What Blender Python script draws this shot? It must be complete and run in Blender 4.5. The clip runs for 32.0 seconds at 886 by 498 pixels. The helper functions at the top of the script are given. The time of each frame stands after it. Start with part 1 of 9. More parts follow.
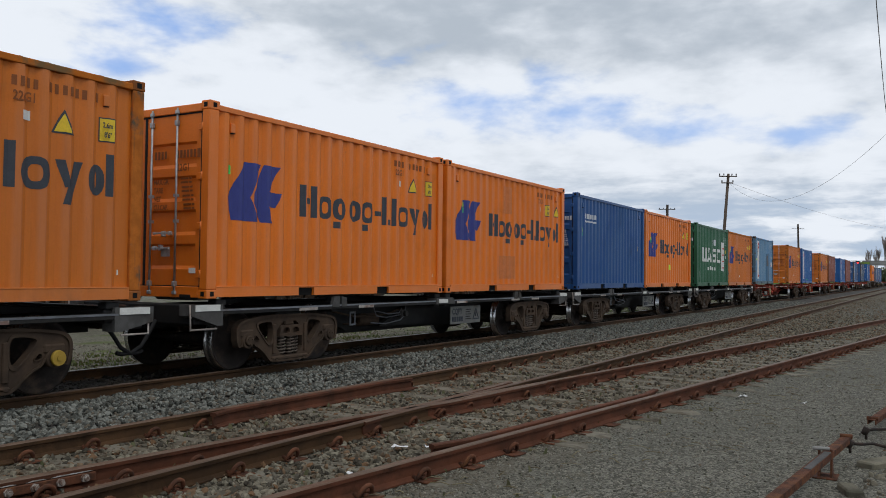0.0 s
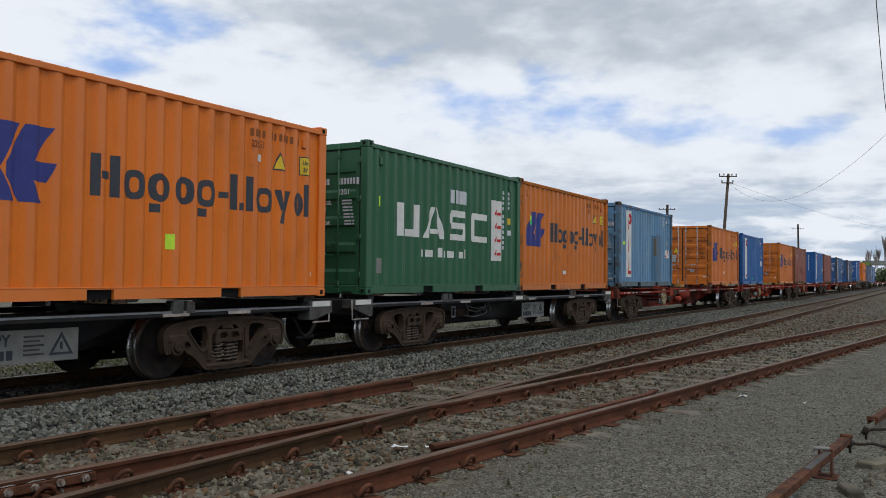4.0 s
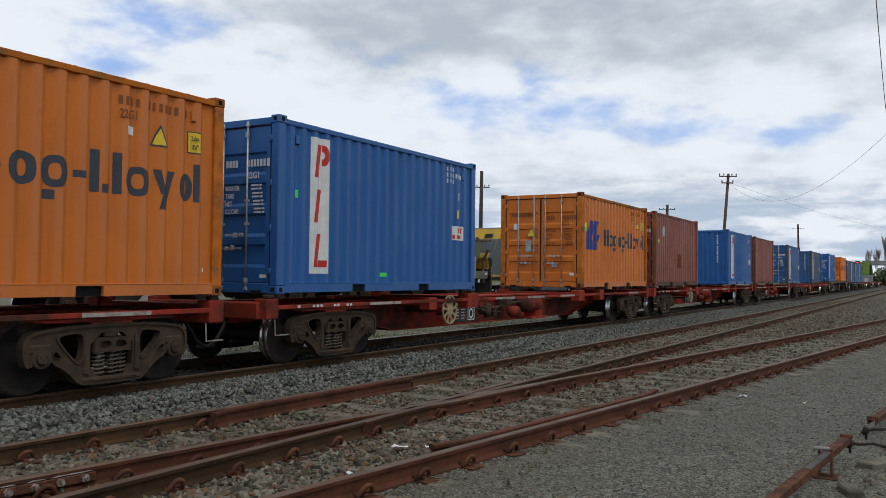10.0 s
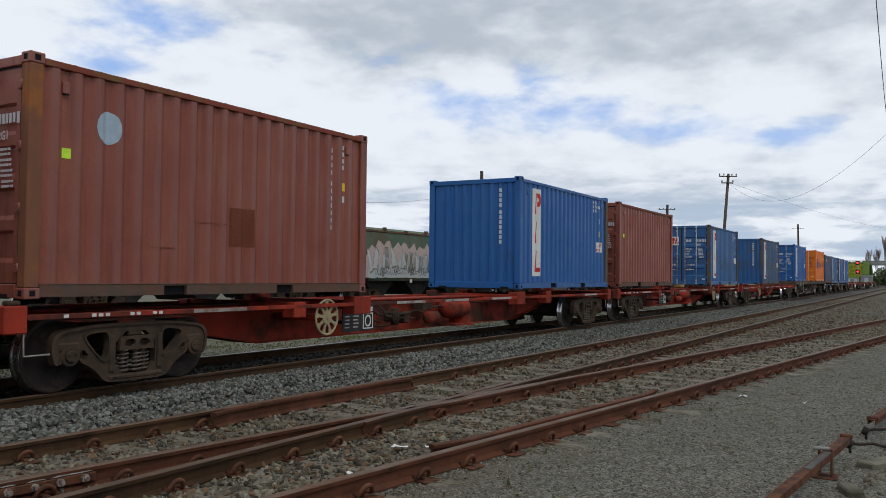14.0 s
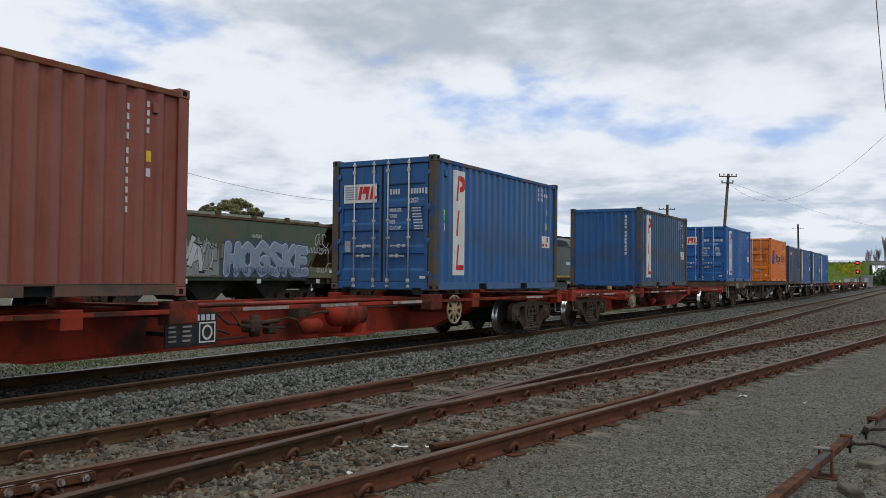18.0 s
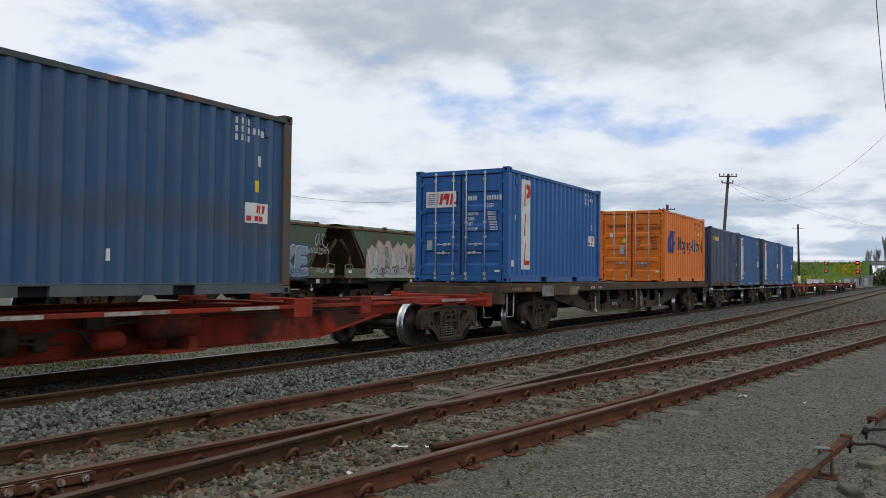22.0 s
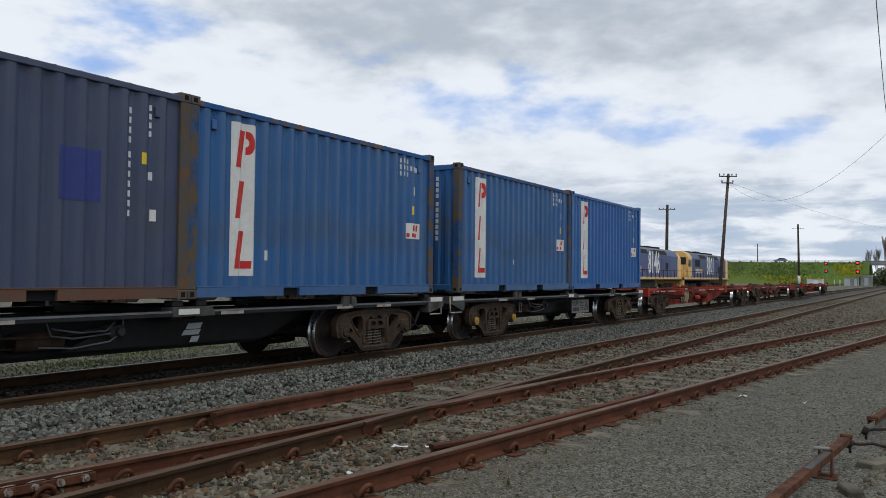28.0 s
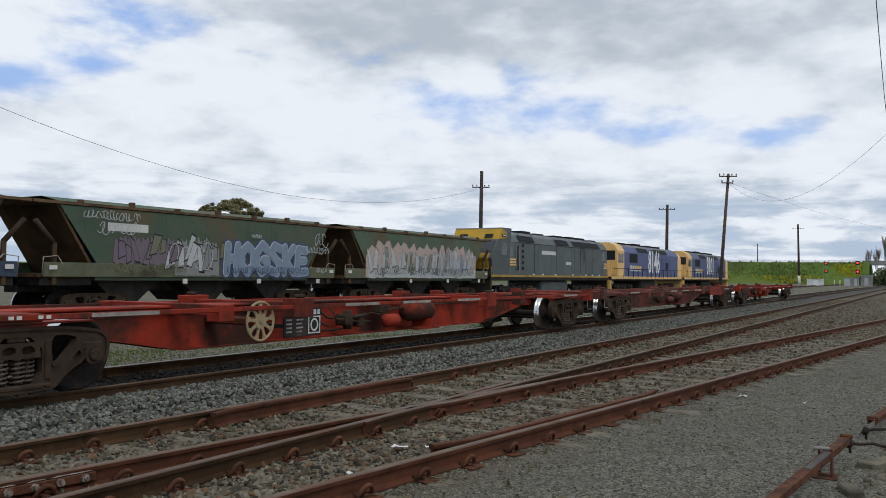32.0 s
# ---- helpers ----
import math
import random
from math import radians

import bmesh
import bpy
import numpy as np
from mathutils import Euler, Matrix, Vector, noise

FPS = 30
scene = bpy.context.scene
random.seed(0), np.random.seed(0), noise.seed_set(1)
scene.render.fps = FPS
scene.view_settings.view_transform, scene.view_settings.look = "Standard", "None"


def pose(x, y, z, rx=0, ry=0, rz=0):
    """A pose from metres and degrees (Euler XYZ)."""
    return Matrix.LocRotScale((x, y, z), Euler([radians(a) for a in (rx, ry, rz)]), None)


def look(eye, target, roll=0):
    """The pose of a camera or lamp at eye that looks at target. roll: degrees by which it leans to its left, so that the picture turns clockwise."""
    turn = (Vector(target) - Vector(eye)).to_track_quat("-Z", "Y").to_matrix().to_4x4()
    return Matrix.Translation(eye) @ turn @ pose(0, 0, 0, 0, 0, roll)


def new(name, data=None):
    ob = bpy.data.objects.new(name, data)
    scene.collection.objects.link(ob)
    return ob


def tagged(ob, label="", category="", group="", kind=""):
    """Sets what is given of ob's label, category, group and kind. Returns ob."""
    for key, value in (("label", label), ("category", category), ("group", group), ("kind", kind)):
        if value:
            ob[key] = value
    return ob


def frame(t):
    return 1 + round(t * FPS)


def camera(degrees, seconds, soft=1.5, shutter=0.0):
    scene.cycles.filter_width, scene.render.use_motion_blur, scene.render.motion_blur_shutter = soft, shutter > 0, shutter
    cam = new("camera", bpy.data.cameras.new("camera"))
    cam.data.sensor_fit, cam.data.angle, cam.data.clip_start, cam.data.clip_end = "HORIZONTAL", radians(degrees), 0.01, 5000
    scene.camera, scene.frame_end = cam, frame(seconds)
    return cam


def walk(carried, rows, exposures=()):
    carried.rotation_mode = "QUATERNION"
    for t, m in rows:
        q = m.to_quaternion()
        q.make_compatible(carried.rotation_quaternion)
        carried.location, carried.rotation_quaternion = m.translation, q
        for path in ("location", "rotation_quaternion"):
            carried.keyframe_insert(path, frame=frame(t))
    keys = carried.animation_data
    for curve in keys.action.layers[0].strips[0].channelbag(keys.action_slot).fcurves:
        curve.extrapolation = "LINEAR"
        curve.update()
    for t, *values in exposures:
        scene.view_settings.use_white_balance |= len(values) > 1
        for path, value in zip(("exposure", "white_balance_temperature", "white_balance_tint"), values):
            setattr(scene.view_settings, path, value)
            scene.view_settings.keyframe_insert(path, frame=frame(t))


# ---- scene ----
from mathutils.geometry import tessellate_polygon

# World: x runs along the railway away from the eye, y to the far side, z up; yard ground is z = 0.
EYE_Z = 1.56
cam = camera(55.686, 32.0, soft=0.9)
CAM_POSE = look((0, 0, EYE_Z), (86.528, 50.025, EYE_Z + 3.170), 0.584)
walk(cam, [(0.0, CAM_POSE), (32.0, CAM_POSE)], exposures=[(0.0, 0.0), (32.0, 0.0)])

# ---- light ----
SUN_FROM = Vector((-0.34, -0.70, 1.25)).normalized()


def link(nt, a, b):
    nt.links.new(a, b)


def cloud_colour(nt, vec):
    """Nodes for a broken cloud deck; vec is a direction socket. Returns the colour socket."""
    N = nt.nodes

    def mth(op, a, b=None, c=None, clamp=False):
        n = N.new("ShaderNodeMath")
        n.operation, n.use_clamp = op, clamp
        for i, v in enumerate((a, b, c)):
            if v is None:
                continue
            if isinstance(v, (int, float)):
                n.inputs[i].default_value = v
            else:
                link(nt, v, n.inputs[i])
        return n.outputs[0]

    def smooth(v, lo, hi):
        n = N.new("ShaderNodeMapRange")
        n.interpolation_type = "SMOOTHSTEP"
        link(nt, v, n.inputs[0])
        n.inputs[1].default_value, n.inputs[2].default_value = lo, hi
        return n.outputs[0]

    def mixc(fac, a, b):
        n = N.new("ShaderNodeMix")
        n.data_type = "RGBA"
        link(nt, fac, n.inputs[0])
        for sock, v in ((n.inputs[6], a), (n.inputs[7], b)):
            if isinstance(v, tuple):
                sock.default_value = (*v, 1)
            else:
                link(nt, v, sock)
        return n.outputs[2]

    norm = N.new("ShaderNodeVectorMath")
    norm.operation = "NORMALIZE"
    link(nt, vec, norm.inputs[0])
    sep = N.new("ShaderNodeSeparateXYZ")
    link(nt, norm.outputs[0], sep.inputs[0])
    x, y, z = sep.outputs
    el = mth("MULTIPLY", mth("ARCSINE", z), 57.2958)
    az = mth("MULTIPLY", mth("ARCTAN2", y, x), 57.2958)

    def nz(sx, sy, detail, rough, offs, distortion=0.0):
        c = N.new("ShaderNodeCombineXYZ")
        link(nt, mth("MULTIPLY", az, sx), c.inputs[0])
        link(nt, mth("MULTIPLY", el, sy), c.inputs[1])
        c.inputs[2].default_value = offs
        n = N.new("ShaderNodeTexNoise")
        n.inputs["Scale"].default_value, n.inputs["Detail"].default_value = 1.0, detail
        n.inputs["Roughness"].default_value, n.inputs["Distortion"].default_value = rough, distortion
        link(nt, c.outputs[0], n.inputs["Vector"])
        return n.outputs[0]

    big = nz(0.045, 0.14, 3, 0.45, 3.1)
    mid = nz(0.13, 0.30, 5, 0.50, 7.3, 0.15)
    fine = nz(0.36, 0.80, 5, 0.52, 1.3, 0.15)
    layer = nz(0.06, 0.75, 5, 0.50, 5.2, 0.1)
    streak = nz(0.24, 1.10, 6, 0.58, 9.4, 0.35)
    # openings of blue in the deck: azimuth, elevation, half width, half height, strength
    hole = None
    for a, e, ra, re, power in SKY_GAPS:
        da = mth("DIVIDE", mth("SUBTRACT", az, a), ra)
        de = mth("DIVIDE", mth("SUBTRACT", el, e), re)
        r = mth("SQRT", mth("ADD", mth("MULTIPLY", da, da), mth("MULTIPLY", de, de)))
        m = mth("MULTIPLY", mth("SUBTRACT", 1.0, r), power)
        hole = m if hole is None else mth("MAXIMUM", hole, m)
    rag = mth("ADD", mth("MULTIPLY", mth("SUBTRACT", mid, 0.5), 3.0), mth("MULTIPLY", mth("SUBTRACT", fine, 0.5), 1.7))
    blue = smooth(mth("ADD", mth("MAXIMUM", hole, -0.9), rag), -0.05, 1.20)
    blue = mth("MULTIPLY", blue, 0.85)
    # grey undersides: a broad bank overhead, layers towards the horizon, soft puffs between
    high = mth("MULTIPLY", smooth(el, 11.0, 16.5), smooth(az, 47.0, 36.0))
    low = smooth(el, 9.5, 3.0)
    puff = mth("ADD", mth("MULTIPLY", mth("SUBTRACT", mid, 0.5), 1.5), mth("MULTIPLY", mth("SUBTRACT", fine, 0.5), 0.9))
    shade = mth("ADD", mth("MULTIPLY", mth("SUBTRACT", big, 0.5), 1.2), puff)
    shade = mth("ADD", shade, mth("MULTIPLY", high, 0.50))
    shade = mth("ADD", shade, mth("MULTIPLY", low, mth("ADD", 0.24, mth("ADD", mth("MULTIPLY", mth("SUBTRACT", layer, 0.5), 2.2), mth("MULTIPLY", mth("SUBTRACT", streak, 0.5), 3.0)))))
    grey = smooth(shade, -0.20, 0.86)
    cloud = mixc(grey, (0.825, 0.872, 0.940), (0.455, 0.515, 0.590))
    cloud = mixc(mth("MULTIPLY", mth("MULTIPLY", low, grey), 0.62), cloud, (0.43, 0.555, 0.74))
    pale = smooth(el, 16.0, 1.0)
    sky = mixc(pale, (0.24, 0.43, 0.85), (0.46, 0.62, 0.90))
    return mixc(blue, cloud, sky)


SKY_GAPS = [(28.2, 11.7, 6.0, 2.0, 0.95), (21.0, 10.7, 6.0, 1.7, 0.75), (13.0, 9.6, 7.0, 1.6, 1.05), (7.0, 9.1, 4.5, 1.2, 0.85),
            (49.0, 15.6, 5.5, 2.2, 0.75), (52.0, 13.2, 3.5, 1.6, 0.80), (56.0, 12.0, 5.0, 1.4, 0.85), (24.0, 13.0, 4.0, 1.2, 0.5), (40.0, 14.5, 5.0, 1.0, 0.35),
            (-20.0, 25.0, 12.0, 5.0, 1.0), (110.0, 30.0, 15.0, 6.0, 1.0), (-150.0, 25.0, 20.0, 6.0, 1.0)]

world = bpy.data.worlds.new("overcast_sky")
scene.world = world
world.use_nodes = True
wn = world.node_tree
wn.nodes.clear()
w_out = wn.nodes.new("ShaderNodeOutputWorld")
w_bg = wn.nodes.new("ShaderNodeBackground")
w_sky = wn.nodes.new("ShaderNodeTexSky")
w_sky.sky_type, w_sky.sun_disc = "NISHITA", False
w_sky.sun_elevation = math.asin(SUN_FROM.z)
w_sky.sun_rotation = math.atan2(SUN_FROM.x, SUN_FROM.y)
w_bg2 = wn.nodes.new("ShaderNodeBackground")
w_add = wn.nodes.new("ShaderNodeMixShader")
w_co = wn.nodes.new("ShaderNodeTexCoord")
link(wn, w_sky.outputs[0], w_bg.inputs[0])
w_bg.inputs[1].default_value = 0.10
link(wn, cloud_colour(wn, w_co.outputs["Generated"]), w_bg2.inputs[0])
w_bg2.inputs[1].default_value = 1.16
w_add.inputs[0].default_value = 0.85
link(wn, w_bg.outputs[0], w_add.inputs[1])
link(wn, w_bg2.outputs[0], w_add.inputs[2])
link(wn, w_add.outputs[0], w_out.inputs[0])

sun = new("sun", bpy.data.lights.new("sun", "SUN"))
sun.data.energy, sun.data.angle, sun.data.color = 1.05, radians(22), (1.0, 0.955, 0.88)
sun.matrix_world = look(SUN_FROM * 50, (0, 0, 0))

# ---- materials ----
MATS = {}


def shade_nodes(name):
    m = bpy.data.materials.new(name)
    m.use_nodes = True
    nt = m.node_tree
    b = nt.nodes["Principled BSDF"]
    return m, nt, b


def tex(nt, kind, coord, scale, detail=4.0, rough=0.55, stretch=(1, 1, 1), rnd=None):
    mp = nt.nodes.new("ShaderNodeMapping")
    mp.inputs["Scale"].default_value = stretch
    link(nt, coord, mp.inputs[0])
    if rnd is not None:
        sc = nt.nodes.new("ShaderNodeVectorMath")
        sc.operation = "SCALE"
        sc.inputs[0].default_value = (37.0, 53.0, 29.0)
        link(nt, rnd, sc.inputs["Scale"])
        link(nt, sc.outputs[0], mp.inputs["Location"])
    n = nt.nodes.new("ShaderNodeTexNoise" if kind == "noise" else "ShaderNodeTexVoronoi")
    n.inputs["Scale"].default_value = scale
    if kind == "noise":
        n.inputs["Detail"].default_value, n.inputs["Roughness"].default_value = detail, rough
    link(nt, mp.outputs[0], n.inputs["Vector"])
    return n.outputs[0]


def ramp(nt, v, lo, hi, to0=0.0, to1=1.0):
    n = nt.nodes.new("ShaderNodeMapRange")
    n.interpolation_type = "SMOOTHSTEP"
    link(nt, v, n.inputs[0])
    for i, q in enumerate((lo, hi, to0, to1)):
        n.inputs[i + 1].default_value = q
    return n.outputs[0]


def blend(nt, fac, a, b, mode="MIX"):
    n = nt.nodes.new("ShaderNodeMix")
    n.data_type, n.blend_type = "RGBA", mode
    for sock, v in ((n.inputs[0], fac), (n.inputs[6], a), (n.inputs[7], b)):
        if isinstance(v, (int, float)):
            sock.default_value = v
        elif isinstance(v, tuple):
            sock.default_value = (*v, 1)
        else:
            link(nt, v, sock)
    return n.outputs[2]


def surface(name, c1, c2=None, rough=0.6, metal=0.0, scale=6.0, fine=60.0, dirt=None, dirt_lo=0.55, dirt_hi=0.75,
            streak=None, streak_amt=0.5, bump=0.15, bump_scale=80.0, spread=0.12, bump_dist=0.01):
    """One weathered surface: two colours mixed by coarse and fine noise, patches of dirt, vertical streaks, fine relief."""
    if name in MATS:
        return MATS[name]
    m, nt, b = shade_nodes(name)
    co = nt.nodes.new("ShaderNodeTexCoord").outputs["Object"]
    info = nt.nodes.new("ShaderNodeObjectInfo")
    rnd = info.outputs["Random"]
    c2 = c2 or tuple(v * 0.8 for v in c1)
    a = tex(nt, "noise", co, scale, rnd=rnd)
    f = tex(nt, "noise", co, fine, 3.0, 0.6)
    col = blend(nt, ramp(nt, a, 0.35, 0.65), c1, c2)
    col = blend(nt, ramp(nt, f, 0.4, 0.7, 0.0, 0.5), col, tuple(v * 0.72 for v in c1))
    if spread:
        hsv = nt.nodes.new("ShaderNodeHueSaturation")
        link(nt, ramp(nt, rnd, 0, 1, 1 - spread, 1 + spread), hsv.inputs["Value"])
        link(nt, col, hsv.inputs["Color"])
        col = hsv.outputs[0]
    rsock = rough
    if streak:
        s = tex(nt, "noise", co, 1.0, 5.0, 0.65, (9.0, 9.0, 0.55), rnd)
        col = blend(nt, ramp(nt, s, 0.56, 0.78, 0.0, streak_amt), col, streak)
    if dirt:
        d = tex(nt, "noise", co, scale * 0.45, 7.0, 0.68, rnd=rnd)
        dm = ramp(nt, d, dirt_lo, dirt_hi)
        col = blend(nt, dm, col, dirt)
        rsock = ramp(nt, dm, 0, 1, rough, min(1.0, rough + 0.3))
    link(nt, col, b.inputs["Base Color"])
    if isinstance(rsock, float):
        link(nt, ramp(nt, f, 0.2, 0.8, max(0.05, rough - 0.08), min(1, rough + 0.08)), b.inputs["Roughness"])
    else:
        link(nt, rsock, b.inputs["Roughness"])
    b.inputs["Metallic"].default_value = metal
    b.inputs["Specular IOR Level"].default_value = 0.12 if rough > 0.62 else 0.3
    if bump:
        bp = nt.nodes.new("ShaderNodeBump")
        bp.inputs["Strength"].default_value, bp.inputs["Distance"].default_value = bump, bump_dist
        link(nt, tex(nt, "noise", co, bump_scale, 5.0, 0.65), bp.inputs["Height"])
        link(nt, bp.outputs[0], b.inputs["Normal"])
    MATS[name] = m
    return m


def plain(name, c, rough=0.5, metal=0.0):
    if name in MATS:
        return MATS[name]
    return surface(name, c, tuple(v * 0.88 for v in c), rough, metal, 9.0, 90.0, bump=0.05, spread=0.0)


def glow(name, c, power):
    m, nt, b = shade_nodes(name)
    b.inputs["Base Color"].default_value = (*[v * 0.3 for v in c], 1)
    b.inputs["Emission Color"].default_value = (*c, 1)
    b.inputs["Emission Strength"].default_value = power
    return m


def box_paint(name, c, fade, dirt, amt=0.35, rust=0.3, pale=0.3, ridge_tint=0.25, smear=0.0):
    """Container paint: uneven fading, hanging streaks, grime, rust spots with runs, scraped pale marks, a paler tint on
    the outer folds, a smeared band.
    """
    m, nt, b = shade_nodes(name)
    MATS[name] = m
    co = nt.nodes.new("ShaderNodeTexCoord").outputs["Object"]
    rnd = nt.nodes.new("ShaderNodeObjectInfo").outputs["Random"]
    col = blend(nt, ramp(nt, tex(nt, "noise", co, 0.9, 5.0, 0.6, rnd=rnd), 0.34, 0.66), c, fade)
    hang = tex(nt, "noise", co, 1.0, 5.0, 0.62, (7.0, 7.0, 0.45), rnd)
    col = blend(nt, ramp(nt, hang, 0.56 - 0.12 * amt, 0.80 - 0.2 * amt, 0.0, amt), col, tuple(v * 0.60 for v in c))
    wash = tex(nt, "noise", co, 1.0, 4.0, 0.6, (4.0, 4.0, 0.3), rnd)
    col = blend(nt, ramp(nt, wash, 0.30, 0.44 + 0.07 * pale, pale * 0.7, 0.0), col, tuple(min(0.8, v * 1.25 + 0.025) for v in c))
    d = tex(nt, "noise", co, 0.75, 7.0, 0.70, rnd=rnd)
    dm = ramp(nt, d, 0.56, 0.76, 0.0, 0.75)
    col = blend(nt, dm, col, dirt)
    spot = tex(nt, "noise", co, 3.2, 6.0, 0.72, (1.0, 1.0, 0.55), rnd)
    col = blend(nt, ramp(nt, spot, 0.66, 0.74, 0.0, rust), col, (0.14, 0.055, 0.022))
    scr = tex(nt, "noise", co, 1.0, 6.0, 0.75, (3.0, 3.0, 17.0), rnd)
    col = blend(nt, ramp(nt, scr, 0.70, 0.76, 0.0, pale), col, tuple(0.5 * v + 0.14 for v in c))
    f = tex(nt, "noise", co, 55.0, 3.0, 0.6)
    col = blend(nt, ramp(nt, f, 0.4, 0.7, 0.0, 0.35), col, tuple(v * 0.75 for v in c))
    sep = nt.nodes.new("ShaderNodeSeparateXYZ")
    link(nt, co, sep.inputs[0])
    outer = nt.nodes.new("ShaderNodeMath")
    outer.operation = "MULTIPLY"
    link(nt, ramp(nt, sep.outputs[1], 0.012, 0.034, ridge_tint, 0.0), outer.inputs[0])
    link(nt, ramp(nt, tex(nt, "noise", co, 1.0, 5.0, 0.65, (2.2, 2.2, 0.8), rnd), 0.30, 0.62, 0.35, 1.0), outer.inputs[1])
    col = blend(nt, outer.outputs[0], col, tuple(0.62 * v + 0.052 + 0.10 * max(c) for v in c))
    if smear:
        hgt = nt.nodes.new("ShaderNodeMath")
        hgt.operation = "MULTIPLY_ADD"
        link(nt, tex(nt, "noise", co, 1.0, 6.0, 0.68, (0.9, 0.9, 0.5), rnd), hgt.inputs[0])
        hgt.inputs[1].default_value = 1.6
        link(nt, sep.outputs[2], hgt.inputs[2])
        both = nt.nodes.new("ShaderNodeMath")
        both.operation = "MULTIPLY"
        link(nt, ramp(nt, hgt.outputs[0], 1.45, 1.80, 0.0, smear), both.inputs[0])
        link(nt, ramp(nt, hgt.outputs[0], 1.80, 2.25, 1.0, 0.0), both.inputs[1])
        col = blend(nt, both.outputs[0], col, (0.062, 0.058, 0.056))
    link(nt, col, b.inputs["Base Color"])
    link(nt, ramp(nt, d, 0.4, 0.75, 0.42, 0.72), b.inputs["Roughness"])
    b.inputs["Specular IOR Level"].default_value = 0.3
    bp = nt.nodes.new("ShaderNodeBump")
    bp.inputs["Strength"].default_value, bp.inputs["Distance"].default_value = 0.25, 0.02
    link(nt, tex(nt, "noise", co, 2.2, 4.0, 0.6, rnd=rnd), bp.inputs["Height"])
    link(nt, bp.outputs[0], b.inputs["Normal"])
    return m


PAINTS = {
    "blue_sooty": box_paint("sooty_blue_paint", (0.020, 0.070, 0.168), (0.036, 0.078, 0.142), (0.052, 0.064, 0.078), 0.5, 0.3, 0.3, 0.50, 0.55),
    "orange": box_paint("orange_paint", (0.56, 0.148, 0.011), (0.48, 0.130, 0.014), (0.26, 0.10, 0.03), 0.4, 0.5, 0.35),
    "orange_bright": box_paint("bright_orange_paint", (0.70, 0.166, 0.008), (0.62, 0.148, 0.009), (0.42, 0.12, 0.02), 0.22, 0.2, 0.2),
    "blue": box_paint("blue_paint", (0.011, 0.089, 0.292), (0.017, 0.101, 0.290), (0.03, 0.075, 0.155)),
    "navy": box_paint("navy_paint", (0.012, 0.066, 0.215), (0.016, 0.073, 0.21), (0.02, 0.048, 0.11)),
    "blue_worn": box_paint("worn_blue_paint", (0.016, 0.092, 0.255), (0.030, 0.100, 0.232), (0.062, 0.080, 0.105), 0.5, 0.60, 0.5, 0.42, 0.25),
    "light_blue": box_paint("light_blue_paint", (0.085, 0.215, 0.375), (0.150, 0.265, 0.365), (0.15, 0.155, 0.145), 0.75, 0.9, 0.9, 0.35),
    "slate": box_paint("slate_blue_paint", (0.042, 0.057, 0.108), (0.052, 0.066, 0.110), (0.07, 0.065, 0.06), 0.4),
    "brown": box_paint("red_brown_paint", (0.215, 0.054, 0.036), (0.248, 0.078, 0.048), (0.125, 0.046, 0.024), 0.55, 0.55, 0.4, 0.40),
    "green": box_paint("green_paint", (0.020, 0.100, 0.044), (0.024, 0.106, 0.053), (0.04, 0.06, 0.035)),
}
M_GALV = surface("galvanised_steel", (0.42, 0.44, 0.45), (0.30, 0.31, 0.31), 0.45, 0.6, 12, 90, (0.16, 0.10, 0.07), 0.6, 0.8, bump=0.08)
# near-black colour that paints the shade inside holes and pockets
M_DARK = plain("painted_hole_shade", (0.012, 0.012, 0.012), 0.9)
M_SEAL = plain("black_rubber", (0.02, 0.02, 0.021), 0.7)
M_CAST = surface("worn_casting", (0.16, 0.10, 0.06), (0.10, 0.065, 0.045), 0.7, 0.2, 18, 120, (0.20, 0.11, 0.05), 0.5, 0.7)
M_WHITE = surface("white_vinyl", (0.66, 0.66, 0.63), (0.58, 0.58, 0.55), 0.5, 0, 4, 60, (0.40, 0.38, 0.34), 0.62, 0.8, bump=0.03, spread=0.0)
M_RED_VINYL = plain("red_vinyl", (0.50, 0.025, 0.02), 0.5)
M_MARK_BLUE = plain("deep_blue_vinyl", (0.035, 0.045, 0.21), 0.55)
M_LETTER = plain("charcoal_lettering", (0.044, 0.050, 0.062), 0.6)
M_YELLOW = plain("yellow_label", (0.72, 0.50, 0.03), 0.5)
M_LIME = plain("lime_label", (0.55, 0.85, 0.05), 0.5)
M_GREEN_LABEL = plain("green_label", (0.06, 0.70, 0.12), 0.5)
M_PALE = plain("pale_lettering", (0.55, 0.57, 0.60), 0.6)
M_DARK_PRINT = plain("dark_print", (0.22, 0.065, 0.014), 0.6)
M_WAGON_RED = surface("red_wagon_paint", (0.310, 0.036, 0.018), (0.200, 0.026, 0.015), 0.7, 0, 1.4, 50, (0.055, 0.026, 0.019), 0.44, 0.62, (0.070, 0.022, 0.016), 0.75, 0.12, 40, 0.10)
M_WAGON_DULL = surface("dull_red_wagon_paint", (0.17, 0.045, 0.035), (0.11, 0.04, 0.032), 0.7, 0, 2.2, 50, (0.06, 0.045, 0.035), 0.45, 0.66, (0.05, 0.03, 0.02), 0.5, 0.12, 40, 0.10)
M_WAGON_DARK = surface("charcoal_wagon_paint", (0.017, 0.017, 0.018), (0.024, 0.023, 0.021), 0.65, 0, 2.5, 50, (0.040, 0.034, 0.028), 0.55, 0.75, bump=0.12, bump_scale=40)
M_WAGON_BROWN = surface("brown_wagon_paint", (0.092, 0.062, 0.040), (0.066, 0.046, 0.031), 0.75, 0, 2.5, 50, (0.035, 0.028, 0.024), 0.5, 0.7, (0.03, 0.022, 0.018), 0.5, 0.15, 40)
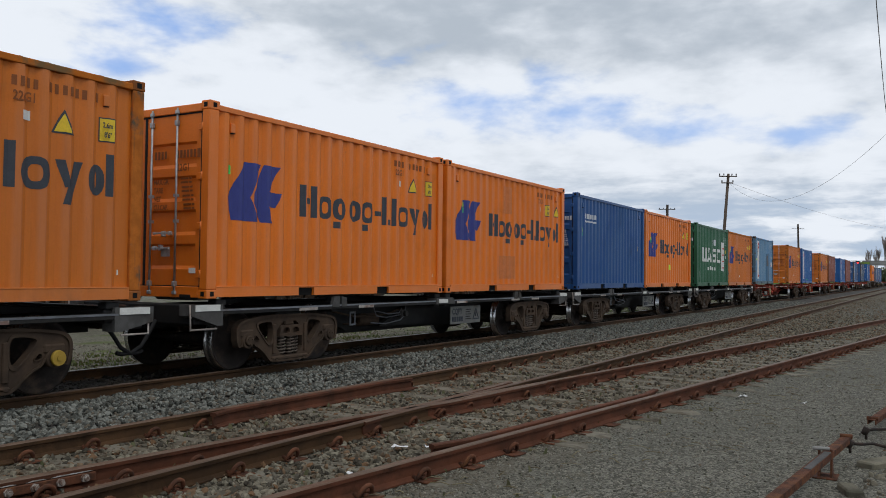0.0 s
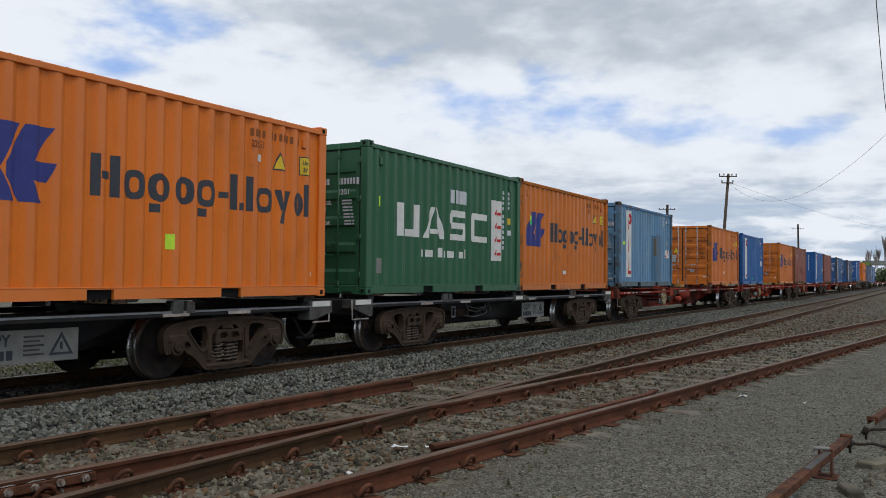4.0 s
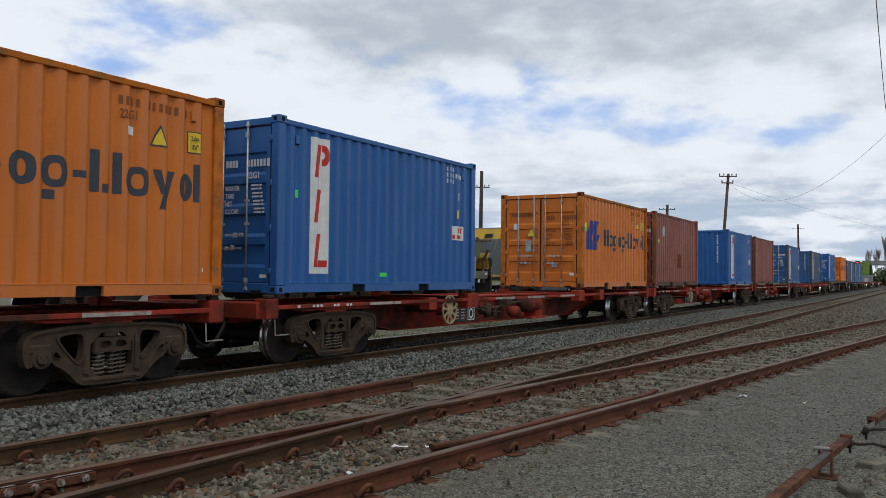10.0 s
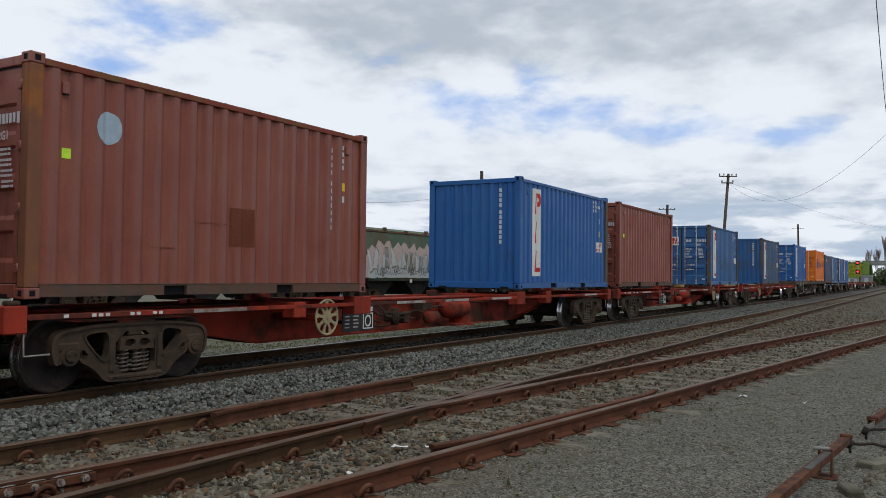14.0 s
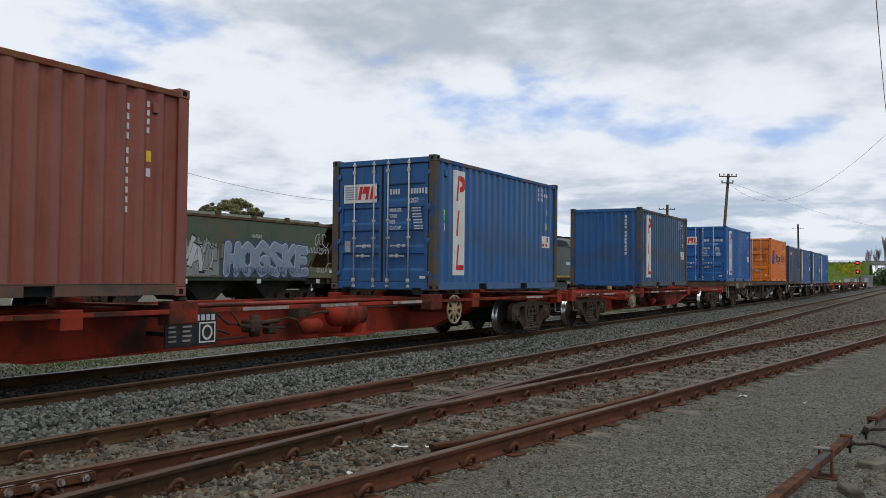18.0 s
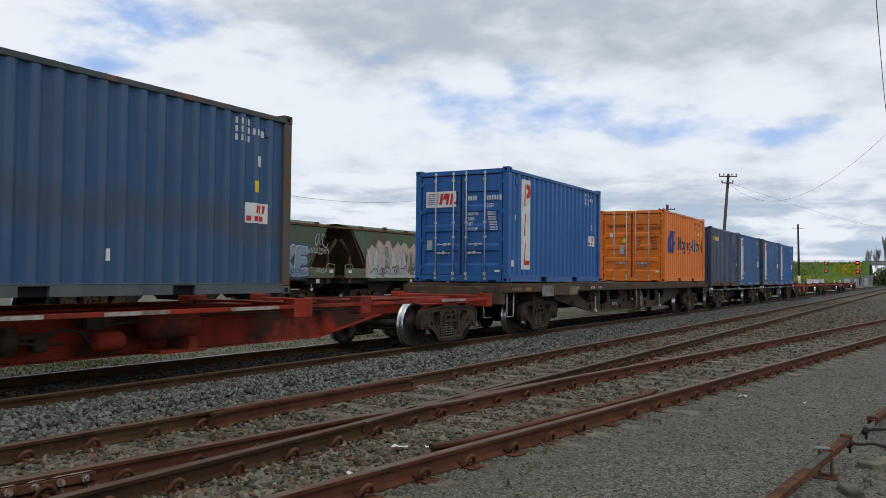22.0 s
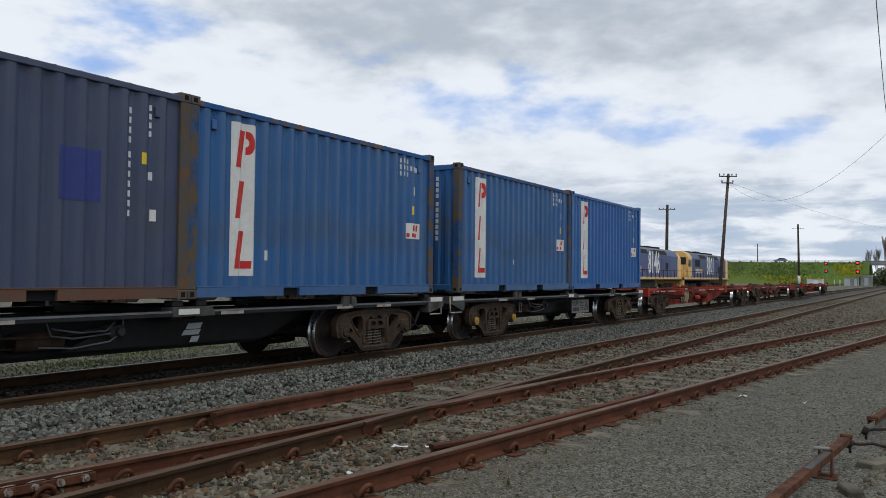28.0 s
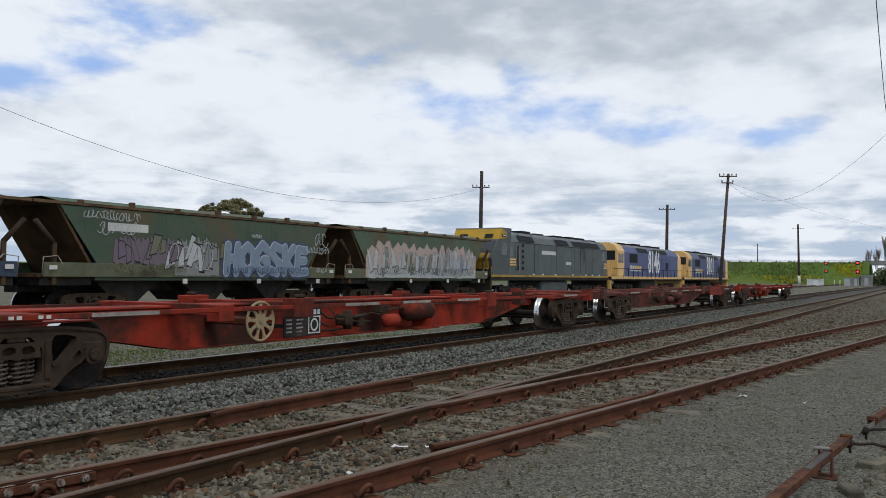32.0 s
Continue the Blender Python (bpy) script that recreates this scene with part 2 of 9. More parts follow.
M_BOGIE = surface("brake_dust_steel", (0.060, 0.041, 0.028), (0.038, 0.027, 0.020), 0.85, 0.0, 6, 80, (0.072, 0.044, 0.029), 0.55, 0.72, bump=0.25, bump_scale=60)
M_WHEEL = surface("wheel_plate_steel", (0.036, 0.029, 0.026), (0.026, 0.022, 0.020), 0.75, 0.3, 5, 60, (0.10, 0.07, 0.05), 0.5, 0.7, bump=0.15)
M_CAP = plain("dirty_yellow_paint", (0.34, 0.22, 0.03), 0.6)
M_TREAD = plain("polished_tread", (0.62, 0.62, 0.62), 0.28, 1.0)
M_SPRING = surface("spring_steel", (0.12, 0.095, 0.075), (0.08, 0.06, 0.048), 0.6, 0.4, 20, 100)
M_CREAM = plain("cream_paint", (0.33, 0.26, 0.15), 0.7)
M_SILL = surface("grey_sill", (0.155, 0.165, 0.185), (0.105, 0.110, 0.120), 0.6, 0, 3, 60, (0.09, 0.075, 0.065), 0.5, 0.7)
M_PLATE = surface("grey_data_plate", (0.215, 0.212, 0.195), (0.165, 0.162, 0.150), 0.6, 0, 5, 60, (0.12, 0.10, 0.08), 0.55, 0.75)
M_REFLECT = plain("white_reflector", (0.62, 0.62, 0.58), 0.35)
M_STRIP = surface("grimy_reflector", (0.36, 0.33, 0.30), (0.26, 0.22, 0.19), 0.5, 0, 8, 60, (0.16, 0.10, 0.08), 0.5, 0.68)
M_BOARD = surface("dusty_black_board", (0.022, 0.023, 0.026), (0.035, 0.036, 0.040), 0.7, 0, 4, 60, (0.075, 0.060, 0.050), 0.48, 0.70)
M_PLATE_DARK = surface("dirty_platform_steel", (0.085, 0.083, 0.08), (0.055, 0.053, 0.05), 0.7, 0, 5, 60, (0.04, 0.033, 0.028), 0.5, 0.7)

# ---- mesh tools ----
def box(bm, x0, x1, y0, y1, z0, z1, mi=0):
    v = [bm.verts.new(c) for c in ((x0, y0, z0), (x1, y0, z0), (x1, y1, z0), (x0, y1, z0), (x0, y0, z1), (x1, y0, z1), (x1, y1, z1), (x0, y1, z1))]
    for q in ((3, 2, 1, 0), (4, 5, 6, 7), (0, 1, 5, 4), (1, 2, 6, 5), (2, 3, 7, 6), (3, 0, 4, 7)):
        bm.faces.new([v[i] for i in q]).material_index = mi


def soft_box(bm, x0, x1, y0, y1, z0, z1, b=0.01, mi=0):
    """A box with its edges cut."""
    t = bmesh.new()
    box(t, x0, x1, y0, y1, z0, z1, mi)
    bmesh.ops.bevel(t, geom=list(t.edges), offset=b, segments=1, affect="EDGES")
    merge(bm, t, mi)


def merge(bm, t, mi=None):
    idx = {v: bm.verts.new(v.co) for v in t.verts}
    for f in t.faces:
        g = bm.faces.new([idx[v] for v in f.verts])
        g.material_index, g.smooth = f.material_index if mi is None else mi, f.smooth
    t.free()


def tube(bm, a, b, r, n=10, r2=None, smooth=True, mi=0, caps=True):
    """A round bar from a to b."""
    a, b = Vector(a), Vector(b)
    d = (b - a).normalized()
    u = d.orthogonal().normalized()
    w = d.cross(u)
    r2 = r if r2 is None else r2
    ring = []
    for p, q in ((a, r), (b, r2)):
        ring.append([bm.verts.new(p + (u * math.cos(k * 2 * math.pi / n) + w * math.sin(k * 2 * math.pi / n)) * q) for k in range(n)])
    for k in range(n):
        f = bm.faces.new((ring[0][k], ring[0][(k + 1) % n], ring[1][(k + 1) % n], ring[1][k]))
        f.smooth, f.material_index = smooth, mi
    if caps:
        bm.faces.new(ring[0][::-1]).material_index = mi
        bm.faces.new(ring[1]).material_index = mi


def path_tube(bm, pts, r, n=6, mi=0):
    """A bent round bar along pts, one skin from end to end."""
    pts = [Vector(p) for p in pts]
    rings, u = [], None
    for k, p in enumerate(pts):
        d = (pts[min(k + 1, len(pts) - 1)] - pts[max(k - 1, 0)]).normalized()
        u = d.orthogonal().normalized() if u is None else (u - d * u.dot(d)).normalized()
        w = d.cross(u)
        rings.append([bm.verts.new(p + (u * math.cos(q * 2 * math.pi / n) + w * math.sin(q * 2 * math.pi / n)) * r) for q in range(n)])
    for a, b in zip(rings, rings[1:]):
        for q in range(n):
            f = bm.faces.new((a[q], a[(q + 1) % n], b[(q + 1) % n], b[q]))
            f.smooth, f.material_index = True, mi
    bm.faces.new(rings[0][::-1]).material_index = mi
    bm.faces.new(rings[-1]).material_index = mi


def prism(bm, poly, y0, y1, mi=0):
    """A plate whose outline in x, z is poly, from y0 to y1."""
    a = [bm.verts.new((x, y0, z)) for x, z in poly]
    b = [bm.verts.new((x, y1, z)) for x, z in poly]
    n = len(poly)
    for k in range(n):
        bm.faces.new((a[k], b[k], b[(k + 1) % n], a[(k + 1) % n])).material_index = mi
    bm.faces.new(a).material_index = mi
    bm.faces.new(b[::-1]).material_index = mi


def lathe(bm, prof, n=28, axis="y", mi=lambda i: 0, smooth=True):
    """A turned body: prof is a list of (radius, place along the axis)."""
    rings = []
    for r, h in prof:
        ring = []
        for k in range(n):
            c, s = math.cos(2 * math.pi * k / n) * r, math.sin(2 * math.pi * k / n) * r
            ring.append(bm.verts.new((c, h, s) if axis == "y" else (h, c, s) if axis == "x" else (c, s, h)))
        rings.append(ring)
    for i in range(len(prof) - 1):
        for k in range(n):
            f = bm.faces.new((rings[i][k], rings[i][(k + 1) % n], rings[i + 1][(k + 1) % n], rings[i + 1][k]))
            f.smooth, f.material_index = smooth, mi(i)
    if prof[0][0] > 1e-4:
        bm.faces.new(rings[0][::-1]).material_index = mi(0)
    if prof[-1][0] > 1e-4:
        bm.faces.new(rings[-1]).material_index = mi(len(prof) - 2)


def rounded(pts, n=2):
    """The closed outline pts with its corners cut n times."""
    for _ in range(n):
        q = []
        for (ax, az), (bx, bz) in zip(pts, pts[1:] + pts[:1]):
            q += [(ax * 0.75 + bx * 0.25, az * 0.75 + bz * 0.25), (ax * 0.25 + bx * 0.75, az * 0.25 + bz * 0.75)]
        pts = q
    return pts


def pierced(bm, outer, holes, y0, y1, mi=0):
    """A plate in x, z with openings that go through it, from y0 to y1."""
    loops = [outer] + holes
    tris = tessellate_polygon([[Vector((x, z, 0)) for x, z in l] for l in loops])
    flat = [p for l in loops for p in l]
    a, b = ([bm.verts.new((x, y, z)) for x, z in flat] for y in (y0, y1))
    for t in tris:
        bm.faces.new([a[i] for i in t]).material_index = mi
        bm.faces.new([b[i] for i in reversed(t)]).material_index = mi
    i = 0
    for l in loops:
        n = len(l)
        for k in range(n):
            j = (k + 1) % n
            bm.faces.new((a[i + k], a[i + j], b[i + j], b[i + k])).material_index = mi
        i += n


def finish(name, bm, mats):
    bmesh.ops.recalc_face_normals(bm, faces=bm.faces)
    me = bpy.data.meshes.new(name)
    bm.to_mesh(me)
    bm.free()
    for m in mats if isinstance(mats, (list, tuple)) else (mats,):
        me.materials.append(m)
    return me


def part(name, bm, material, parent=None, label="", m=None):
    """Links a bmesh, or a ready mesh, as one mesh object under its thing."""
    me = finish(name, bm, material) if isinstance(bm, bmesh.types.BMesh) else bm
    ob = new(name, me)
    if parent is not None:
        ob.parent = parent
    if m is not None:
        ob.matrix_basis = m
    return tagged(ob, label)


CACHE = {}


def shared(key, build, mats):
    """The mesh of a kind of piece, built once."""
    if key not in CACHE:
        bm = bmesh.new()
        build(bm)
        CACHE[key] = finish(str(key[0]), bm, mats)
    return CACHE[key]


def thing(name, label, category, group="", kind="", m=None):
    ob = new(name)
    ob.empty_display_size = 0.2
    if m is not None:
        ob.matrix_basis = m
    return tagged(ob, label, category, group, kind)


def text_mesh(body, size, material, squeeze=1.0, bold=0.028):
    key = ("writing", body, size, material.name, squeeze)
    if key not in CACHE:
        cu = bpy.data.curves.new("writing", "FONT")
        cu.body, cu.size, cu.resolution_u = body, size, 2
        cu.offset = size * bold
        ob = bpy.data.objects.new("writing", cu)
        me = bpy.data.meshes.new_from_object(ob)
        bpy.data.objects.remove(ob)
        me.transform(Matrix.Diagonal((squeeze, 1, 1, 1)))
        me.materials.clear()
        me.materials.append(material)
        CACHE[key] = me
    return CACHE[key]


FACING = pose(0, 0, 0, 90, 0, 0)  # writing that stands upright and reads from the -y side
FACING_END = pose(0, 0, 0, 90, 0, -90)  # writing that reads from the -x side


def noise1(seed):
    return random.Random(seed)

TRACK_C = 9.265
# ---- ground and tracks ----
def ground_material():
    """Crushed gravel in the yard, earthy fines between the yard tracks, thin grass beyond the main line, meadow far off."""
    m, nt, b = shade_nodes("yard_gravel")
    co = nt.nodes.new("ShaderNodeTexCoord").outputs["Object"]
    sep = nt.nodes.new("ShaderNodeSeparateXYZ")
    link(nt, co, sep.inputs[0])
    wob = tex(nt, "noise", co, 0.6, 5.0, 0.6)
    yy = nt.nodes.new("ShaderNodeMath")
    yy.operation = "MULTIPLY_ADD"
    link(nt, wob, yy.inputs[0])
    yy.inputs[1].default_value = 1.6
    link(nt, sep.outputs[1], yy.inputs[2])
    y = yy.outputs[0]
    vor = nt.nodes.new("ShaderNodeTexVoronoi")
    vor.inputs["Scale"].default_value = 66.0
    link(nt, co, vor.inputs["Vector"])
    vc = nt.nodes.new("ShaderNodeSeparateColor")
    link(nt, vor.outputs["Color"], vc.inputs[0])
    grain = tex(nt, "noise", co, 70.0, 6.0, 0.78)
    broad = tex(nt, "noise", co, 0.35, 6.0, 0.62)
    midn = tex(nt, "noise", co, 2.6, 6.0, 0.65)
    grav = blend(nt, ramp(nt, vc.outputs[0], 0.15, 1.0), (0.050, 0.048, 0.038), (0.200, 0.190, 0.153))
    pebble = nt.nodes.new("ShaderNodeTexVoronoi")
    pebble.inputs["Scale"].default_value = 27.0
    link(nt, co, pebble.inputs["Vector"])
    pc = nt.nodes.new("ShaderNodeSeparateColor")
    link(nt, pebble.outputs["Color"], pc.inputs[0])
    grav = blend(nt, ramp(nt, pc.outputs[0], 0.72, 0.95, 0.0, 0.45), grav, (0.225, 0.218, 0.185))
    grav = blend(nt, ramp(nt, pc.outputs[1], 0.68, 0.95, 0.0, 0.60), grav, (0.045, 0.042, 0.035))
    grav = blend(nt, ramp(nt, grain, 0.46, 0.68, 0.0, 0.60), grav, (0.058, 0.058, 0.048))
    grav = blend(nt, ramp(nt, broad, 0.42, 0.68, 0.0, 0.55), grav, (0.086, 0.086, 0.068))
    grav = blend(nt, ramp(nt, midn, 0.60, 0.75, 0.0, 0.65), grav, (0.084, 0.075, 0.051))
    earth = blend(nt, ramp(nt, midn, 0.35, 0.65), (0.056, 0.044, 0.029), (0.094, 0.078, 0.055))
    earth = blend(nt, ramp(nt, vc.outputs[1], 0.55, 0.8, 0.0, 0.7), earth, (0.164, 0.152, 0.121))
    strip = blend(nt, ramp(nt, vc.outputs[0], 0.1, 1.0), (0.070, 0.066, 0.048), (0.200, 0.190, 0.150))
    strip = blend(nt, ramp(nt, grain, 0.44, 0.68, 0.0, 0.6), strip, (0.060, 0.054, 0.036))
    green = blend(nt, ramp(nt, grain, 0.38, 0.66), (0.092, 0.118, 0.036), (0.055, 0.062, 0.025))
    strip = blend(nt, ramp(nt, tex(nt, "noise", co, 0.9, 5.0, 0.62, (0.5, 1.0, 1.0)), 0.52, 0.66), strip, green)
    meadow = blend(nt, ramp(nt, broad, 0.4, 0.62), (0.055, 0.095, 0.018), (0.085, 0.105, 0.035))
    col = blend(nt, ramp(nt, y, 3.2, 4.4), grav, earth)
    col = blend(nt, ramp(nt, y, 7.1, 7.9), col, (0.080, 0.078, 0.070))
    col = blend(nt, ramp(nt, y, 11.0, 12.2), col, strip)
    far = nt.nodes.new("ShaderNodeVectorMath")
    far.operation = "LENGTH"
    link(nt, co, far.inputs[0])
    col = blend(nt, ramp(nt, y, 90.0, 110.0), col, meadow)
    col = blend(nt, ramp(nt, far.outputs["Value"], 300.0, 420.0), col, meadow)
    link(nt, col, b.inputs["Base Color"])
    b.inputs["Roughness"].default_value = 0.9
    b.inputs["Specular IOR Level"].default_value = 0.1
    bp = nt.nodes.new("ShaderNodeBump")
    bp.inputs["Strength"].default_value, bp.inputs["Distance"].default_value = 0.6, 0.012
    link(nt, vor.outputs["Distance"], bp.inputs["Height"])
    bp.invert = True
    bp2 = nt.nodes.new("ShaderNodeBump")
    bp2.inputs["Strength"].default_value, bp2.inputs["Distance"].default_value = 0.25, 0.03
    link(nt, midn, bp2.inputs["Height"])
    link(nt, bp.outputs[0], bp2.inputs["Normal"])
    link(nt, bp2.outputs[0], b.inputs["Normal"])
    return m


def stone_material(name, dark, light, warm, warm_amt):
    m, nt, b = shade_nodes(name)
    geo = nt.nodes.new("ShaderNodeNewGeometry")
    isl = geo.outputs["Random Per Island"]
    co = nt.nodes.new("ShaderNodeTexCoord").outputs["Object"]
    col = blend(nt, ramp(nt, isl, 0.0, 1.0), dark, light)
    fr = nt.nodes.new("ShaderNodeMath")
    fr.operation = "FRACT"
    mul = nt.nodes.new("ShaderNodeMath")
    mul.operation = "MULTIPLY"
    link(nt, isl, mul.inputs[0])
    mul.inputs[1].default_value = 17.0
    link(nt, mul.outputs[0], fr.inputs[0])
    col = blend(nt, ramp(nt, fr.outputs[0], 1 - warm_amt, 1.0), col, warm)
    col = blend(nt, ramp(nt, tex(nt, "noise", co, 45.0, 5.0, 0.7), 0.4, 0.75, 0.0, 0.55), col, tuple(v * 0.5 for v in dark))
    link(nt, col, b.inputs["Base Color"])
    b.inputs["Roughness"].default_value = 0.85
    b.inputs["Specular IOR Level"].default_value = 0.15
    return m


M_BALLAST = stone_material("blue_grey_ballast", (0.050, 0.052, 0.045), (0.205, 0.210, 0.185), (0.110, 0.092, 0.068), 0.25)
M_CHIPS = stone_material("mixed_chippings", (0.044, 0.038, 0.028), (0.205, 0.184, 0.136), (0.140, 0.080, 0.042), 0.32)
# oil, and the shade under the train, put into the stones' colour
M_OILY_SHADED = stone_material("oily_shaded_stones", (0.012, 0.011, 0.009), (0.045, 0.041, 0.034), (0.10, 0.09, 0.07), 0.08)
M_GRIT = stone_material("yard_grit", (0.062, 0.059, 0.047), (0.257, 0.243, 0.197), (0.150, 0.118, 0.085), 0.14)
M_RAIL = surface("rusty_rail_steel", (0.100, 0.037, 0.020), (0.062, 0.026, 0.015), 0.75, 0.10, 3.0, 70, (0.036, 0.020, 0.013), 0.54, 0.74, bump=0.25, bump_scale=70)
M_RAIL_BROWN = surface("brown_rail_steel", (0.075, 0.040, 0.019), (0.048, 0.027, 0.014), 0.75, 0.10, 3.0, 70, (0.030, 0.019, 0.012), 0.52, 0.72, bump=0.25, bump_scale=70)
M_RAIL_HEAD = surface("worn_rail_head", (0.135, 0.090, 0.062), (0.095, 0.062, 0.042), 0.6, 0.35, 4.0, 60, (0.13, 0.07, 0.045), 0.5, 0.7, bump=0.1)
M_MAIN_LIT_HEAD = surface("lit_polished_head", (0.30, 0.28, 0.27), (0.22, 0.20, 0.19), 0.35, 0.9, 4.0, 60, bump=0.05)
M_SLEEPER = surface("weathered_timber", (0.165, 0.150, 0.118), (0.105, 0.092, 0.068), 0.9, 0, 4, 60, (0.052, 0.043, 0.030), 0.5, 0.7, bump=0.5, bump_scale=25)
# main line timbers: oily, darkened further to paint the train's shade
M_SLEEPER_SHADED = surface("oily_shaded_timber", (0.030, 0.026, 0.022), (0.020, 0.017, 0.015), 0.9, 0, 4, 60, bump=0.4, bump_scale=25)
M_IRON = surface("rusty_iron", (0.125, 0.050, 0.027), (0.050, 0.026, 0.018), 0.85, 0.1, 12, 90, (0.15, 0.065, 0.03), 0.52, 0.7, bump=0.3)

bm = bmesh.new()
R = 4500.0
vv = [bm.verts.new(c) for c in ((-R, -R, 0), (R, -R, 0), (R, R, 0), (-R, R, 0))]
bm.faces.new(vv)
tagged(part("ground", bm, ground_material()), "grey crushed gravel yard with earth and thin grass", "ground", kind="structure")


def bed(name, y0, y1, s0, s1, top, x0, x1, mat, label):
    """A raised stone bed: flat from y0 to y1, sloping out to s0 and s1."""
    bm = bmesh.new()
    rows = []
    for x in (x0, x1):
        rows.append([bm.verts.new((x, y, z)) for y, z in ((s0, -0.03), (y0, top), (y1, top), (s1, -0.03))])
    for k in range(3):
        bm.faces.new((rows[0][k], rows[1][k], rows[1][k + 1], rows[0][k + 1]))
    return tagged(part(name, bm, mat), label, "ballast", kind="structure")


M_BED = surface("ballast_bed", (0.086, 0.082, 0.074), (0.056, 0.053, 0.048), 0.95, 0, 1.2, 30, (0.06, 0.052, 0.044), 0.5, 0.7, bump=1.0, bump_scale=22, bump_dist=0.05)
# strip between the main rails: oil plus the train's shadow as a black colour
M_BED_DARK = surface("oily_shaded_bed", (0.016, 0.014, 0.012), (0.028, 0.025, 0.021), 0.95, 0, 1.2, 30, bump=1.0, bump_scale=22, bump_dist=0.05)
bed("ballast_bed", 7.75, 10.75, 6.75, 11.15, 0.07, -40, 600, M_BED, "blue-grey stone ballast under the main line")
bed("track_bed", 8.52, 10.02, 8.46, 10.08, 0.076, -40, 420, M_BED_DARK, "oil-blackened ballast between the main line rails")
bed("ballast_bed", 20.4, 23.5, 19.6, 24.3, 0.05, -40, 400, M_BED, "stone ballast under the siding of stabled stock")


def rail(parent, pts, head, name="rail", head_mat=None, side_mat=None):
    """A flat-bottomed rail whose top follows pts (x, y) at the height head."""
    prof = [(-0.07, 0.0), (0.07, 0.0), (0.07, 0.012), (0.012, 0.03), (0.009, 0.105), (0.033, 0.115), (0.036, 0.142), (0.028, 0.150), (-0.028, 0.150), (-0.036, 0.142), (-0.033, 0.115), (-0.009, 0.105), (-0.012, 0.03), (-0.07, 0.012)]
    bm = bmesh.new()
    rings = []
    for k, (x, y) in enumerate(pts):
        a, b = pts[max(k - 1, 0)], pts[min(k + 1, len(pts) - 1)]
        d = Vector((b[0] - a[0], b[1] - a[1], 0)).normalized()
        s = Vector((-d.y, d.x, 0))
        rings.append([bm.verts.new(Vector((x, y, head - 0.15)) + s * q + Vector((0, 0, z))) for q, z in prof])
    n = len(prof)
    for r0, r1 in zip(rings, rings[1:]):
        for k in range(n):
            f = bm.faces.new((r0[k], r0[(k + 1) % n], r1[(k + 1) % n], r1[k]))
            f.material_index = 1 if k in (6, 7, 8) else 0
    bm.faces.new(rings[0])
    bm.faces.new(rings[-1][::-1])
    return part(name, bm, [side_mat or M_RAIL, head_mat or M_RAIL_HEAD], parent)


def curve_pts(f, x0, x1, step=1.5):
    n = max(2, int((x1 - x0) / step))
    return [(x0 + (x1 - x0) * k / n, f(x0 + (x1 - x0) * k / n)) for k in range(n + 1)]


def r1(x):
    return 6.09 + 0.47 * math.exp(-max(x - 2.0, 0) / 9.0)


def rx(x):
    return 4.72 - 0.0025 * x


def ry(x):
    return 5.80 - 0.130 * x if x < 33 else 5.80 - 0.130 * 33 - 0.13 * (x - 33) + 0.0006 * (x - 33) ** 2


def r4(x):
    return ry(x) - 1.672


YARD = 0.16
main_track = thing("main_track", "main line of rusty rails on timber sleepers in ballast", "railway track", kind="structure")
yard_track = thing("yard_track", "rusty yard turnout of two crossing tracks on weathered timbers", "railway track", kind="structure")
back_track = thing("siding_track", "siding under the stabled wagons and engines", "railway track", kind="structure")
for s in (-1, 1):
    # near head brown as unlit, far head bright as lit: the light is painted
    rail(main_track, [(-40, TRACK_C + s * 0.835), (420, TRACK_C + s * 0.835)], 0.215, head_mat=M_MAIN_LIT_HEAD if s > 0 else M_RAIL_HEAD, side_mat=M_RAIL_BROWN)
    rail(back_track, [(-40, 21.95 + s * 0.835), (300, 21.95 + s * 0.835)], 0.20)
rail(yard_track, curve_pts(r1, -6, 300, 2.0), YARD, side_mat=M_RAIL_BROWN)
rail(yard_track, curve_pts(rx, -6, 300, 6.0), YARD, side_mat=M_RAIL_BROWN)
rail(yard_track, curve_pts(ry, -4, 90, 2.0), YARD)
rail(yard_track, curve_pts(r4, -4, 90, 2.0), YARD)
# check rails beside the outer rails, wing rails at the crossing
rail(yard_track, [(6.15, r1(6.15) - 0.20), (6.5, r1(6.5) - 0.125), (9.3, r1(9.3) - 0.125), (9.7, r1(9.7) - 0.20)], YARD + 0.006, "check_rail", M_RAIL)
rail(yard_track, [(6.0, r4(6.0) + 0.21), (6.4, r4(6.4) + 0.125), (10.0, r4(10.0) + 0.125), (10.5, r4(10.5) + 0.21)], YARD + 0.006, "check_rail", M_RAIL)
rail(yard_track, [(6.6, ry(6.6) + 0.02), (8.2, 4.62), (10.4, 4.42)], YARD - 0.001, "wing_rail")
rail(yard_track, [(6.6, rx(6.6) - 0.02), (8.3, 4.79), (10.2, 4.84)], YARD - 0.001, "wing_rail")


def m_fishplate(bm):
    soft_box(bm, -0.36, 0.36, -0.052, -0.036, 0.045, 0.11, 0.006)


def m_bolt(bm):
    tube(bm, (0, 0, 0), (0, -0.022, 0), 0.030, 6, smooth=False)
    tube(bm, (0, -0.022, 0), (0, -0.045, 0), 0.017, 8)


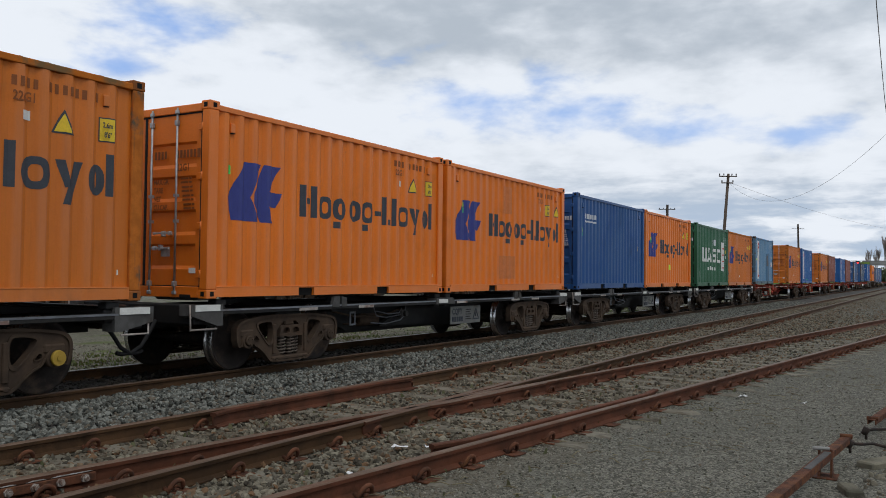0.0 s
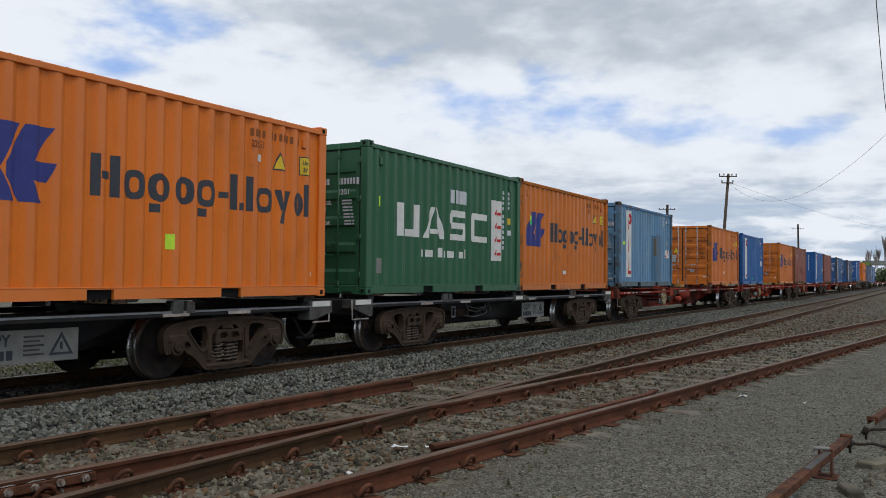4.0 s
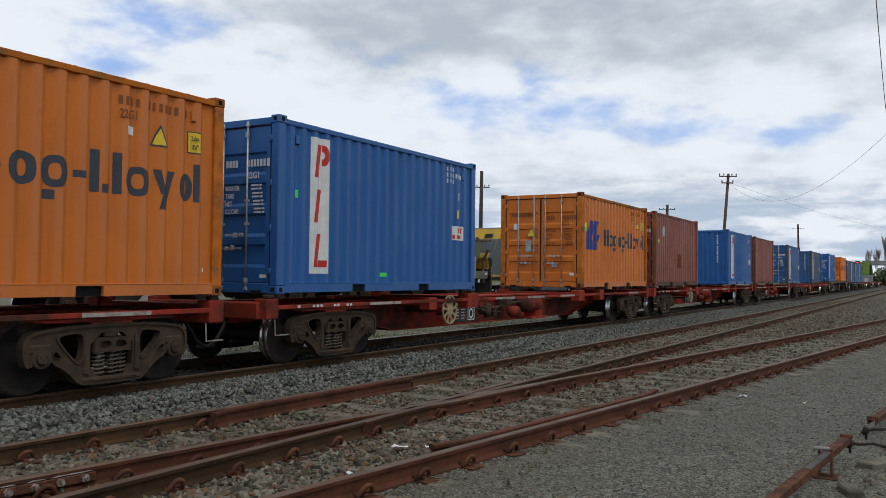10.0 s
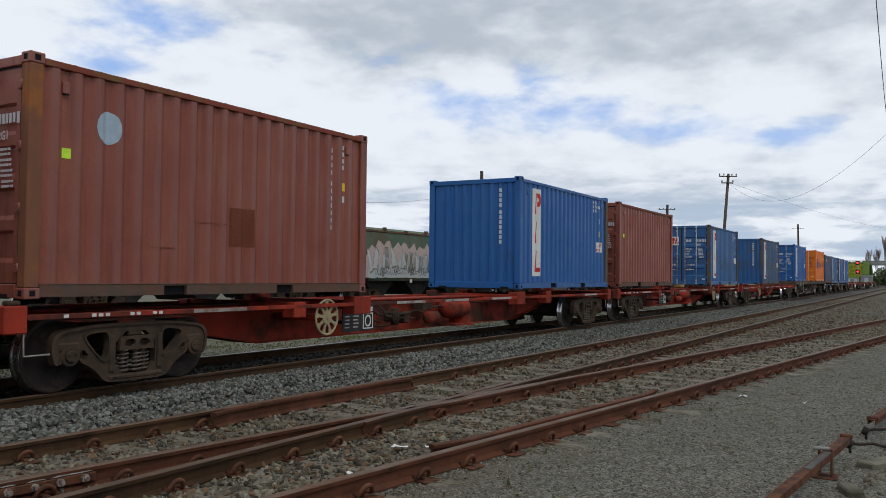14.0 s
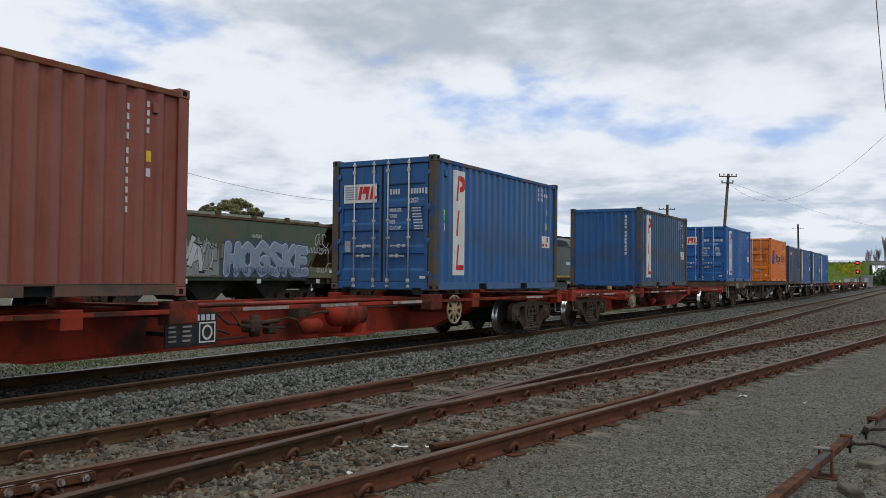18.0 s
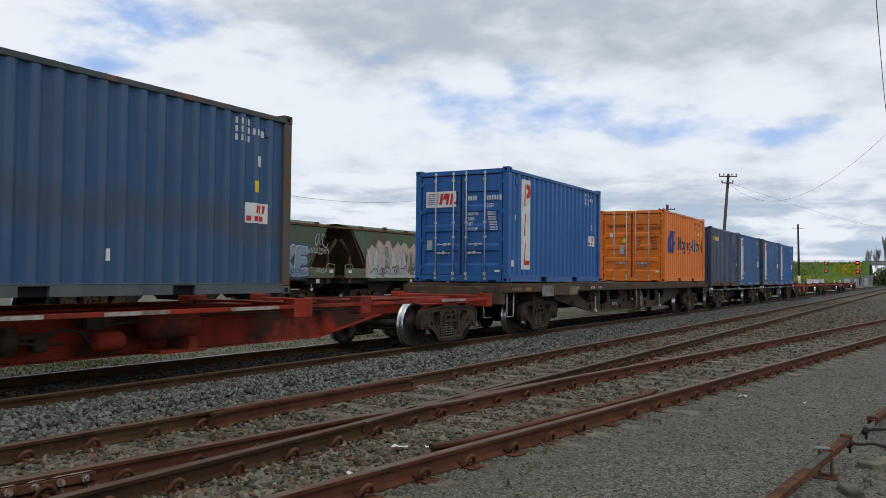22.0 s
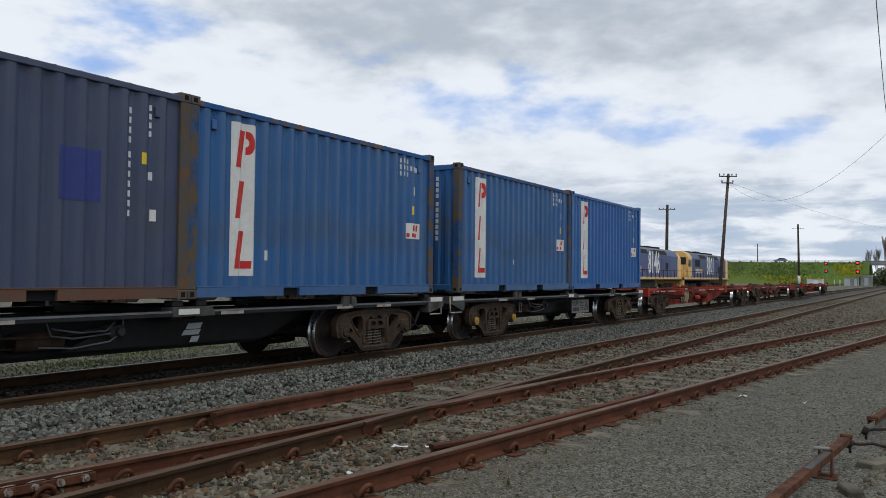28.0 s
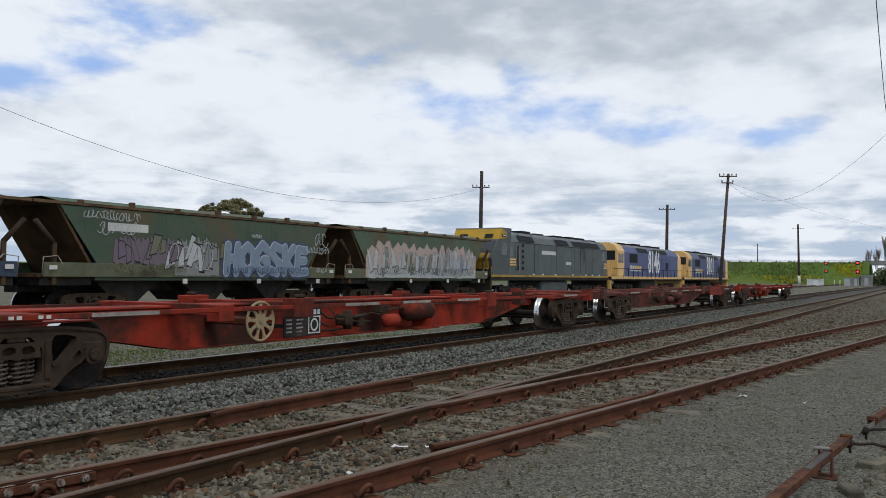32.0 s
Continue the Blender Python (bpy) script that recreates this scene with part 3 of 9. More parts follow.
M_LIMED = surface("limed_iron", (0.30, 0.27, 0.24), (0.10, 0.06, 0.045), 0.9, 0, 30, 120, (0.09, 0.05, 0.035), 0.5, 0.62)
for x, f in ((3.70, ry), (17.5, r1), (21.0, r4), (29.0, rx)):
    fp = part("fishplate", shared(("fishplate", 0), m_fishplate, M_IRON), None, yard_track, "bolted joint bar", pose(x, f(x), YARD - 0.15, 0, 0, -7.4 if f in (ry, r4) else 0))
    bolt_mat = M_LIMED if x < 5 else M_IRON
    for q in (-0.27, -0.09, 0.09, 0.27):
        part("bolt", shared(("bolt", bolt_mat.name), m_bolt, bolt_mat), None, fp, "", pose(q, -0.052, 0.078))
    if x < 5:
        bm = bmesh.new()
        for a, b in ((-0.62, -0.20), (-0.14, 0.0), (0.03, 0.34)):
            prism(bm, [(a, 0.115), (b, 0.116), (b - 0.03, 0.122), (a + 0.05, 0.124)], -0.0405, -0.0365)
        part("white_deposit", bm, surface("white_deposit", (0.42, 0.41, 0.38), (0.22, 0.19, 0.16), 0.9, 0, 25, 120), fp, "white crusted deposit")


def m_sleeper(bm, l):
    """An old timber: split and worn at its ends, its top not quite level."""
    g = noise1(int(l * 100))
    stations = (0.0, 0.07, 0.35, l * 0.35, l * 0.65, l - 0.35, l - 0.07, l)
    n = len(stations)
    rows = []
    for k, y in enumerate(stations):
        e = 0.05 if k in (0, n - 1) else 0.008
        wear = 0.030 if k in (0, n - 1) else 0.0
        rows.append([bm.verts.new((x + g.uniform(-e, e) * 0.4, y + (g.uniform(-e, e) if k in (0, n - 1) else 0), z - wear * g.uniform(0.2, 1.0) * (z > 0))) for x, z in ((-0.12, -0.14), (-0.12, 0.004), (-0.095, 0.016 + g.uniform(-0.004, 0.004)), (0.0, 0.012), (0.095, 0.016 + g.uniform(-0.004, 0.004)), (0.12, 0.004), (0.12, -0.14))])
    for a, b in zip(rows, rows[1:]):
        for k in range(6):
            bm.faces.new((a[k], a[k + 1], b[k + 1], b[k]))
    bm.faces.new(rows[0])
    bm.faces.new(rows[-1][::-1])


def m_plate(bm):
    soft_box(bm, -0.090, 0.090, -0.185, 0.150, 0.0, 0.014, 0.004)


def m_clip(bm):
    """A rusty spring clip: an upright loop of bar beside the rail foot, its heel in a small housing."""
    arch = [(0.066 * math.cos(a), -0.085 - 0.034 * math.sin(a), 0.016 + 0.078 * math.sin(a)) for a in [math.pi * k / 10 for k in range(11)]]
    path_tube(bm, [(0.034, -0.035, 0.034)] + arch + [(-0.050, -0.035, 0.034)], 0.0175, 6)
    soft_box(bm, -0.026, 0.026, -0.110, -0.070, 0.010, 0.034, 0.008)


rnd = noise1(5)
for k in range(120):
    x = 1.2 + k * 0.615 if k < 66 else 1.2 + 66 * 0.615 + (k - 66) * 1.2
    if k >= 100:
        break
    lo = min(r4(x), rx(x) - 0.3) - 0.30 - rnd.choice((0.05, 0.10, 0.16, 0.26, 0.34))
    lo = lo if x < 26 else rx(x) - 0.5
    hi = r1(x) + 0.45 + rnd.uniform(-0.05, 0.05)
    xr = x + rnd.uniform(-0.04, 0.04)
    z = rnd.choice((-0.030, -0.016, -0.008, -0.004, 0.0, 0.002))
    me = shared(("sleeper", round(hi - lo, 1)), lambda bm, q=round(hi - lo, 1): m_sleeper(bm, q), M_SLEEPER)
    part("sleeper", me, None, yard_track, "", pose(xr, lo, z, 0, 0, rnd.uniform(-1.0, 1.0) - (3.0 if x < 26 else 0)))
    if x > 40:
        continue
    for f in (r1, rx, ry, r4):
        if x > 26 and f in (ry, r4):
            continue
        a = -7.4 if f in (ry, r4) else 0
        part("baseplate", shared(("baseplate", 0), m_plate, M_IRON), None, yard_track, "", pose(xr, f(x), 0.004, 0, 0, a))
        if rnd.random() < 0.93:
            part("rail_clip", shared(("rail_clip", 0), m_clip, M_IRON), None, yard_track, "", pose(xr + rnd.uniform(-0.02, 0.02), f(x), 0.004, 0, 0, a))
for k in range(36):
    x = 26.5 + k * 0.62
    me = shared(("sleeper", 2.6), lambda bm: m_sleeper(bm, 2.6), M_SLEEPER)
    part("sleeper", me, None, yard_track, "", pose(x, r4(x) - 0.45, rnd.uniform(-0.014, 0.002), 0, 0, -7.4 + rnd.uniform(-1, 1)))
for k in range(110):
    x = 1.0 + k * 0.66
    part("sleeper", shared(("sleeper", "main"), lambda bm: m_sleeper(bm, 2.7), M_SLEEPER_SHADED), None, main_track, "", pose(x + rnd.uniform(-0.02, 0.02), TRACK_C - 1.35, 0.062 + rnd.uniform(-0.005, 0.005)))


def rocks(name, label, spots, size, mat, flat=0.75, seed=3, sink=0.3):
    """Broken stones, joined: spots is an array of x, y, z."""
    g = np.random.default_rng(seed)
    t = (1 + 5 ** 0.5) / 2
    base = np.array([(-1, t, 0), (1, t, 0), (-1, -t, 0), (1, -t, 0), (0, -1, t), (0, 1, t), (0, -1, -t), (0, 1, -t), (t, 0, -1), (t, 0, 1), (-t, 0, -1), (-t, 0, 1)]) / 1.9
    tri = np.array([(0, 11, 5), (0, 5, 1), (0, 1, 7), (0, 7, 10), (0, 10, 11), (1, 5, 9), (5, 11, 4), (11, 10, 2), (10, 7, 6), (7, 1, 8), (3, 9, 4), (3, 4, 2), (3, 2, 6), (3, 6, 8), (3, 8, 9), (4, 9, 5), (2, 4, 11), (6, 2, 10), (8, 6, 7), (9, 8, 1)])
    n = len(spots)
    v = base[None] * g.uniform(0.62, 1.25, (n, 12, 1))
    v = v * g.uniform(0.6, 1.2, (n, 1, 3)) * np.array([1, 1, flat])
    q = g.normal(size=(n, 4))
    q[:, 1:3] *= 0.5
    q /= np.linalg.norm(q, axis=1, keepdims=True)
    w, x, y, z = q.T
    rot = np.stack([1 - 2 * (y * y + z * z), 2 * (x * y - z * w), 2 * (x * z + y * w), 2 * (x * y + z * w), 1 - 2 * (x * x + z * z), 2 * (y * z - x * w), 2 * (x * z - y * w), 2 * (y * z + x * w), 1 - 2 * (x * x + y * y)], 1).reshape(n, 3, 3)
    s = g.uniform(size[0], size[1], (n, 1, 1)) ** 1.0 * 0.5
    v = np.einsum("nij,nkj->nki", rot, v) * s + spots[:, None, :]
    v[:, :, 2] += s[:, :, 0] * (0.5 - sink)
    f = (tri[None] + (np.arange(n) * 12)[:, None, None]).reshape(-1, 3)
    me = bpy.data.meshes.new(name)
    me.vertices.add(n * 12)
    me.vertices.foreach_set("co", v.reshape(-1))
    me.loops.add(len(f) * 3)
    me.loops.foreach_set("vertex_index", f.reshape(-1).astype(np.int32))
    me.polygons.add(len(f))
    me.polygons.foreach_set("loop_start", np.arange(0, len(f) * 3, 3, dtype=np.int32))
    me.update(calc_edges=True)
    me.shade_flat()
    me.materials.append(mat)
    return tagged(new(name, me), label, "stones", kind="stuff")


G = np.random.default_rng(11)


def strew(n, x0, x1, ylo, yhi, z, near=1.0):
    """Places over a strip, thicker towards its near end."""
    u = G.uniform(0, 1, n)
    x = x0 + (x1 - x0) * u ** (1 + near)
    y = np.array([ylo(a) for a in x]) + G.uniform(0, 1, n) * np.array([yhi(a) - ylo(a) for a in x])
    return np.stack([x, y, np.array([z(a, b) for a, b in zip(x, y)])], 1)


shoulder = lambda x, y: 0.0 + min(max((y - 6.75) / 1.0, 0), 1) * 0.07 + (0.02 if y > 7.4 else 0)
rocks("ballast_stones", "loose blue-grey crushed ballast stones beside the main line", strew(34000, 3.5, 60, lambda x: r1(x) + 0.10, lambda x: 8.38, shoulder, 0.55), (0.035, 0.080), M_BALLAST, 0.75, 3)
rocks("ballast_stones", "oily black ballast stones between the main line rails", strew(5000, 4.0, 40, lambda x: 8.5, lambda x: 10.9, lambda x, y: 0.07, 0.6), (0.05, 0.09), M_OILY_SHADED, 0.7, 4)
rocks("chippings", "mixed stones and clinker between the yard rails", strew(12000, 3.0, 70, lambda x: rx(x) + 0.06, lambda x: r1(x) - 0.06, lambda x, y: 0.0, 0.7), (0.03, 0.085), M_CHIPS, 0.6, 5)
rocks("chippings", "mixed stones and clinker round the crossing timbers", strew(10000, 3.0, 40, lambda x: min(r4(x) + 0.05, rx(x) - 0.2), lambda x: rx(x) - 0.05, lambda x, y: 0.0, 0.8), (0.03, 0.085), M_CHIPS, 0.6, 6)
yard = strew(52000, 2.2, 36, lambda x: 0.0, lambda x: 1.0, lambda x, y: 0.0, 1.1)
edge_y = np.array([max(r4(a) - 0.06, -1.0) for a in yard[:, 0]])
yard[:, 1] = edge_y - (edge_y + 9.0) * yard[:, 1] ** 2.2
# the timber ends stay mostly bare of stones
bay = np.abs((yard[:, 0] - 1.2 + 0.3075) % 0.615 - 0.3075)
yard = yard[(bay > 0.11) | (edge_y - yard[:, 1] > 0.45) | (np.arange(len(yard)) % 5 == 0)]
rocks("yard_gravel_stones", "small loose stones of the gravel yard", yard, (0.010, 0.030), M_GRIT, 0.55, 7)
rocks("chippings", "mixed stones and clinker between the diverging tracks", strew(9000, 24, 80, lambda x: r4(x) - 0.8, lambda x: rx(x) - 0.1, lambda x, y: 0.0, 0.9), (0.04, 0.11), M_CHIPS, 0.6, 8)
rocks("yard_gravel_stones", "coarser loose stones of the far gravel yard", strew(9000, 22, 70, lambda x: -9.0, lambda x: r4(x) - 0.1, lambda x, y: 0.0, 0.9), (0.025, 0.06), M_GRIT, 0.55, 9)
rocks("chippings", "pale gravel beyond the main line", strew(9000, 7, 46, lambda x: 11.1, lambda x: 15.5, lambda x, y: 0.0, 0.7), (0.02, 0.06), M_GRIT, 0.6, 12)
rocks("rubble", "lumps of earth and broken stone beside the point rodding", strew(1500, 5.0, 11.5, lambda x: -1.4, lambda x: 0.80 - 0.05 * x, lambda x, y: 0.0, 0.6), (0.02, 0.085), M_CHIPS, 0.6, 10)

# ---- shipping containers: x 0..6.058 along the train, y 0 is the side towards the yard, z 0 the underside ----
CL, CW, CH = 6.058, 2.438, 2.591
PITCH, U0, U1 = 0.2785, 0.165, 5.893
RIDGE, VALLEY = 0.012, 0.050


def side_breaks():
    """Where the corrugated side folds: (u, y) from end to end."""
    pts, u = [(U0, VALLEY)], U0 + 0.045
    while u + 0.21 < U1:
        pts += [(u, VALLEY), (u + 0.066, RIDGE), (u + 0.140, RIDGE), (u + 0.206, VALLEY)]
        u += PITCH
    return pts + [(U1, VALLEY)]


FOLDS = side_breaks()


def fold_y(u):
    for (a, ya), (b, yb) in zip(FOLDS, FOLDS[1:]):
        if a <= u <= b:
            return ya + (yb - ya) * (u - a) / max(b - a, 1e-6)
    return RIDGE


def clip(poly, u, keep_above):
    out = []
    for (a, va), (b, vb) in zip(poly, poly[1:] + poly[:1]):
        ina, inb = (a >= u, b >= u) if keep_above else (a <= u, b <= u)
        if ina:
            out.append((a, va))
        if ina != inb:
            t = (u - a) / (b - a)
            out.append((u, va + (vb - va) * t))
    return out


def on_side(bm, poly, lift=0.003):
    """A painted or stuck-on convex shape that follows the folds of the side."""
    us = [u for u, _ in FOLDS]
    for a, b in zip(us, us[1:]):
        p = clip(clip(poly, a, True), b, False)
        q = []
        for c in p:
            if not q or abs(c[0] - q[-1][0]) + abs(c[1] - q[-1][1]) > 1e-5:
                q.append(c)
        if len(q) > 2 and abs(q[0][0] - q[-1][0]) + abs(q[0][1] - q[-1][1]) < 1e-5:
            q.pop()
        if len(q) > 2 and b - a > 1e-5:
            bm.faces.new([bm.verts.new((u, fold_y(min(max(u, a + 1e-6), b - 1e-6)) - lift, v)) for u, v in q])


def rect(u0, u1, v0, v1, slant=0.0):
    return [(u0, v0), (u1, v0), (u1 + slant, v1), (u0 + slant, v1)]


def m_side(bm):
    lo = [bm.verts.new((u, y, 0.155)) for u, y in FOLDS]
    hi = [bm.verts.new((u, y, 2.475)) for u, y in FOLDS]
    for k in range(len(FOLDS) - 1):
        bm.faces.new((lo[k], lo[k + 1], hi[k + 1], hi[k]))


def m_bottom_rail(bm):
    prism(bm, [(0.17, 0.155), (0.17, 0.02), (1.83, 0.02), (1.83, 0.135), (2.19, 0.135), (2.19, 0.02), (3.87, 0.02), (3.87, 0.135), (4.23, 0.135), (4.23, 0.02), (5.89, 0.02), (5.89, 0.155)], 0.004, 0.06)
    soft_box(bm, 0.172, 5.888, -0.001, 0.05, 0.148, 0.163, 0.004)


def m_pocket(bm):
    # a solid box, not a hollow: the pocket's inner shade is its black colour
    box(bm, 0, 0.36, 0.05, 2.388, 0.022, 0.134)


def m_vent(bm):
    """A small pressed air vent in a valley of the side; a black slab paints the shade below it."""
    soft_box(bm, 0.0, 0.085, 0.010, 0.05, 0.0, 0.135, 0.012)
    box(bm, 0.010, 0.075, 0.014, 0.046, -0.004, 0.006, 1)


def m_post(bm):
    soft_box(bm, 0.004, 0.168, 0.003, 0.15, 0.117, 2.475, 0.012)


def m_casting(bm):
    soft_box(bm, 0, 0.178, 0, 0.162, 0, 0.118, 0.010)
    # holes are black blocks on the faces, their shade put into the colour
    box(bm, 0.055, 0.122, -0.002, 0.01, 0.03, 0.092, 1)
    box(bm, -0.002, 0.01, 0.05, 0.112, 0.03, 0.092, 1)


def m_top_rail(bm):
    soft_box(bm, 0.17, 5.89, 0.002, 0.065, 2.47, 2.545, 0.008)


def m_end_rail(bm):
    soft_box(bm, 0.004, 0.07, 0.16, 2.278, 2.455, 2.56, 0.008)


def m_end_sill(bm):
    soft_box(bm, 0.004, 0.09, 0.178, 2.26, 0.01, 0.155, 0.008)
    # two notches drawn as black blocks, shade painted in
    for y in (0.30, 1.94):
        box(bm, -0.002, 0.03, y, y + 0.2, 0.0, 0.05, 1)


def m_roof(bm):
    n = 18
    xs = [0.09 + k * (CL - 0.18) / (n * 2) for k in range(n * 2 + 1)]
    a = [bm.verts.new((x, 0.06, 2.545 + (0.018 if k % 2 else 0))) for k, x in enumerate(xs)]
    b = [bm.verts.new((x, CW - 0.06, 2.545 + (0.018 if k % 2 else 0))) for k, x in enumerate(xs)]
    for k in range(n * 2):
        bm.faces.new((a[k], a[k + 1], b[k + 1], b[k]))
    box(bm, 0.09, CL - 0.09, 0.06, CW - 0.06, 0.16, 0.19)


def m_blank_end(bm):
    y, pts = 0.16, [(0.16, 0.05)]
    while y + 0.25 < CW - 0.15:
        pts += [(y + 0.05, 0.05), (y + 0.09, 0.014), (y + 0.16, 0.014), (y + 0.20, 0.05)]
        y += 0.2353
    pts.append((CW - 0.16, 0.05))
    lo = [bm.verts.new((x, q, 0.15)) for q, x in pts]
    hi = [bm.verts.new((x, q, 2.46)) for q, x in pts]
    for k in range(len(pts) - 1):
        bm.faces.new((lo[k], lo[k + 1], hi[k + 1], hi[k]))


def m_door(bm):
    """One leaf, pressed with level recesses: y 0..1.05, z 0.165..2.44."""
    prof = [(0.165, 0.030), (0.36, 0.030)]
    for z in (0.36, 0.81, 1.26, 1.71):
        prof += [(z + 0.02, 0.030), (z + 0.07, 0.060), (z + 0.33, 0.060), (z + 0.36, 0.030)]
    prof += [(2.10, 0.030), (2.44, 0.030)]
    y0, y1 = 0.085, 0.965
    for a, b, flat in ((0.0, y0, True), (y0, y1, False), (y1, 1.05, True)):
        pr = [(z, 0.030) for z, _ in prof] if flat else prof
        l = [bm.verts.new((x, a, z)) for z, x in pr]
        r = [bm.verts.new((x, b, z)) for z, x in pr]
        for k in range(len(pr) - 1):
            if pr[k + 1][0] - pr[k][0] > 1e-6:
                bm.faces.new((l[k], r[k], r[k + 1], l[k + 1]))
    for z in (0.36, 0.81, 1.26, 1.71):
        for y in (y0, y1):
            bm.faces.new([bm.verts.new((x, y, q)) for q, x in ((z + 0.02, 0.03), (z + 0.07, 0.06), (z + 0.33, 0.06), (z + 0.36, 0.03))])
    bm.faces.new([bm.verts.new(c) for c in ((0.08, 0, 0.165), (0.08, 1.05, 0.165), (0.08, 1.05, 2.44), (0.08, 0, 2.44))])


def m_seal(bm):
    for y0, y1, z0, z1 in ((0.168, 2.27, 2.435, 2.462), (0.168, 2.27, 0.148, 0.168), (1.196, 1.242, 0.165, 2.44), (0.155, 0.176, 0.165, 2.44), (2.262, 2.283, 0.165, 2.44)):
        box(bm, 0.024, 0.078, y0, y1, z0, z1)


def m_rod(bm):
    tube(bm, (0, 0, 0.06), (0, 0, 2.53), 0.0145, 8)
    for z in (0.07, 2.47):
        soft_box(bm, -0.020, 0.03, -0.032, 0.032, z - 0.022, z + 0.026, 0.006)
    for z in (0.19, 2.33):
        soft_box(bm, -0.022, 0.03, -0.020, 0.035, z - 0.035, z + 0.035, 0.006)
    for z in (1.02, 1.36):
        box(bm, -0.02, 0.03, -0.03, 0.03, z - 0.02, z + 0.02)


def m_handle(bm):
    """A lever that lies level from its rod to the catch, with keeper and cam."""
    soft_box(bm, -0.032, -0.014, 0.0, 0.34, -0.012, 0.012, 0.003)
    soft_box(bm, -0.034, 0.020, 0.14, 0.19, -0.045, 0.030, 0.006)
    soft_box(bm, -0.030, 0.022, 0.025, 0.075, -0.028, 0.028, 0.006)
    soft_box(bm, -0.036, -0.010, 0.315, 0.345, -0.016, 0.016, 0.003)


def m_hinge(bm):
    soft_box(bm, -0.012, 0.02, 0, 0.07, -0.045, 0.045, 0.006)
    tube(bm, (-0.006, 0.0, -0.055), (-0.006, 0.0, 0.055), 0.014, 6)


def m_logo_mark(bm):
    """The blue emblem: two leaning blades and a tail, plain shapes."""
    for q in ([(0.37, 1.36), (0.68, 1.86), (1.02, 1.86), (0.80, 1.38)], [(0.37, 1.36), (0.80, 1.38), (0.97, 1.05), (0.45, 1.05)],
              [(1.07, 1.86), (1.40, 1.86), (1.17, 1.49), (0.86, 1.44)], [(0.86, 1.44), (1.17, 1.49), (1.43, 1.48), (1.33, 1.27), (0.86, 1.30)],
              [(0.86, 1.30), (1.16, 1.285), (1.28, 1.05), (1.02, 1.05)]):
        on_side(bm, q)


def m_ring(bm, u0, u1, v0, v1, t, n=18):
    """An oval block with an opening."""
    cu, cv, ru, rv = (u0 + u1) / 2, (v0 + v1) / 2, (u1 - u0) / 2, (v1 - v0) / 2

    def at(k, a, b):
        c, s = math.cos(2 * math.pi * k / n), math.sin(2 * math.pi * k / n)
        e = 0.86
        return (cu + a * math.copysign(abs(c) ** e, c), cv + b * math.copysign(abs(s) ** e, s))

    for q in range(n):
        on_side(bm, [at(q, ru, rv), at(q + 1, ru, rv), at(q + 1, ru - t, rv - t * 0.85), at(q, ru - t, rv - t * 0.85)])


def m_word(bm):
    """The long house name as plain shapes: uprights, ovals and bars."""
    u, g = 1.87, 0.062
    for kind, w in (("pair", 0.37), ("oval", 0.31), ("tail", 0.33), ("oval", 0.31), ("tail", 0.33), ("dash", 0.15), ("foot", 0.24), ("bar", 0.105), ("oval", 0.35), ("lean", 0.33), ("side", 0.33)):
        if kind == "pair":
            on_side(bm, rect(u, u + 0.11, 1.19, 1.67))
            on_side(bm, rect(u + w - 0.11, u + w, 1.19, 1.67))
            on_side(bm, rect(u + 0.125, u + w - 0.125, 1.39, 1.48))
        elif kind in ("oval", "tail", "side"):
            m_ring(bm, u, u + w - (0.11 if kind == "side" else 0), 1.19, 1.54, 0.098)
            if kind == "tail":
                on_side(bm, rect(u + 0.02, u + 0.16, 1.06, 1.165))
            if kind == "side":
                on_side(bm, rect(u + w - 0.10, u + w, 1.19, 1.67))
        elif kind == "dash":
            on_side(bm, rect(u, u + w, 1.33, 1.41))
        elif kind == "foot":
            on_side(bm, rect(u, u + 0.11, 1.19, 1.67))
            on_side(bm, rect(u + 0.14, u + w, 1.19, 1.29))
        elif kind == "bar":
            on_side(bm, rect(u, u + w, 1.19, 1.67))
        else:
            on_side(bm, [(u, 1.54), (u + 0.10, 1.54), (u + 0.19, 1.26), (u + 0.10, 1.24)])
            on_side(bm, [(u + 0.23, 1.54), (u + w, 1.54), (u + 0.19, 1.06), (u + 0.08, 1.06)])
        u += w + g


def m_white_panel(bm):
    on_side(bm, rect(0.77, 1.23, 0.30, 2.38))


def m_red_bars(bm):
    """Three leaning red bars, the upper one with a block beside its head, the lower one with a foot."""
    for v in (1.77, 1.08, 0.40):
        on_side(bm, [(0.83, v), (0.955, v), (1.030, v + 0.51), (0.900, v + 0.51)], 0.006)
    for k in range(8):
        a, b = (math.pi * (q - 4) / 8 for q in (k, k + 1))
        on_side(bm, [(1.045 + 0.045 * math.cos(a), 2.12 + 0.060 * math.sin(a)), (1.045 + 0.150 * math.cos(a), 2.12 + 0.165 * math.sin(a)), (1.045 + 0.150 * math.cos(b), 2.12 + 0.165 * math.sin(b)), (1.045 + 0.045 * math.cos(b), 2.12 + 0.060 * math.sin(b))], 0.006)
    on_side(bm, rect(0.97, 1.15, 0.40, 0.505, 0.012), 0.006)


def stuck(name, key, build, mat, parent, label=""):
    return part(name, shared((name, key), lambda bm: (build(bm), bmesh.ops.remove_doubles(bm, verts=bm.verts, dist=1e-4)), mat), None, parent, label)


def label_rect(parent, name, u, v, w, h, mat, label=""):
    return stuck(name, (round(u, 2), round(v, 2), w, h, mat.name), lambda bm: on_side(bm, rect(u, u + w, v, v + h), 0.005), mat, parent, label)


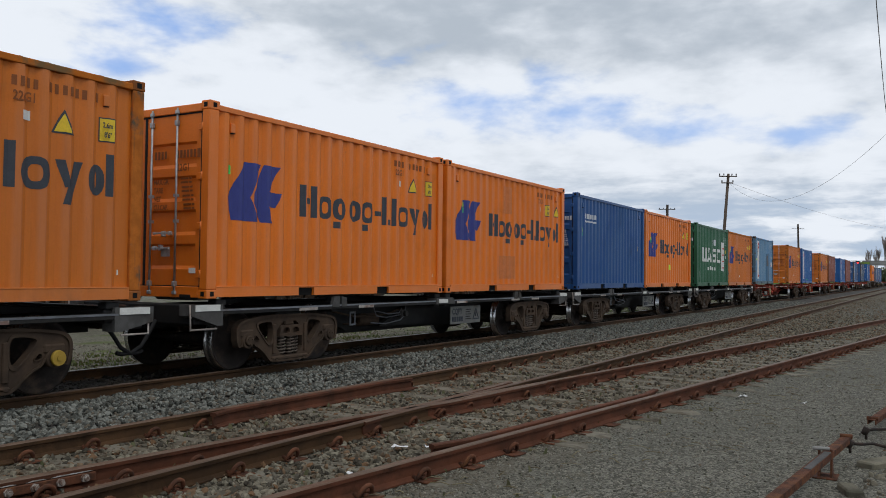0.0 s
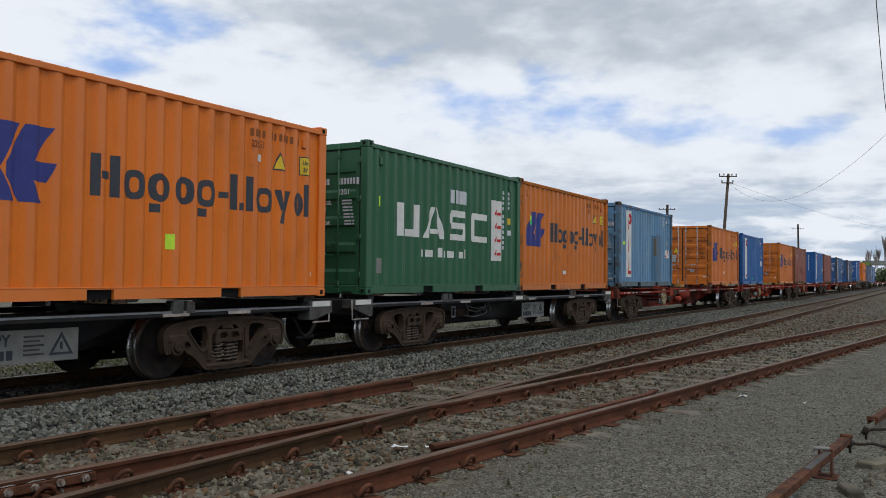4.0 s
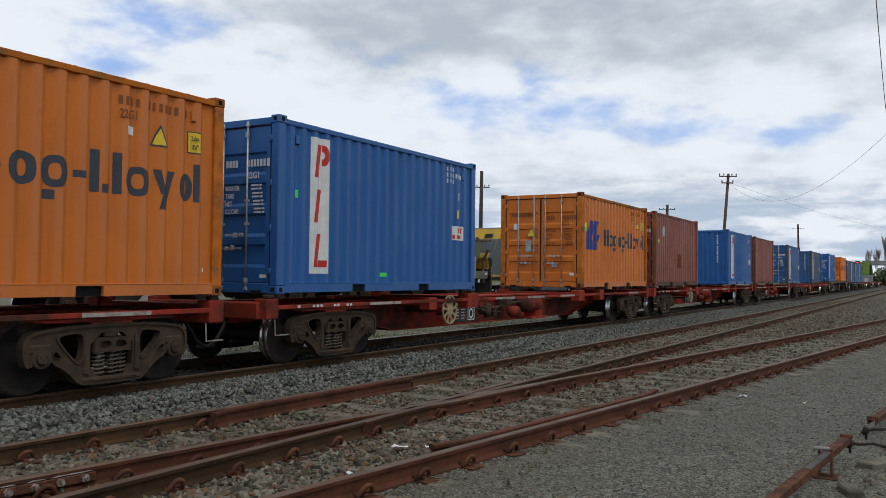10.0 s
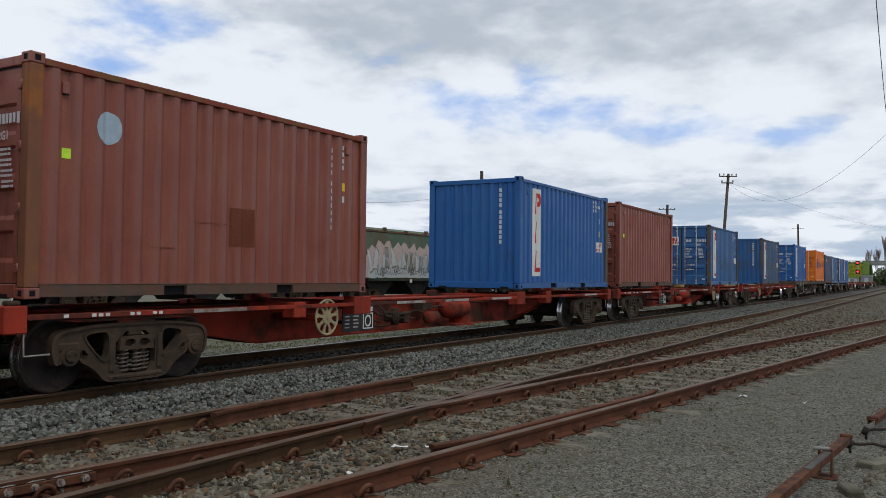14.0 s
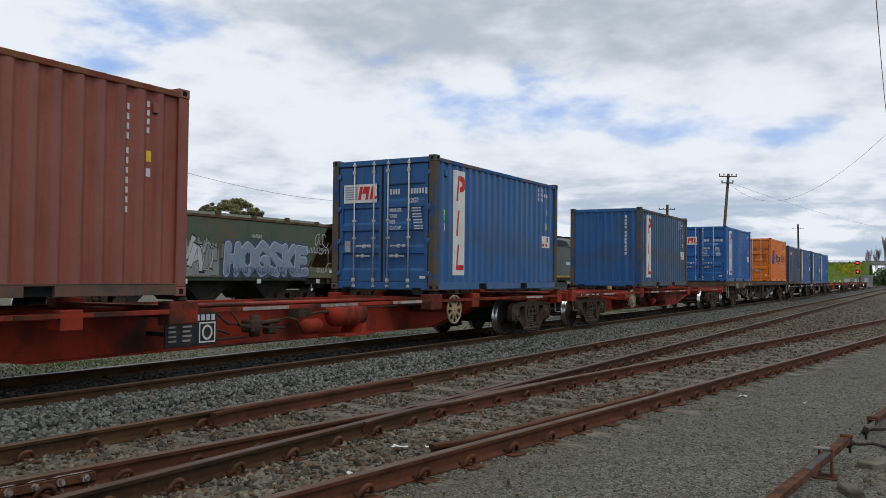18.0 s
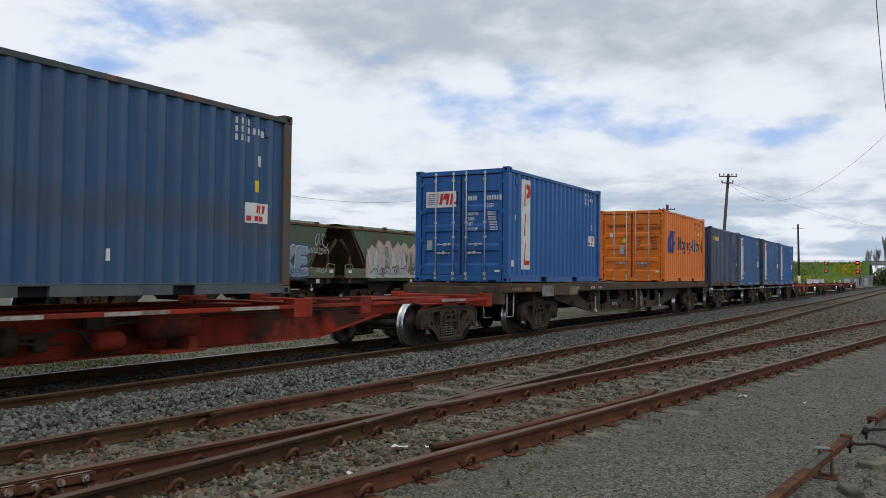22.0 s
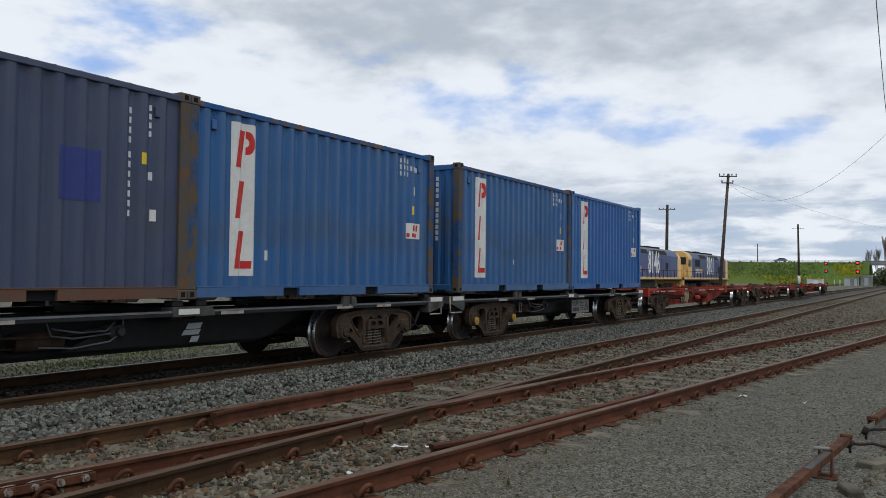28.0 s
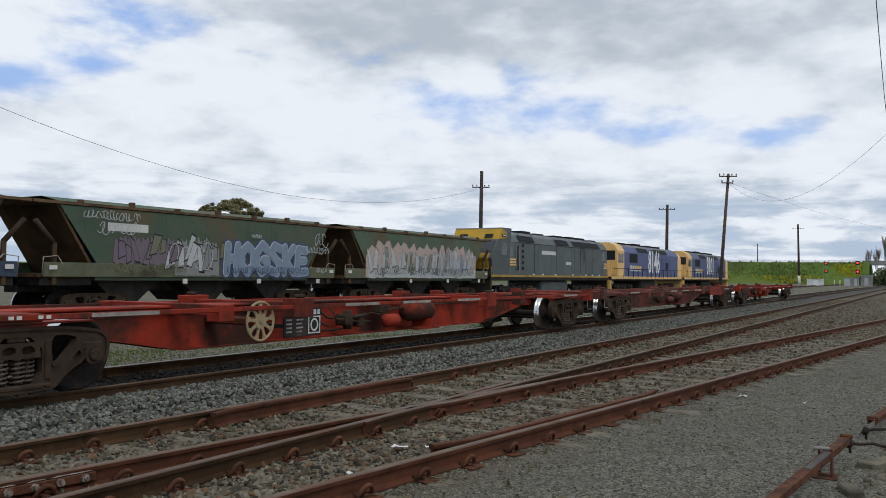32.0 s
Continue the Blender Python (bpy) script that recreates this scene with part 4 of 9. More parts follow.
def side_code(c):
    for v, n in ((2.33, 4), (2.215, 7), (2.10, 4)):
        for k in range(n):
            if not (n == 7 and k == 6):
                label_rect(c, "code_bar", 4.93 + k * 0.080, v, 0.036, 0.085, M_PALE)
    label_rect(c, "check_box", 5.42, 2.20, 0.08, 0.09, M_PALE)
    label_rect(c, "white_label", 5.34, 1.78, 0.10, 0.15, M_WHITE)


def upright_code(c):
    for k in range(11):
        label_rect(c, "code_bar", 5.12, 2.20 - k * 0.115 - (0.06 if k > 3 else 0), 0.05, 0.072, M_PALE)
    for k in range(4):
        label_rect(c, "code_bar", 5.42, 2.28 - k * 0.105, 0.045, 0.068, M_PALE)
    label_rect(c, "check_box", 5.42, 1.44, 0.07, 0.10, M_PALE)


def end_plate(parent, name, y, z, w, h, mat, x=0.022, label=""):
    """A flat label or block on the end, proud of the door."""
    me = shared((name, round(w, 3), round(h, 3), mat.name), lambda bm: box(bm, 0, 0.004, 0, w, 0, h), mat)
    return part(name, me, None, parent, label, pose(x, y, z))


LOOKS = []


def container(label, paint, x16, wagon_top, style, doors="front", rods="galv", extra=None, posts=(), side=None):
    """A twenty-foot container; x16 is where its leading end stands at 16 s, wagon_top the height of its seat."""
    body = PAINTS[paint]
    c = thing("shipping_container", label, "container", "containers on the train")

    def both(name, build, mats, m=Matrix()):
        part(name, shared((name, paint, side), build, mats), None, c, "", m)

    far = Matrix.Translation((CL, CW, 0)) @ Matrix.Rotation(math.pi, 4, "Z")
    flank = PAINTS[side or paint]
    part("side_panel", shared(("side_panel", side or paint), m_side, flank), None, c)
    part("side_panel", shared(("side_panel", side or paint), m_side, flank), None, c, "", far)
    foot_mat = RUSTY_RAIL if paint in ("slate", "brown") else PALE_RAIL if paint == "light_blue" else SOOTY_RAIL if side == "blue_sooty" else body
    both("bottom_rail", m_bottom_rail, foot_mat)
    both("bottom_rail", m_bottom_rail, foot_mat, far)
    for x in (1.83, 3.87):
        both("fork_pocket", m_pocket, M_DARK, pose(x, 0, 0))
    for x in (0.40, 5.50):
        part("side_vent", shared(("side_vent", side or paint), m_vent, [flank, M_DARK]), None, c, "", pose(x, 0, 2.21))
    rail_mat = TOP_RAIL.get(side or paint, body)
    both("top_rail", m_top_rail, rail_mat)
    both("top_rail", m_top_rail, rail_mat, far)
    both("roof_panel", m_roof, body)
    for m in (Matrix(), far):
        both("end_rail", m_end_rail, body, m)
        both("end_sill", m_end_sill, [body, M_DARK], m)
    for k, (x, y) in enumerate(((0, 0), (1, 0), (0, 1), (1, 1))):
        def post(bm, x=x, y=y):
            t = bmesh.new()
            m_post(t)
            t.transform(Matrix.Translation((CL * x, CW * y, 0)) @ Matrix.Diagonal((1 - 2 * x, 1 - 2 * y, 1, 1)))
            merge(bm, t)

        part("corner_post", shared(("corner_post", paint, k, k in posts), post, (RUST_POST if paint == "brown" else RUSTY) if k in posts else WORN_POST.get(paint, body)), None, c)
        for top in (0, 1):
            def cast(bm, x=x, y=y):
                t = bmesh.new()
                m_casting(t)
                t.transform(Matrix.Translation((CL * x, CW * y, 0)) @ Matrix.Diagonal((1 - 2 * x, 1 - 2 * y, 1, 1)))
                merge(bm, t)

            mat = body if paint.startswith("orange_b") or paint in ("navy",) else CORNER.get(paint, body)
            part("corner_casting", shared(("corner_casting", paint, k), cast, [mat, M_DARK]), None, c, "", pose(0, 0, top * (CH - 0.118)))
    at_door, at_blank = (Matrix(), far) if doors == "front" else (far, Matrix())
    part("end_panel", shared(("end_panel", paint), m_blank_end, body), None, c, "", at_blank)
    rod_mat = {"galv": M_GALV, "paint": body, "rusty": M_OLD_ROD}.get(rods, M_WHITE_ROD)
    for y in (0.172, 1.216):
        d = part("door", shared(("door", paint), m_door, body), None, c, "", at_door @ pose(0, y, 0))
        for ry, flip in ((0.42, 0), (0.90, 1)) if y < 1 else ((0.19, 0), (0.66, 1)):
            part("locking_rod", shared(("locking_rod", rod_mat.name), m_rod, rod_mat), None, d, "", pose(-0.005, ry + 0.0, 0))
            part("door_handle", shared(("door_handle", rod_mat.name), m_handle, rod_mat), None, d, "", pose(-0.005, ry - 0.05 if flip else ry + 0.05, 0.66 if rods == "level" or flip else 0.86) @ (Matrix.Rotation(math.pi, 4, "X") if flip else Matrix()))
        for z in (0.32, 0.95, 1.6, 2.25):
            part("hinge", shared(("hinge", paint), m_hinge, body), None, d, "", pose(0.012, -0.035 if y < 1 else 1.02, z))
    part("door_seal", shared(("door_seal", 0), m_seal, M_SEAL), None, c, "", at_door)
    style(c, doors)
    if extra:
        extra(c)
    LOOKS.append((c, x16, wagon_top))
    return c


def door_print(c, mat, name_mat):
    """Codes and weights on the doors; the size code and the table's heads can be read, the rest are bars."""
    part("size_code", text_mesh("22G1", 0.13, mat, 0.85), None, c, "", pose(0.022, 0.62, 1.69) @ FACING_END)
    for k in range(4):
        end_plate(c, "code_bar", 1.00 - k * 0.062, 1.86, 0.040, 0.105, mat)
    for k in range(6):
        end_plate(c, "code_bar", 0.58 - k * 0.062, 1.86, 0.040, 0.105, mat)
    end_plate(c, "code_bar", 0.19, 1.85, 0.05, 0.12, mat)
    for row, word in enumerate(("MAX.GR.", "TARE", "NET", "CU.CAP.")):
        z = 1.52 - row * 0.115
        part("weight_heading", text_mesh(word, 0.10, name_mat, 0.75), None, c, "", pose(0.022, 1.05, z) @ FACING_END)
        for k in range(2):
            for q, wd in ((0.40, 0.14), (0.34, 0.05)):
                end_plate(c, "weight_bar", q - 0.02 * row, z + k * 0.052, wd if q > 0.35 else 0.045, 0.026, name_mat)


def st_orange(c, doors, swap=False):
    stuck("emblem", 0, m_logo_mark, M_MARK_BLUE, c, "deep blue emblem of leaning blades")
    stuck("lettering", 0, m_word, M_LETTER, c, "charcoal house name drawn as blocks")
    h, q = (4.90, 5.55) if swap else (5.47, 5.00)
    stuck("label_border", swap, lambda bm: on_side(bm, rect(h - 0.015, h + 0.195, 1.805, 2.085), 0.003), M_LETTER, c)
    label_rect(c, "height_label", h, 1.82, 0.18, 0.25, M_YELLOW, "yellow height label")
    part("height_mark", text_mesh("2.6m", 0.085, M_LETTER, 0.8), None, c, "", pose(h + 0.005, -0.004, 1.965) @ FACING)
    part("height_mark", text_mesh("8'6\"", 0.085, M_LETTER, 0.8), None, c, "", pose(h + 0.025, -0.004, 1.855) @ FACING)
    stuck("triangle_border", swap, lambda bm: on_side(bm, [(q - 0.135, 1.82), (q + 0.135, 1.82), (q, 2.085)], 0.004), M_LETTER, c)
    stuck("warning_triangle", swap, lambda bm: on_side(bm, [(q - 0.10, 1.84), (q + 0.10, 1.84), (q, 2.04)], 0.007), M_YELLOW, c, "yellow warning triangle")
    for k in (0, 1, 2, 3, 5, 6, 7, 8, 9, 10, 12):
        label_rect(c, "code_bar", 4.40 + k * 0.083, 2.24, 0.045, 0.105, M_DARK_PRINT)
    part("size_code", text_mesh("22G1", 0.14, M_DARK_PRINT, 0.85), None, c, "", pose(4.40, RIDGE - 0.006, 2.09) @ FACING)
    label_rect(c, "white_label", 4.52, 1.90, 0.10, 0.10, M_WHITE)
    label_rect(c, "white_label", 5.74, 0.30, 0.02, 0.06, M_WHITE)
    if doors == "front":
        door_print(c, M_DARK_PRINT, M_DARK_PRINT)
        for k in range(10):
            end_plate(c, "name_bar", 2.05 - k * 0.072, 1.96, 0.05, 0.10 if k in (0, 5, 6, 7) else 0.075, M_DARK_PRINT)
        part("warning_triangle", shared(("warning_triangle", "end"), m_end_triangle, [M_YELLOW, M_DARK_PRINT]), None, c, "yellow warning triangle", pose(0.02, 1.50, 1.50))
        end_plate(c, "round_label", 1.93, 1.60, 0.11, 0.15, M_WHITE)
        end_plate(c, "approval_plate", 1.50, 0.98, 0.17, 0.32, M_GALV, label="bare metal approval plate")
        end_plate(c, "approval_plate", 0.72, 0.55, 0.17, 0.10, M_GALV, label="bare metal approval plate")
        end_plate(c, "white_label", 0.24, 0.33, 0.12, 0.07, M_WHITE)


def m_board_bars(bm):
    """Leaning bars and blocks that read from the -x side; y runs to the left."""
    for y, w, z, h in ((0.36, 0.07, 0.0, 0.26), (0.24, 0.10, 0.12, 0.14), (0.19, 0.065, 0.0, 0.26), (0.085, 0.065, 0.0, 0.26), (0.0, 0.075, 0.0, 0.065)):
        lean = 0.05
        bm.faces.new([bm.verts.new((0, q, v)) for q, v in ((y - lean * z, z), (y + w - lean * z, z), (y + w - lean - lean * z, z + h), (y - lean - lean * z, z + h))])


def m_wave(bm):
    """A thin wavy bar."""
    pts = [(0.30 * k / 12, 0.010 * math.sin(k * 1.57)) for k in range(13)]
    for (a, p), (b, q) in zip(pts, pts[1:]):
        bm.faces.new([bm.verts.new((0, y, z)) for y, z in ((a, p), (b, q), (b, q + 0.016), (a, p + 0.016))])


def m_end_triangle(bm):
    for s, x, mi in ((0.16, 0.004, 1), (0.125, 0.0, 0)):
        v = [bm.verts.new((x, yy, zz)) for yy, zz in ((-s, -s * 0.75), (s, -s * 0.75), (0, s))]
        bm.faces.new(v).material_index = mi


def m_logo_panel(bm):
    on_side(bm, rect(5.12, 5.56, 0.99, 1.27), 0.004)


def m_logo_panel_marks(bm):
    for k, w in enumerate((0.10, 0.06, 0.10)):
        on_side(bm, rect(5.32 + k * 0.075, 5.36 + k * 0.075, 1.13, 1.24, 0.015), 0.007)
    for k in range(3):
        on_side(bm, rect(5.17 + k * 0.12, 5.25 + k * 0.12, 1.02, 1.09), 0.007)


def st_panel(c, doors, print_mat=None):
    """White upright panel with three red leaning bars."""
    stuck("white_panel", 0, m_white_panel, M_WHITE, c, "tall white panel")
    stuck("red_emblem", 0, m_red_bars, M_RED_VINYL, c, "red leaning bars on the white panel")
    side_code(c)
    stuck("logo_panel", 0, m_logo_panel, M_WHITE, c, "small white emblem panel")
    stuck("logo_emblem", 0, m_logo_panel_marks, M_RED_VINYL, c, "red marks on the emblem panel")
    label_rect(c, "yellow_label", 5.29, 1.42, 0.10, 0.16, M_YELLOW, "yellow label")
    if doors == "front":
        door_print(c, M_PALE, M_PALE)
        end_plate(c, "emblem_board", 1.34, 1.72, 0.80, 0.37, M_WHITE, 0.0, "white emblem board")
        part("emblem_bars", shared(("emblem_bars", 0), m_board_bars, M_RED_VINYL), None, c, "red leaning bars", pose(-0.004, 1.36, 1.78))
        for k in range(6):
            part("emblem_wave", shared(("emblem_wave", 0), m_wave, M_MARK_BLUE), None, c, "", pose(-0.003, 1.80, 1.79 + k * 0.047))
        end_plate(c, "approval_plate", 1.98, 0.74, 0.14, 0.22, M_GALV, label="bare metal approval plate")
        end_plate(c, "white_label", 0.22, 0.23, 0.13, 0.05, M_WHITE)
    else:
        for k in range(11):
            end_plate(c, "code_bar", 0.48, 2.24 - k * 0.115 - (0.05 if k > 3 else 0), 0.065, 0.085, M_PALE, 0.008)


def st_brown(c, doors):
    upright_code(c)
    label_rect(c, "lime_label", 0.42, 1.52, 0.10, 0.11, M_LIME, "lime label")
    label_rect(c, "yellow_label", 5.42, 1.62, 0.08, 0.13, M_YELLOW, "yellow label")
    door_print(c, M_PALE, M_PALE)


def st_navy(c, doors):
    upright_code(c)
    for k in range(9):
        label_rect(c, "name_block", 0.56 + k * 0.113, 1.93, 0.085, 0.13, M_PALE)
    label_rect(c, "name_block", 0.56, 1.83, 1.0, 0.045, M_PALE)
    label_rect(c, "lime_label", 0.36, 1.56, 0.10, 0.10, M_LIME)
    label_rect(c, "green_label", 0.36, 1.44, 0.10, 0.10, M_GREEN_LABEL)
    label_rect(c, "yellow_label", 5.33, 1.18, 0.10, 0.14, M_YELLOW)
    door_print(c, M_PALE, M_PALE)


def st_slate(c, doors):
    upright_code(c)
    for k in range(5):
        label_rect(c, "name_block", 0.36 + k * 0.225, 2.0, 0.15, 0.17, M_YELLOW)
    label_rect(c, "yellow_label", 5.30, 1.62, 0.08, 0.14, M_YELLOW)
    label_rect(c, "faded_patch", 4.22, 1.12, 0.52, 0.58, plain("faded_blue_patch", (0.030, 0.045, 0.190), 0.6), "faded bright blue patch")
    label_rect(c, "white_label", 5.46, 0.95, 0.08, 0.14, M_WHITE)
    for k in range(11):
        end_plate(c, "code_bar", 0.48, 2.24 - k * 0.115 - (0.05 if k > 3 else 0), 0.065, 0.085, M_PALE, 0.008)


def st_green(c, doors):
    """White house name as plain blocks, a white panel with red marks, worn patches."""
    ends = [rect(0.98, 1.15, 1.03, 1.62), rect(1.50, 1.67, 1.03, 1.62), rect(1.17, 1.48, 1.03, 1.16)]
    peak = [[(1.86, 1.03), (2.04, 1.03), (2.24, 1.62), (2.14, 1.62)], [(2.46, 1.03), (2.64, 1.03), (2.36, 1.62), (2.26, 1.62)], rect(2.10, 2.40, 1.12, 1.21)]
    bend = [[(2.86, 1.49), (3.50, 1.49), (3.50, 1.62), (2.92, 1.62)], [(2.80, 1.36), (2.96, 1.30), (2.98, 1.56), (2.90, 1.62), (2.80, 1.54)], rect(2.88, 3.42, 1.26, 1.38), [(3.32, 1.10), (3.42, 1.03), (3.50, 1.10), (3.50, 1.30), (3.42, 1.37), (3.34, 1.34)], [(2.80, 1.03), (3.42, 1.03), (3.42, 1.15), (2.80, 1.15)]]
    arc = [rect(3.80, 4.42, 1.49, 1.62), [(3.68, 1.14), (3.80, 1.03), (3.86, 1.05), (3.86, 1.60), (3.80, 1.62), (3.68, 1.51)], rect(3.80, 4.42, 1.03, 1.15)]
    for k, polys in enumerate((ends, peak, bend, arc)):
        stuck("name_block", ("g", k), lambda bm, polys=polys: [on_side(bm, p, 0.003 + 0.0015 * i) for i, p in enumerate(polys)], M_WHITE, c)
    label_rect(c, "white_panel", 4.66, 0.66, 0.46, 1.30, M_WHITE, "white panel with red marks")
    for k in range(4):
        for a, w, h in ((0.06, 0.09, 0.07), (0.17, 0.05, 0.12), (0.24, 0.12, 0.06)):
            stuck("red_mark", (k, a), lambda bm, k=k, a=a, w=w, h=h: on_side(bm, rect(4.68 + a, 4.68 + a + w, 0.78 + k * 0.29, 0.78 + k * 0.29 + h, 0.02), 0.009), M_RED_VINYL, c)
    for a, w in ((2.82, 0.20), (3.05, 0.16), (3.24, 0.30)):
        label_rect(c, "worn_patch", a, 1.76, w, 0.26, M_PALE)
    for k in range(11):
        if k not in (3, 8):
            label_rect(c, "address_bar", 1.75 + k * 0.165, 0.68, 0.11, 0.13 + 0.05 * (k in (4, 10)), M_WHITE)
    for k in range(11):
        label_rect(c, "code_bar", 5.20, 2.13 - k * 0.115 - (0.06 if k > 3 else 0), 0.05, 0.072, M_PALE)
    for k in range(4):
        label_rect(c, "code_bar", 5.48, 2.13 - k * 0.105, 0.045, 0.068, M_PALE)
    label_rect(c, "yellow_label", 5.46, 1.48, 0.09, 0.14, M_YELLOW, "yellow label")
    label_rect(c, "check_box", 5.46, 1.24, 0.10, 0.11, M_PALE)
    label_rect(c, "lime_label", 0.36, 1.50, 0.09, 0.18, M_LIME)
    label_rect(c, "grey_label", 0.30, 0.36, 0.20, 0.26, M_PLATE)
    door_print(c, M_PALE, M_PALE)


M_OLD_ROD = surface("old_rod_paint", (0.15, 0.16, 0.165), (0.10, 0.10, 0.10), 0.7, 0.1, 9, 80, (0.15, 0.085, 0.045), 0.50, 0.70)
M_WHITE_ROD = surface("pale_rod_paint", (0.50, 0.50, 0.47), (0.40, 0.40, 0.38), 0.55, 0.1, 9, 80, (0.22, 0.15, 0.10), 0.58, 0.75)
RUSTY = surface("rust_stained_paint", (0.085, 0.085, 0.085), (0.11, 0.08, 0.055), 0.75, 0.0, 7, 90, (0.16, 0.075, 0.03), 0.5, 0.7)
RUSTY_RAIL = surface("grimy_bottom_rail", (0.115, 0.075, 0.055), (0.13, 0.065, 0.045), 0.8, 0, 4, 60, (0.075, 0.065, 0.055), 0.5, 0.7)
SOOTY_RAIL = surface("sooty_grey_rail", (0.105, 0.118, 0.130), (0.080, 0.090, 0.098), 0.8, 0, 3, 60, (0.09, 0.075, 0.060), 0.55, 0.75)
PALE_RAIL = surface("grimy_pale_rail", (0.125, 0.170, 0.195), (0.095, 0.125, 0.140), 0.8, 0, 3, 60, (0.12, 0.085, 0.055), 0.52, 0.70)
RUST_POST = surface("rust_streaked_post", (0.20, 0.085, 0.045), (0.17, 0.075, 0.05), 0.75, 0.0, 3, 60, (0.30, 0.115, 0.035), 0.5, 0.7, (0.32, 0.13, 0.04), 0.6)
TOP_RAIL = {k: surface(k + "_rusty_rail", v, tuple(q * 0.8 for q in v), 0.7, 0.0, 5, 60, (0.17, 0.10, 0.045), 0.46, 0.64) for k, v in (("orange", (0.50, 0.14, 0.015)), ("brown", (0.20, 0.055, 0.036)), ("blue_worn", (0.024, 0.098, 0.26)), ("light_blue", (0.10, 0.22, 0.38)), ("blue_sooty", (0.075, 0.088, 0.092)))}
WORN_POST = {k: surface(k + "_worn_post", v, tuple(q * 0.7 for q in v), 0.75, 0, 6, 70, (0.105, 0.080, 0.055), lo, lo + 0.16, (0.085, 0.055, 0.030), 0.7) for k, v, lo in (("blue_worn", (0.030, 0.085, 0.20), 0.40), ("light_blue", (0.11, 0.20, 0.29), 0.46), ("orange", (0.46, 0.135, 0.02), 0.52))}
CORNER = {"orange": surface("worn_orange_casting", (0.30, 0.095, 0.02), (0.20, 0.075, 0.025), 0.7, 0, 7, 90, (0.12, 0.055, 0.025), 0.5, 0.7), "blue_sooty": RUSTY, "blue_worn": RUSTY, "light_blue": RUSTY, "slate": RUSTY}


def tags(*spec):
    def add(c):
        for k, (name, u, v, w, h, mat) in enumerate(spec):
            lift = 0.004 + 0.002 * k
            stuck(name, (round(u, 2), round(v, 2), w, h, mat.name), lambda bm: on_side(bm, rect(u, u + w, v, v + h), lift), mat, c)
    return add


RAIL = 0.215
SEAT = {"dark": RAIL + 1.013, "red": RAIL + 1.055, "flat": RAIL + 1.206}
FADED = plain("faded_violet_overpaint", (0.55, 0.165, 0.045), 0.6)
RUBBED = surface("rubbed_brown_stain", (0.105, 0.095, 0.075), (0.125, 0.105, 0.080), 0.8, 0, 3, 30)


REPAINT = surface("dull_repaint", (0.062, 0.150, 0.265), (0.085, 0.160, 0.240), 0.7, 0, 1.2, 40, (0.12, 0.13, 0.13), 0.55, 0.75, (0.15, 0.19, 0.22), 0.5, spread=0.0)
GREYED = surface("greyed_repaint", (0.100, 0.190, 0.300), (0.125, 0.190, 0.260), 0.7, 0, 1.2, 40, (0.15, 0.155, 0.15), 0.48, 0.70, (0.075, 0.14, 0.21), 0.6, spread=0.0)
M_SCUFF = surface("pale_scuff", (0.30, 0.15, 0.115), (0.20, 0.075, 0.05), 0.7, 0, 9, 60, (0.18, 0.06, 0.04), 0.45, 0.55)
BROWN_PATCH = surface("dark_brown_repaint", (0.135, 0.036, 0.020), (0.155, 0.050, 0.028), 0.75, 0, 1.5, 40, (0.20, 0.085, 0.035), 0.52, 0.72, spread=0.0)
RUST_BOX = surface("rust_stained_box", (0.16, 0.085, 0.04), (0.11, 0.10, 0.09), 0.8, 0, 6, 40, (0.20, 0.09, 0.03), 0.5, 0.7, spread=0.0)


def lime_tag(u, v):
    return (("lime_label", u, v + 0.11, 0.10, 0.10, M_LIME), ("green_label", u, v, 0.10, 0.10, M_GREEN_LABEL))


O_LABEL = "orange steel container with blue emblem"
P_LABEL = "blue steel container with white and red panel"
container(O_LABEL + ", scratched", "orange", -91.9, SEAT["dark"], st_orange, "back")
container(O_LABEL + ", doors leading", "orange_bright", -84.80, SEAT["dark"], st_orange, extra=tags(("lime_label", 0.36, 1.66, 0.07, 0.12, M_GREEN_LABEL)))
container(O_LABEL + ", overpainted with violet patches", "orange_bright", -78.58, SEAT["dark"], lambda c, d: st_orange(c, d, True), "back",
          extra=tags(("overpaint_patch", 2.5, 1.72, 0.5, 0.60, FADED), ("overpaint_patch", 2.3, 0.28, 0.8, 0.50, FADED), *lime_tag(0.62, 1.60)))
container("navy blue steel shipping container with small white lettering", "navy", -71.58, SEAT["dark"], st_navy)
container(O_LABEL + " and lime labels", "orange_bright", -65.35, SEAT["dark"], st_orange, "back", extra=tags(("yellow_label", 2.95, 0.62, 0.12, 0.19, M_LIME), *lime_tag(0.55, 1.50)))
container("dark green steel shipping container with white block lettering", "green", -58.20, SEAT["dark"], st_green, rods="paint")
container(O_LABEL + ", lightly rusted", "orange", -52.15, SEAT["dark"], st_orange, "back", extra=tags(("white_label", 2.70, 0.40, 0.13, 0.09, M_WHITE), *lime_tag(0.55, 1.55)))
container("faded light blue steel shipping container with rust stains and white panel", "light_blue", -45.02, SEAT["red"], st_panel, rods="rusty",
          extra=tags(("repaint_patch", 3.38, 0.18, 0.69, 1.54, REPAINT), ("repaint_patch", 4.07, 0.18, 0.60, 1.58, GREYED), ("rust_stain", 3.64, 1.04, 0.32, 0.59, RUST_BOX), ("repaint_patch", 3.68, 1.09, 0.24, 0.49, RUBBED), ("repaint_patch", 0.61, 1.55, 0.13, 0.57, REPAINT), ("lime_label", 0.42, 1.30, 0.12, 0.10, M_LIME)))
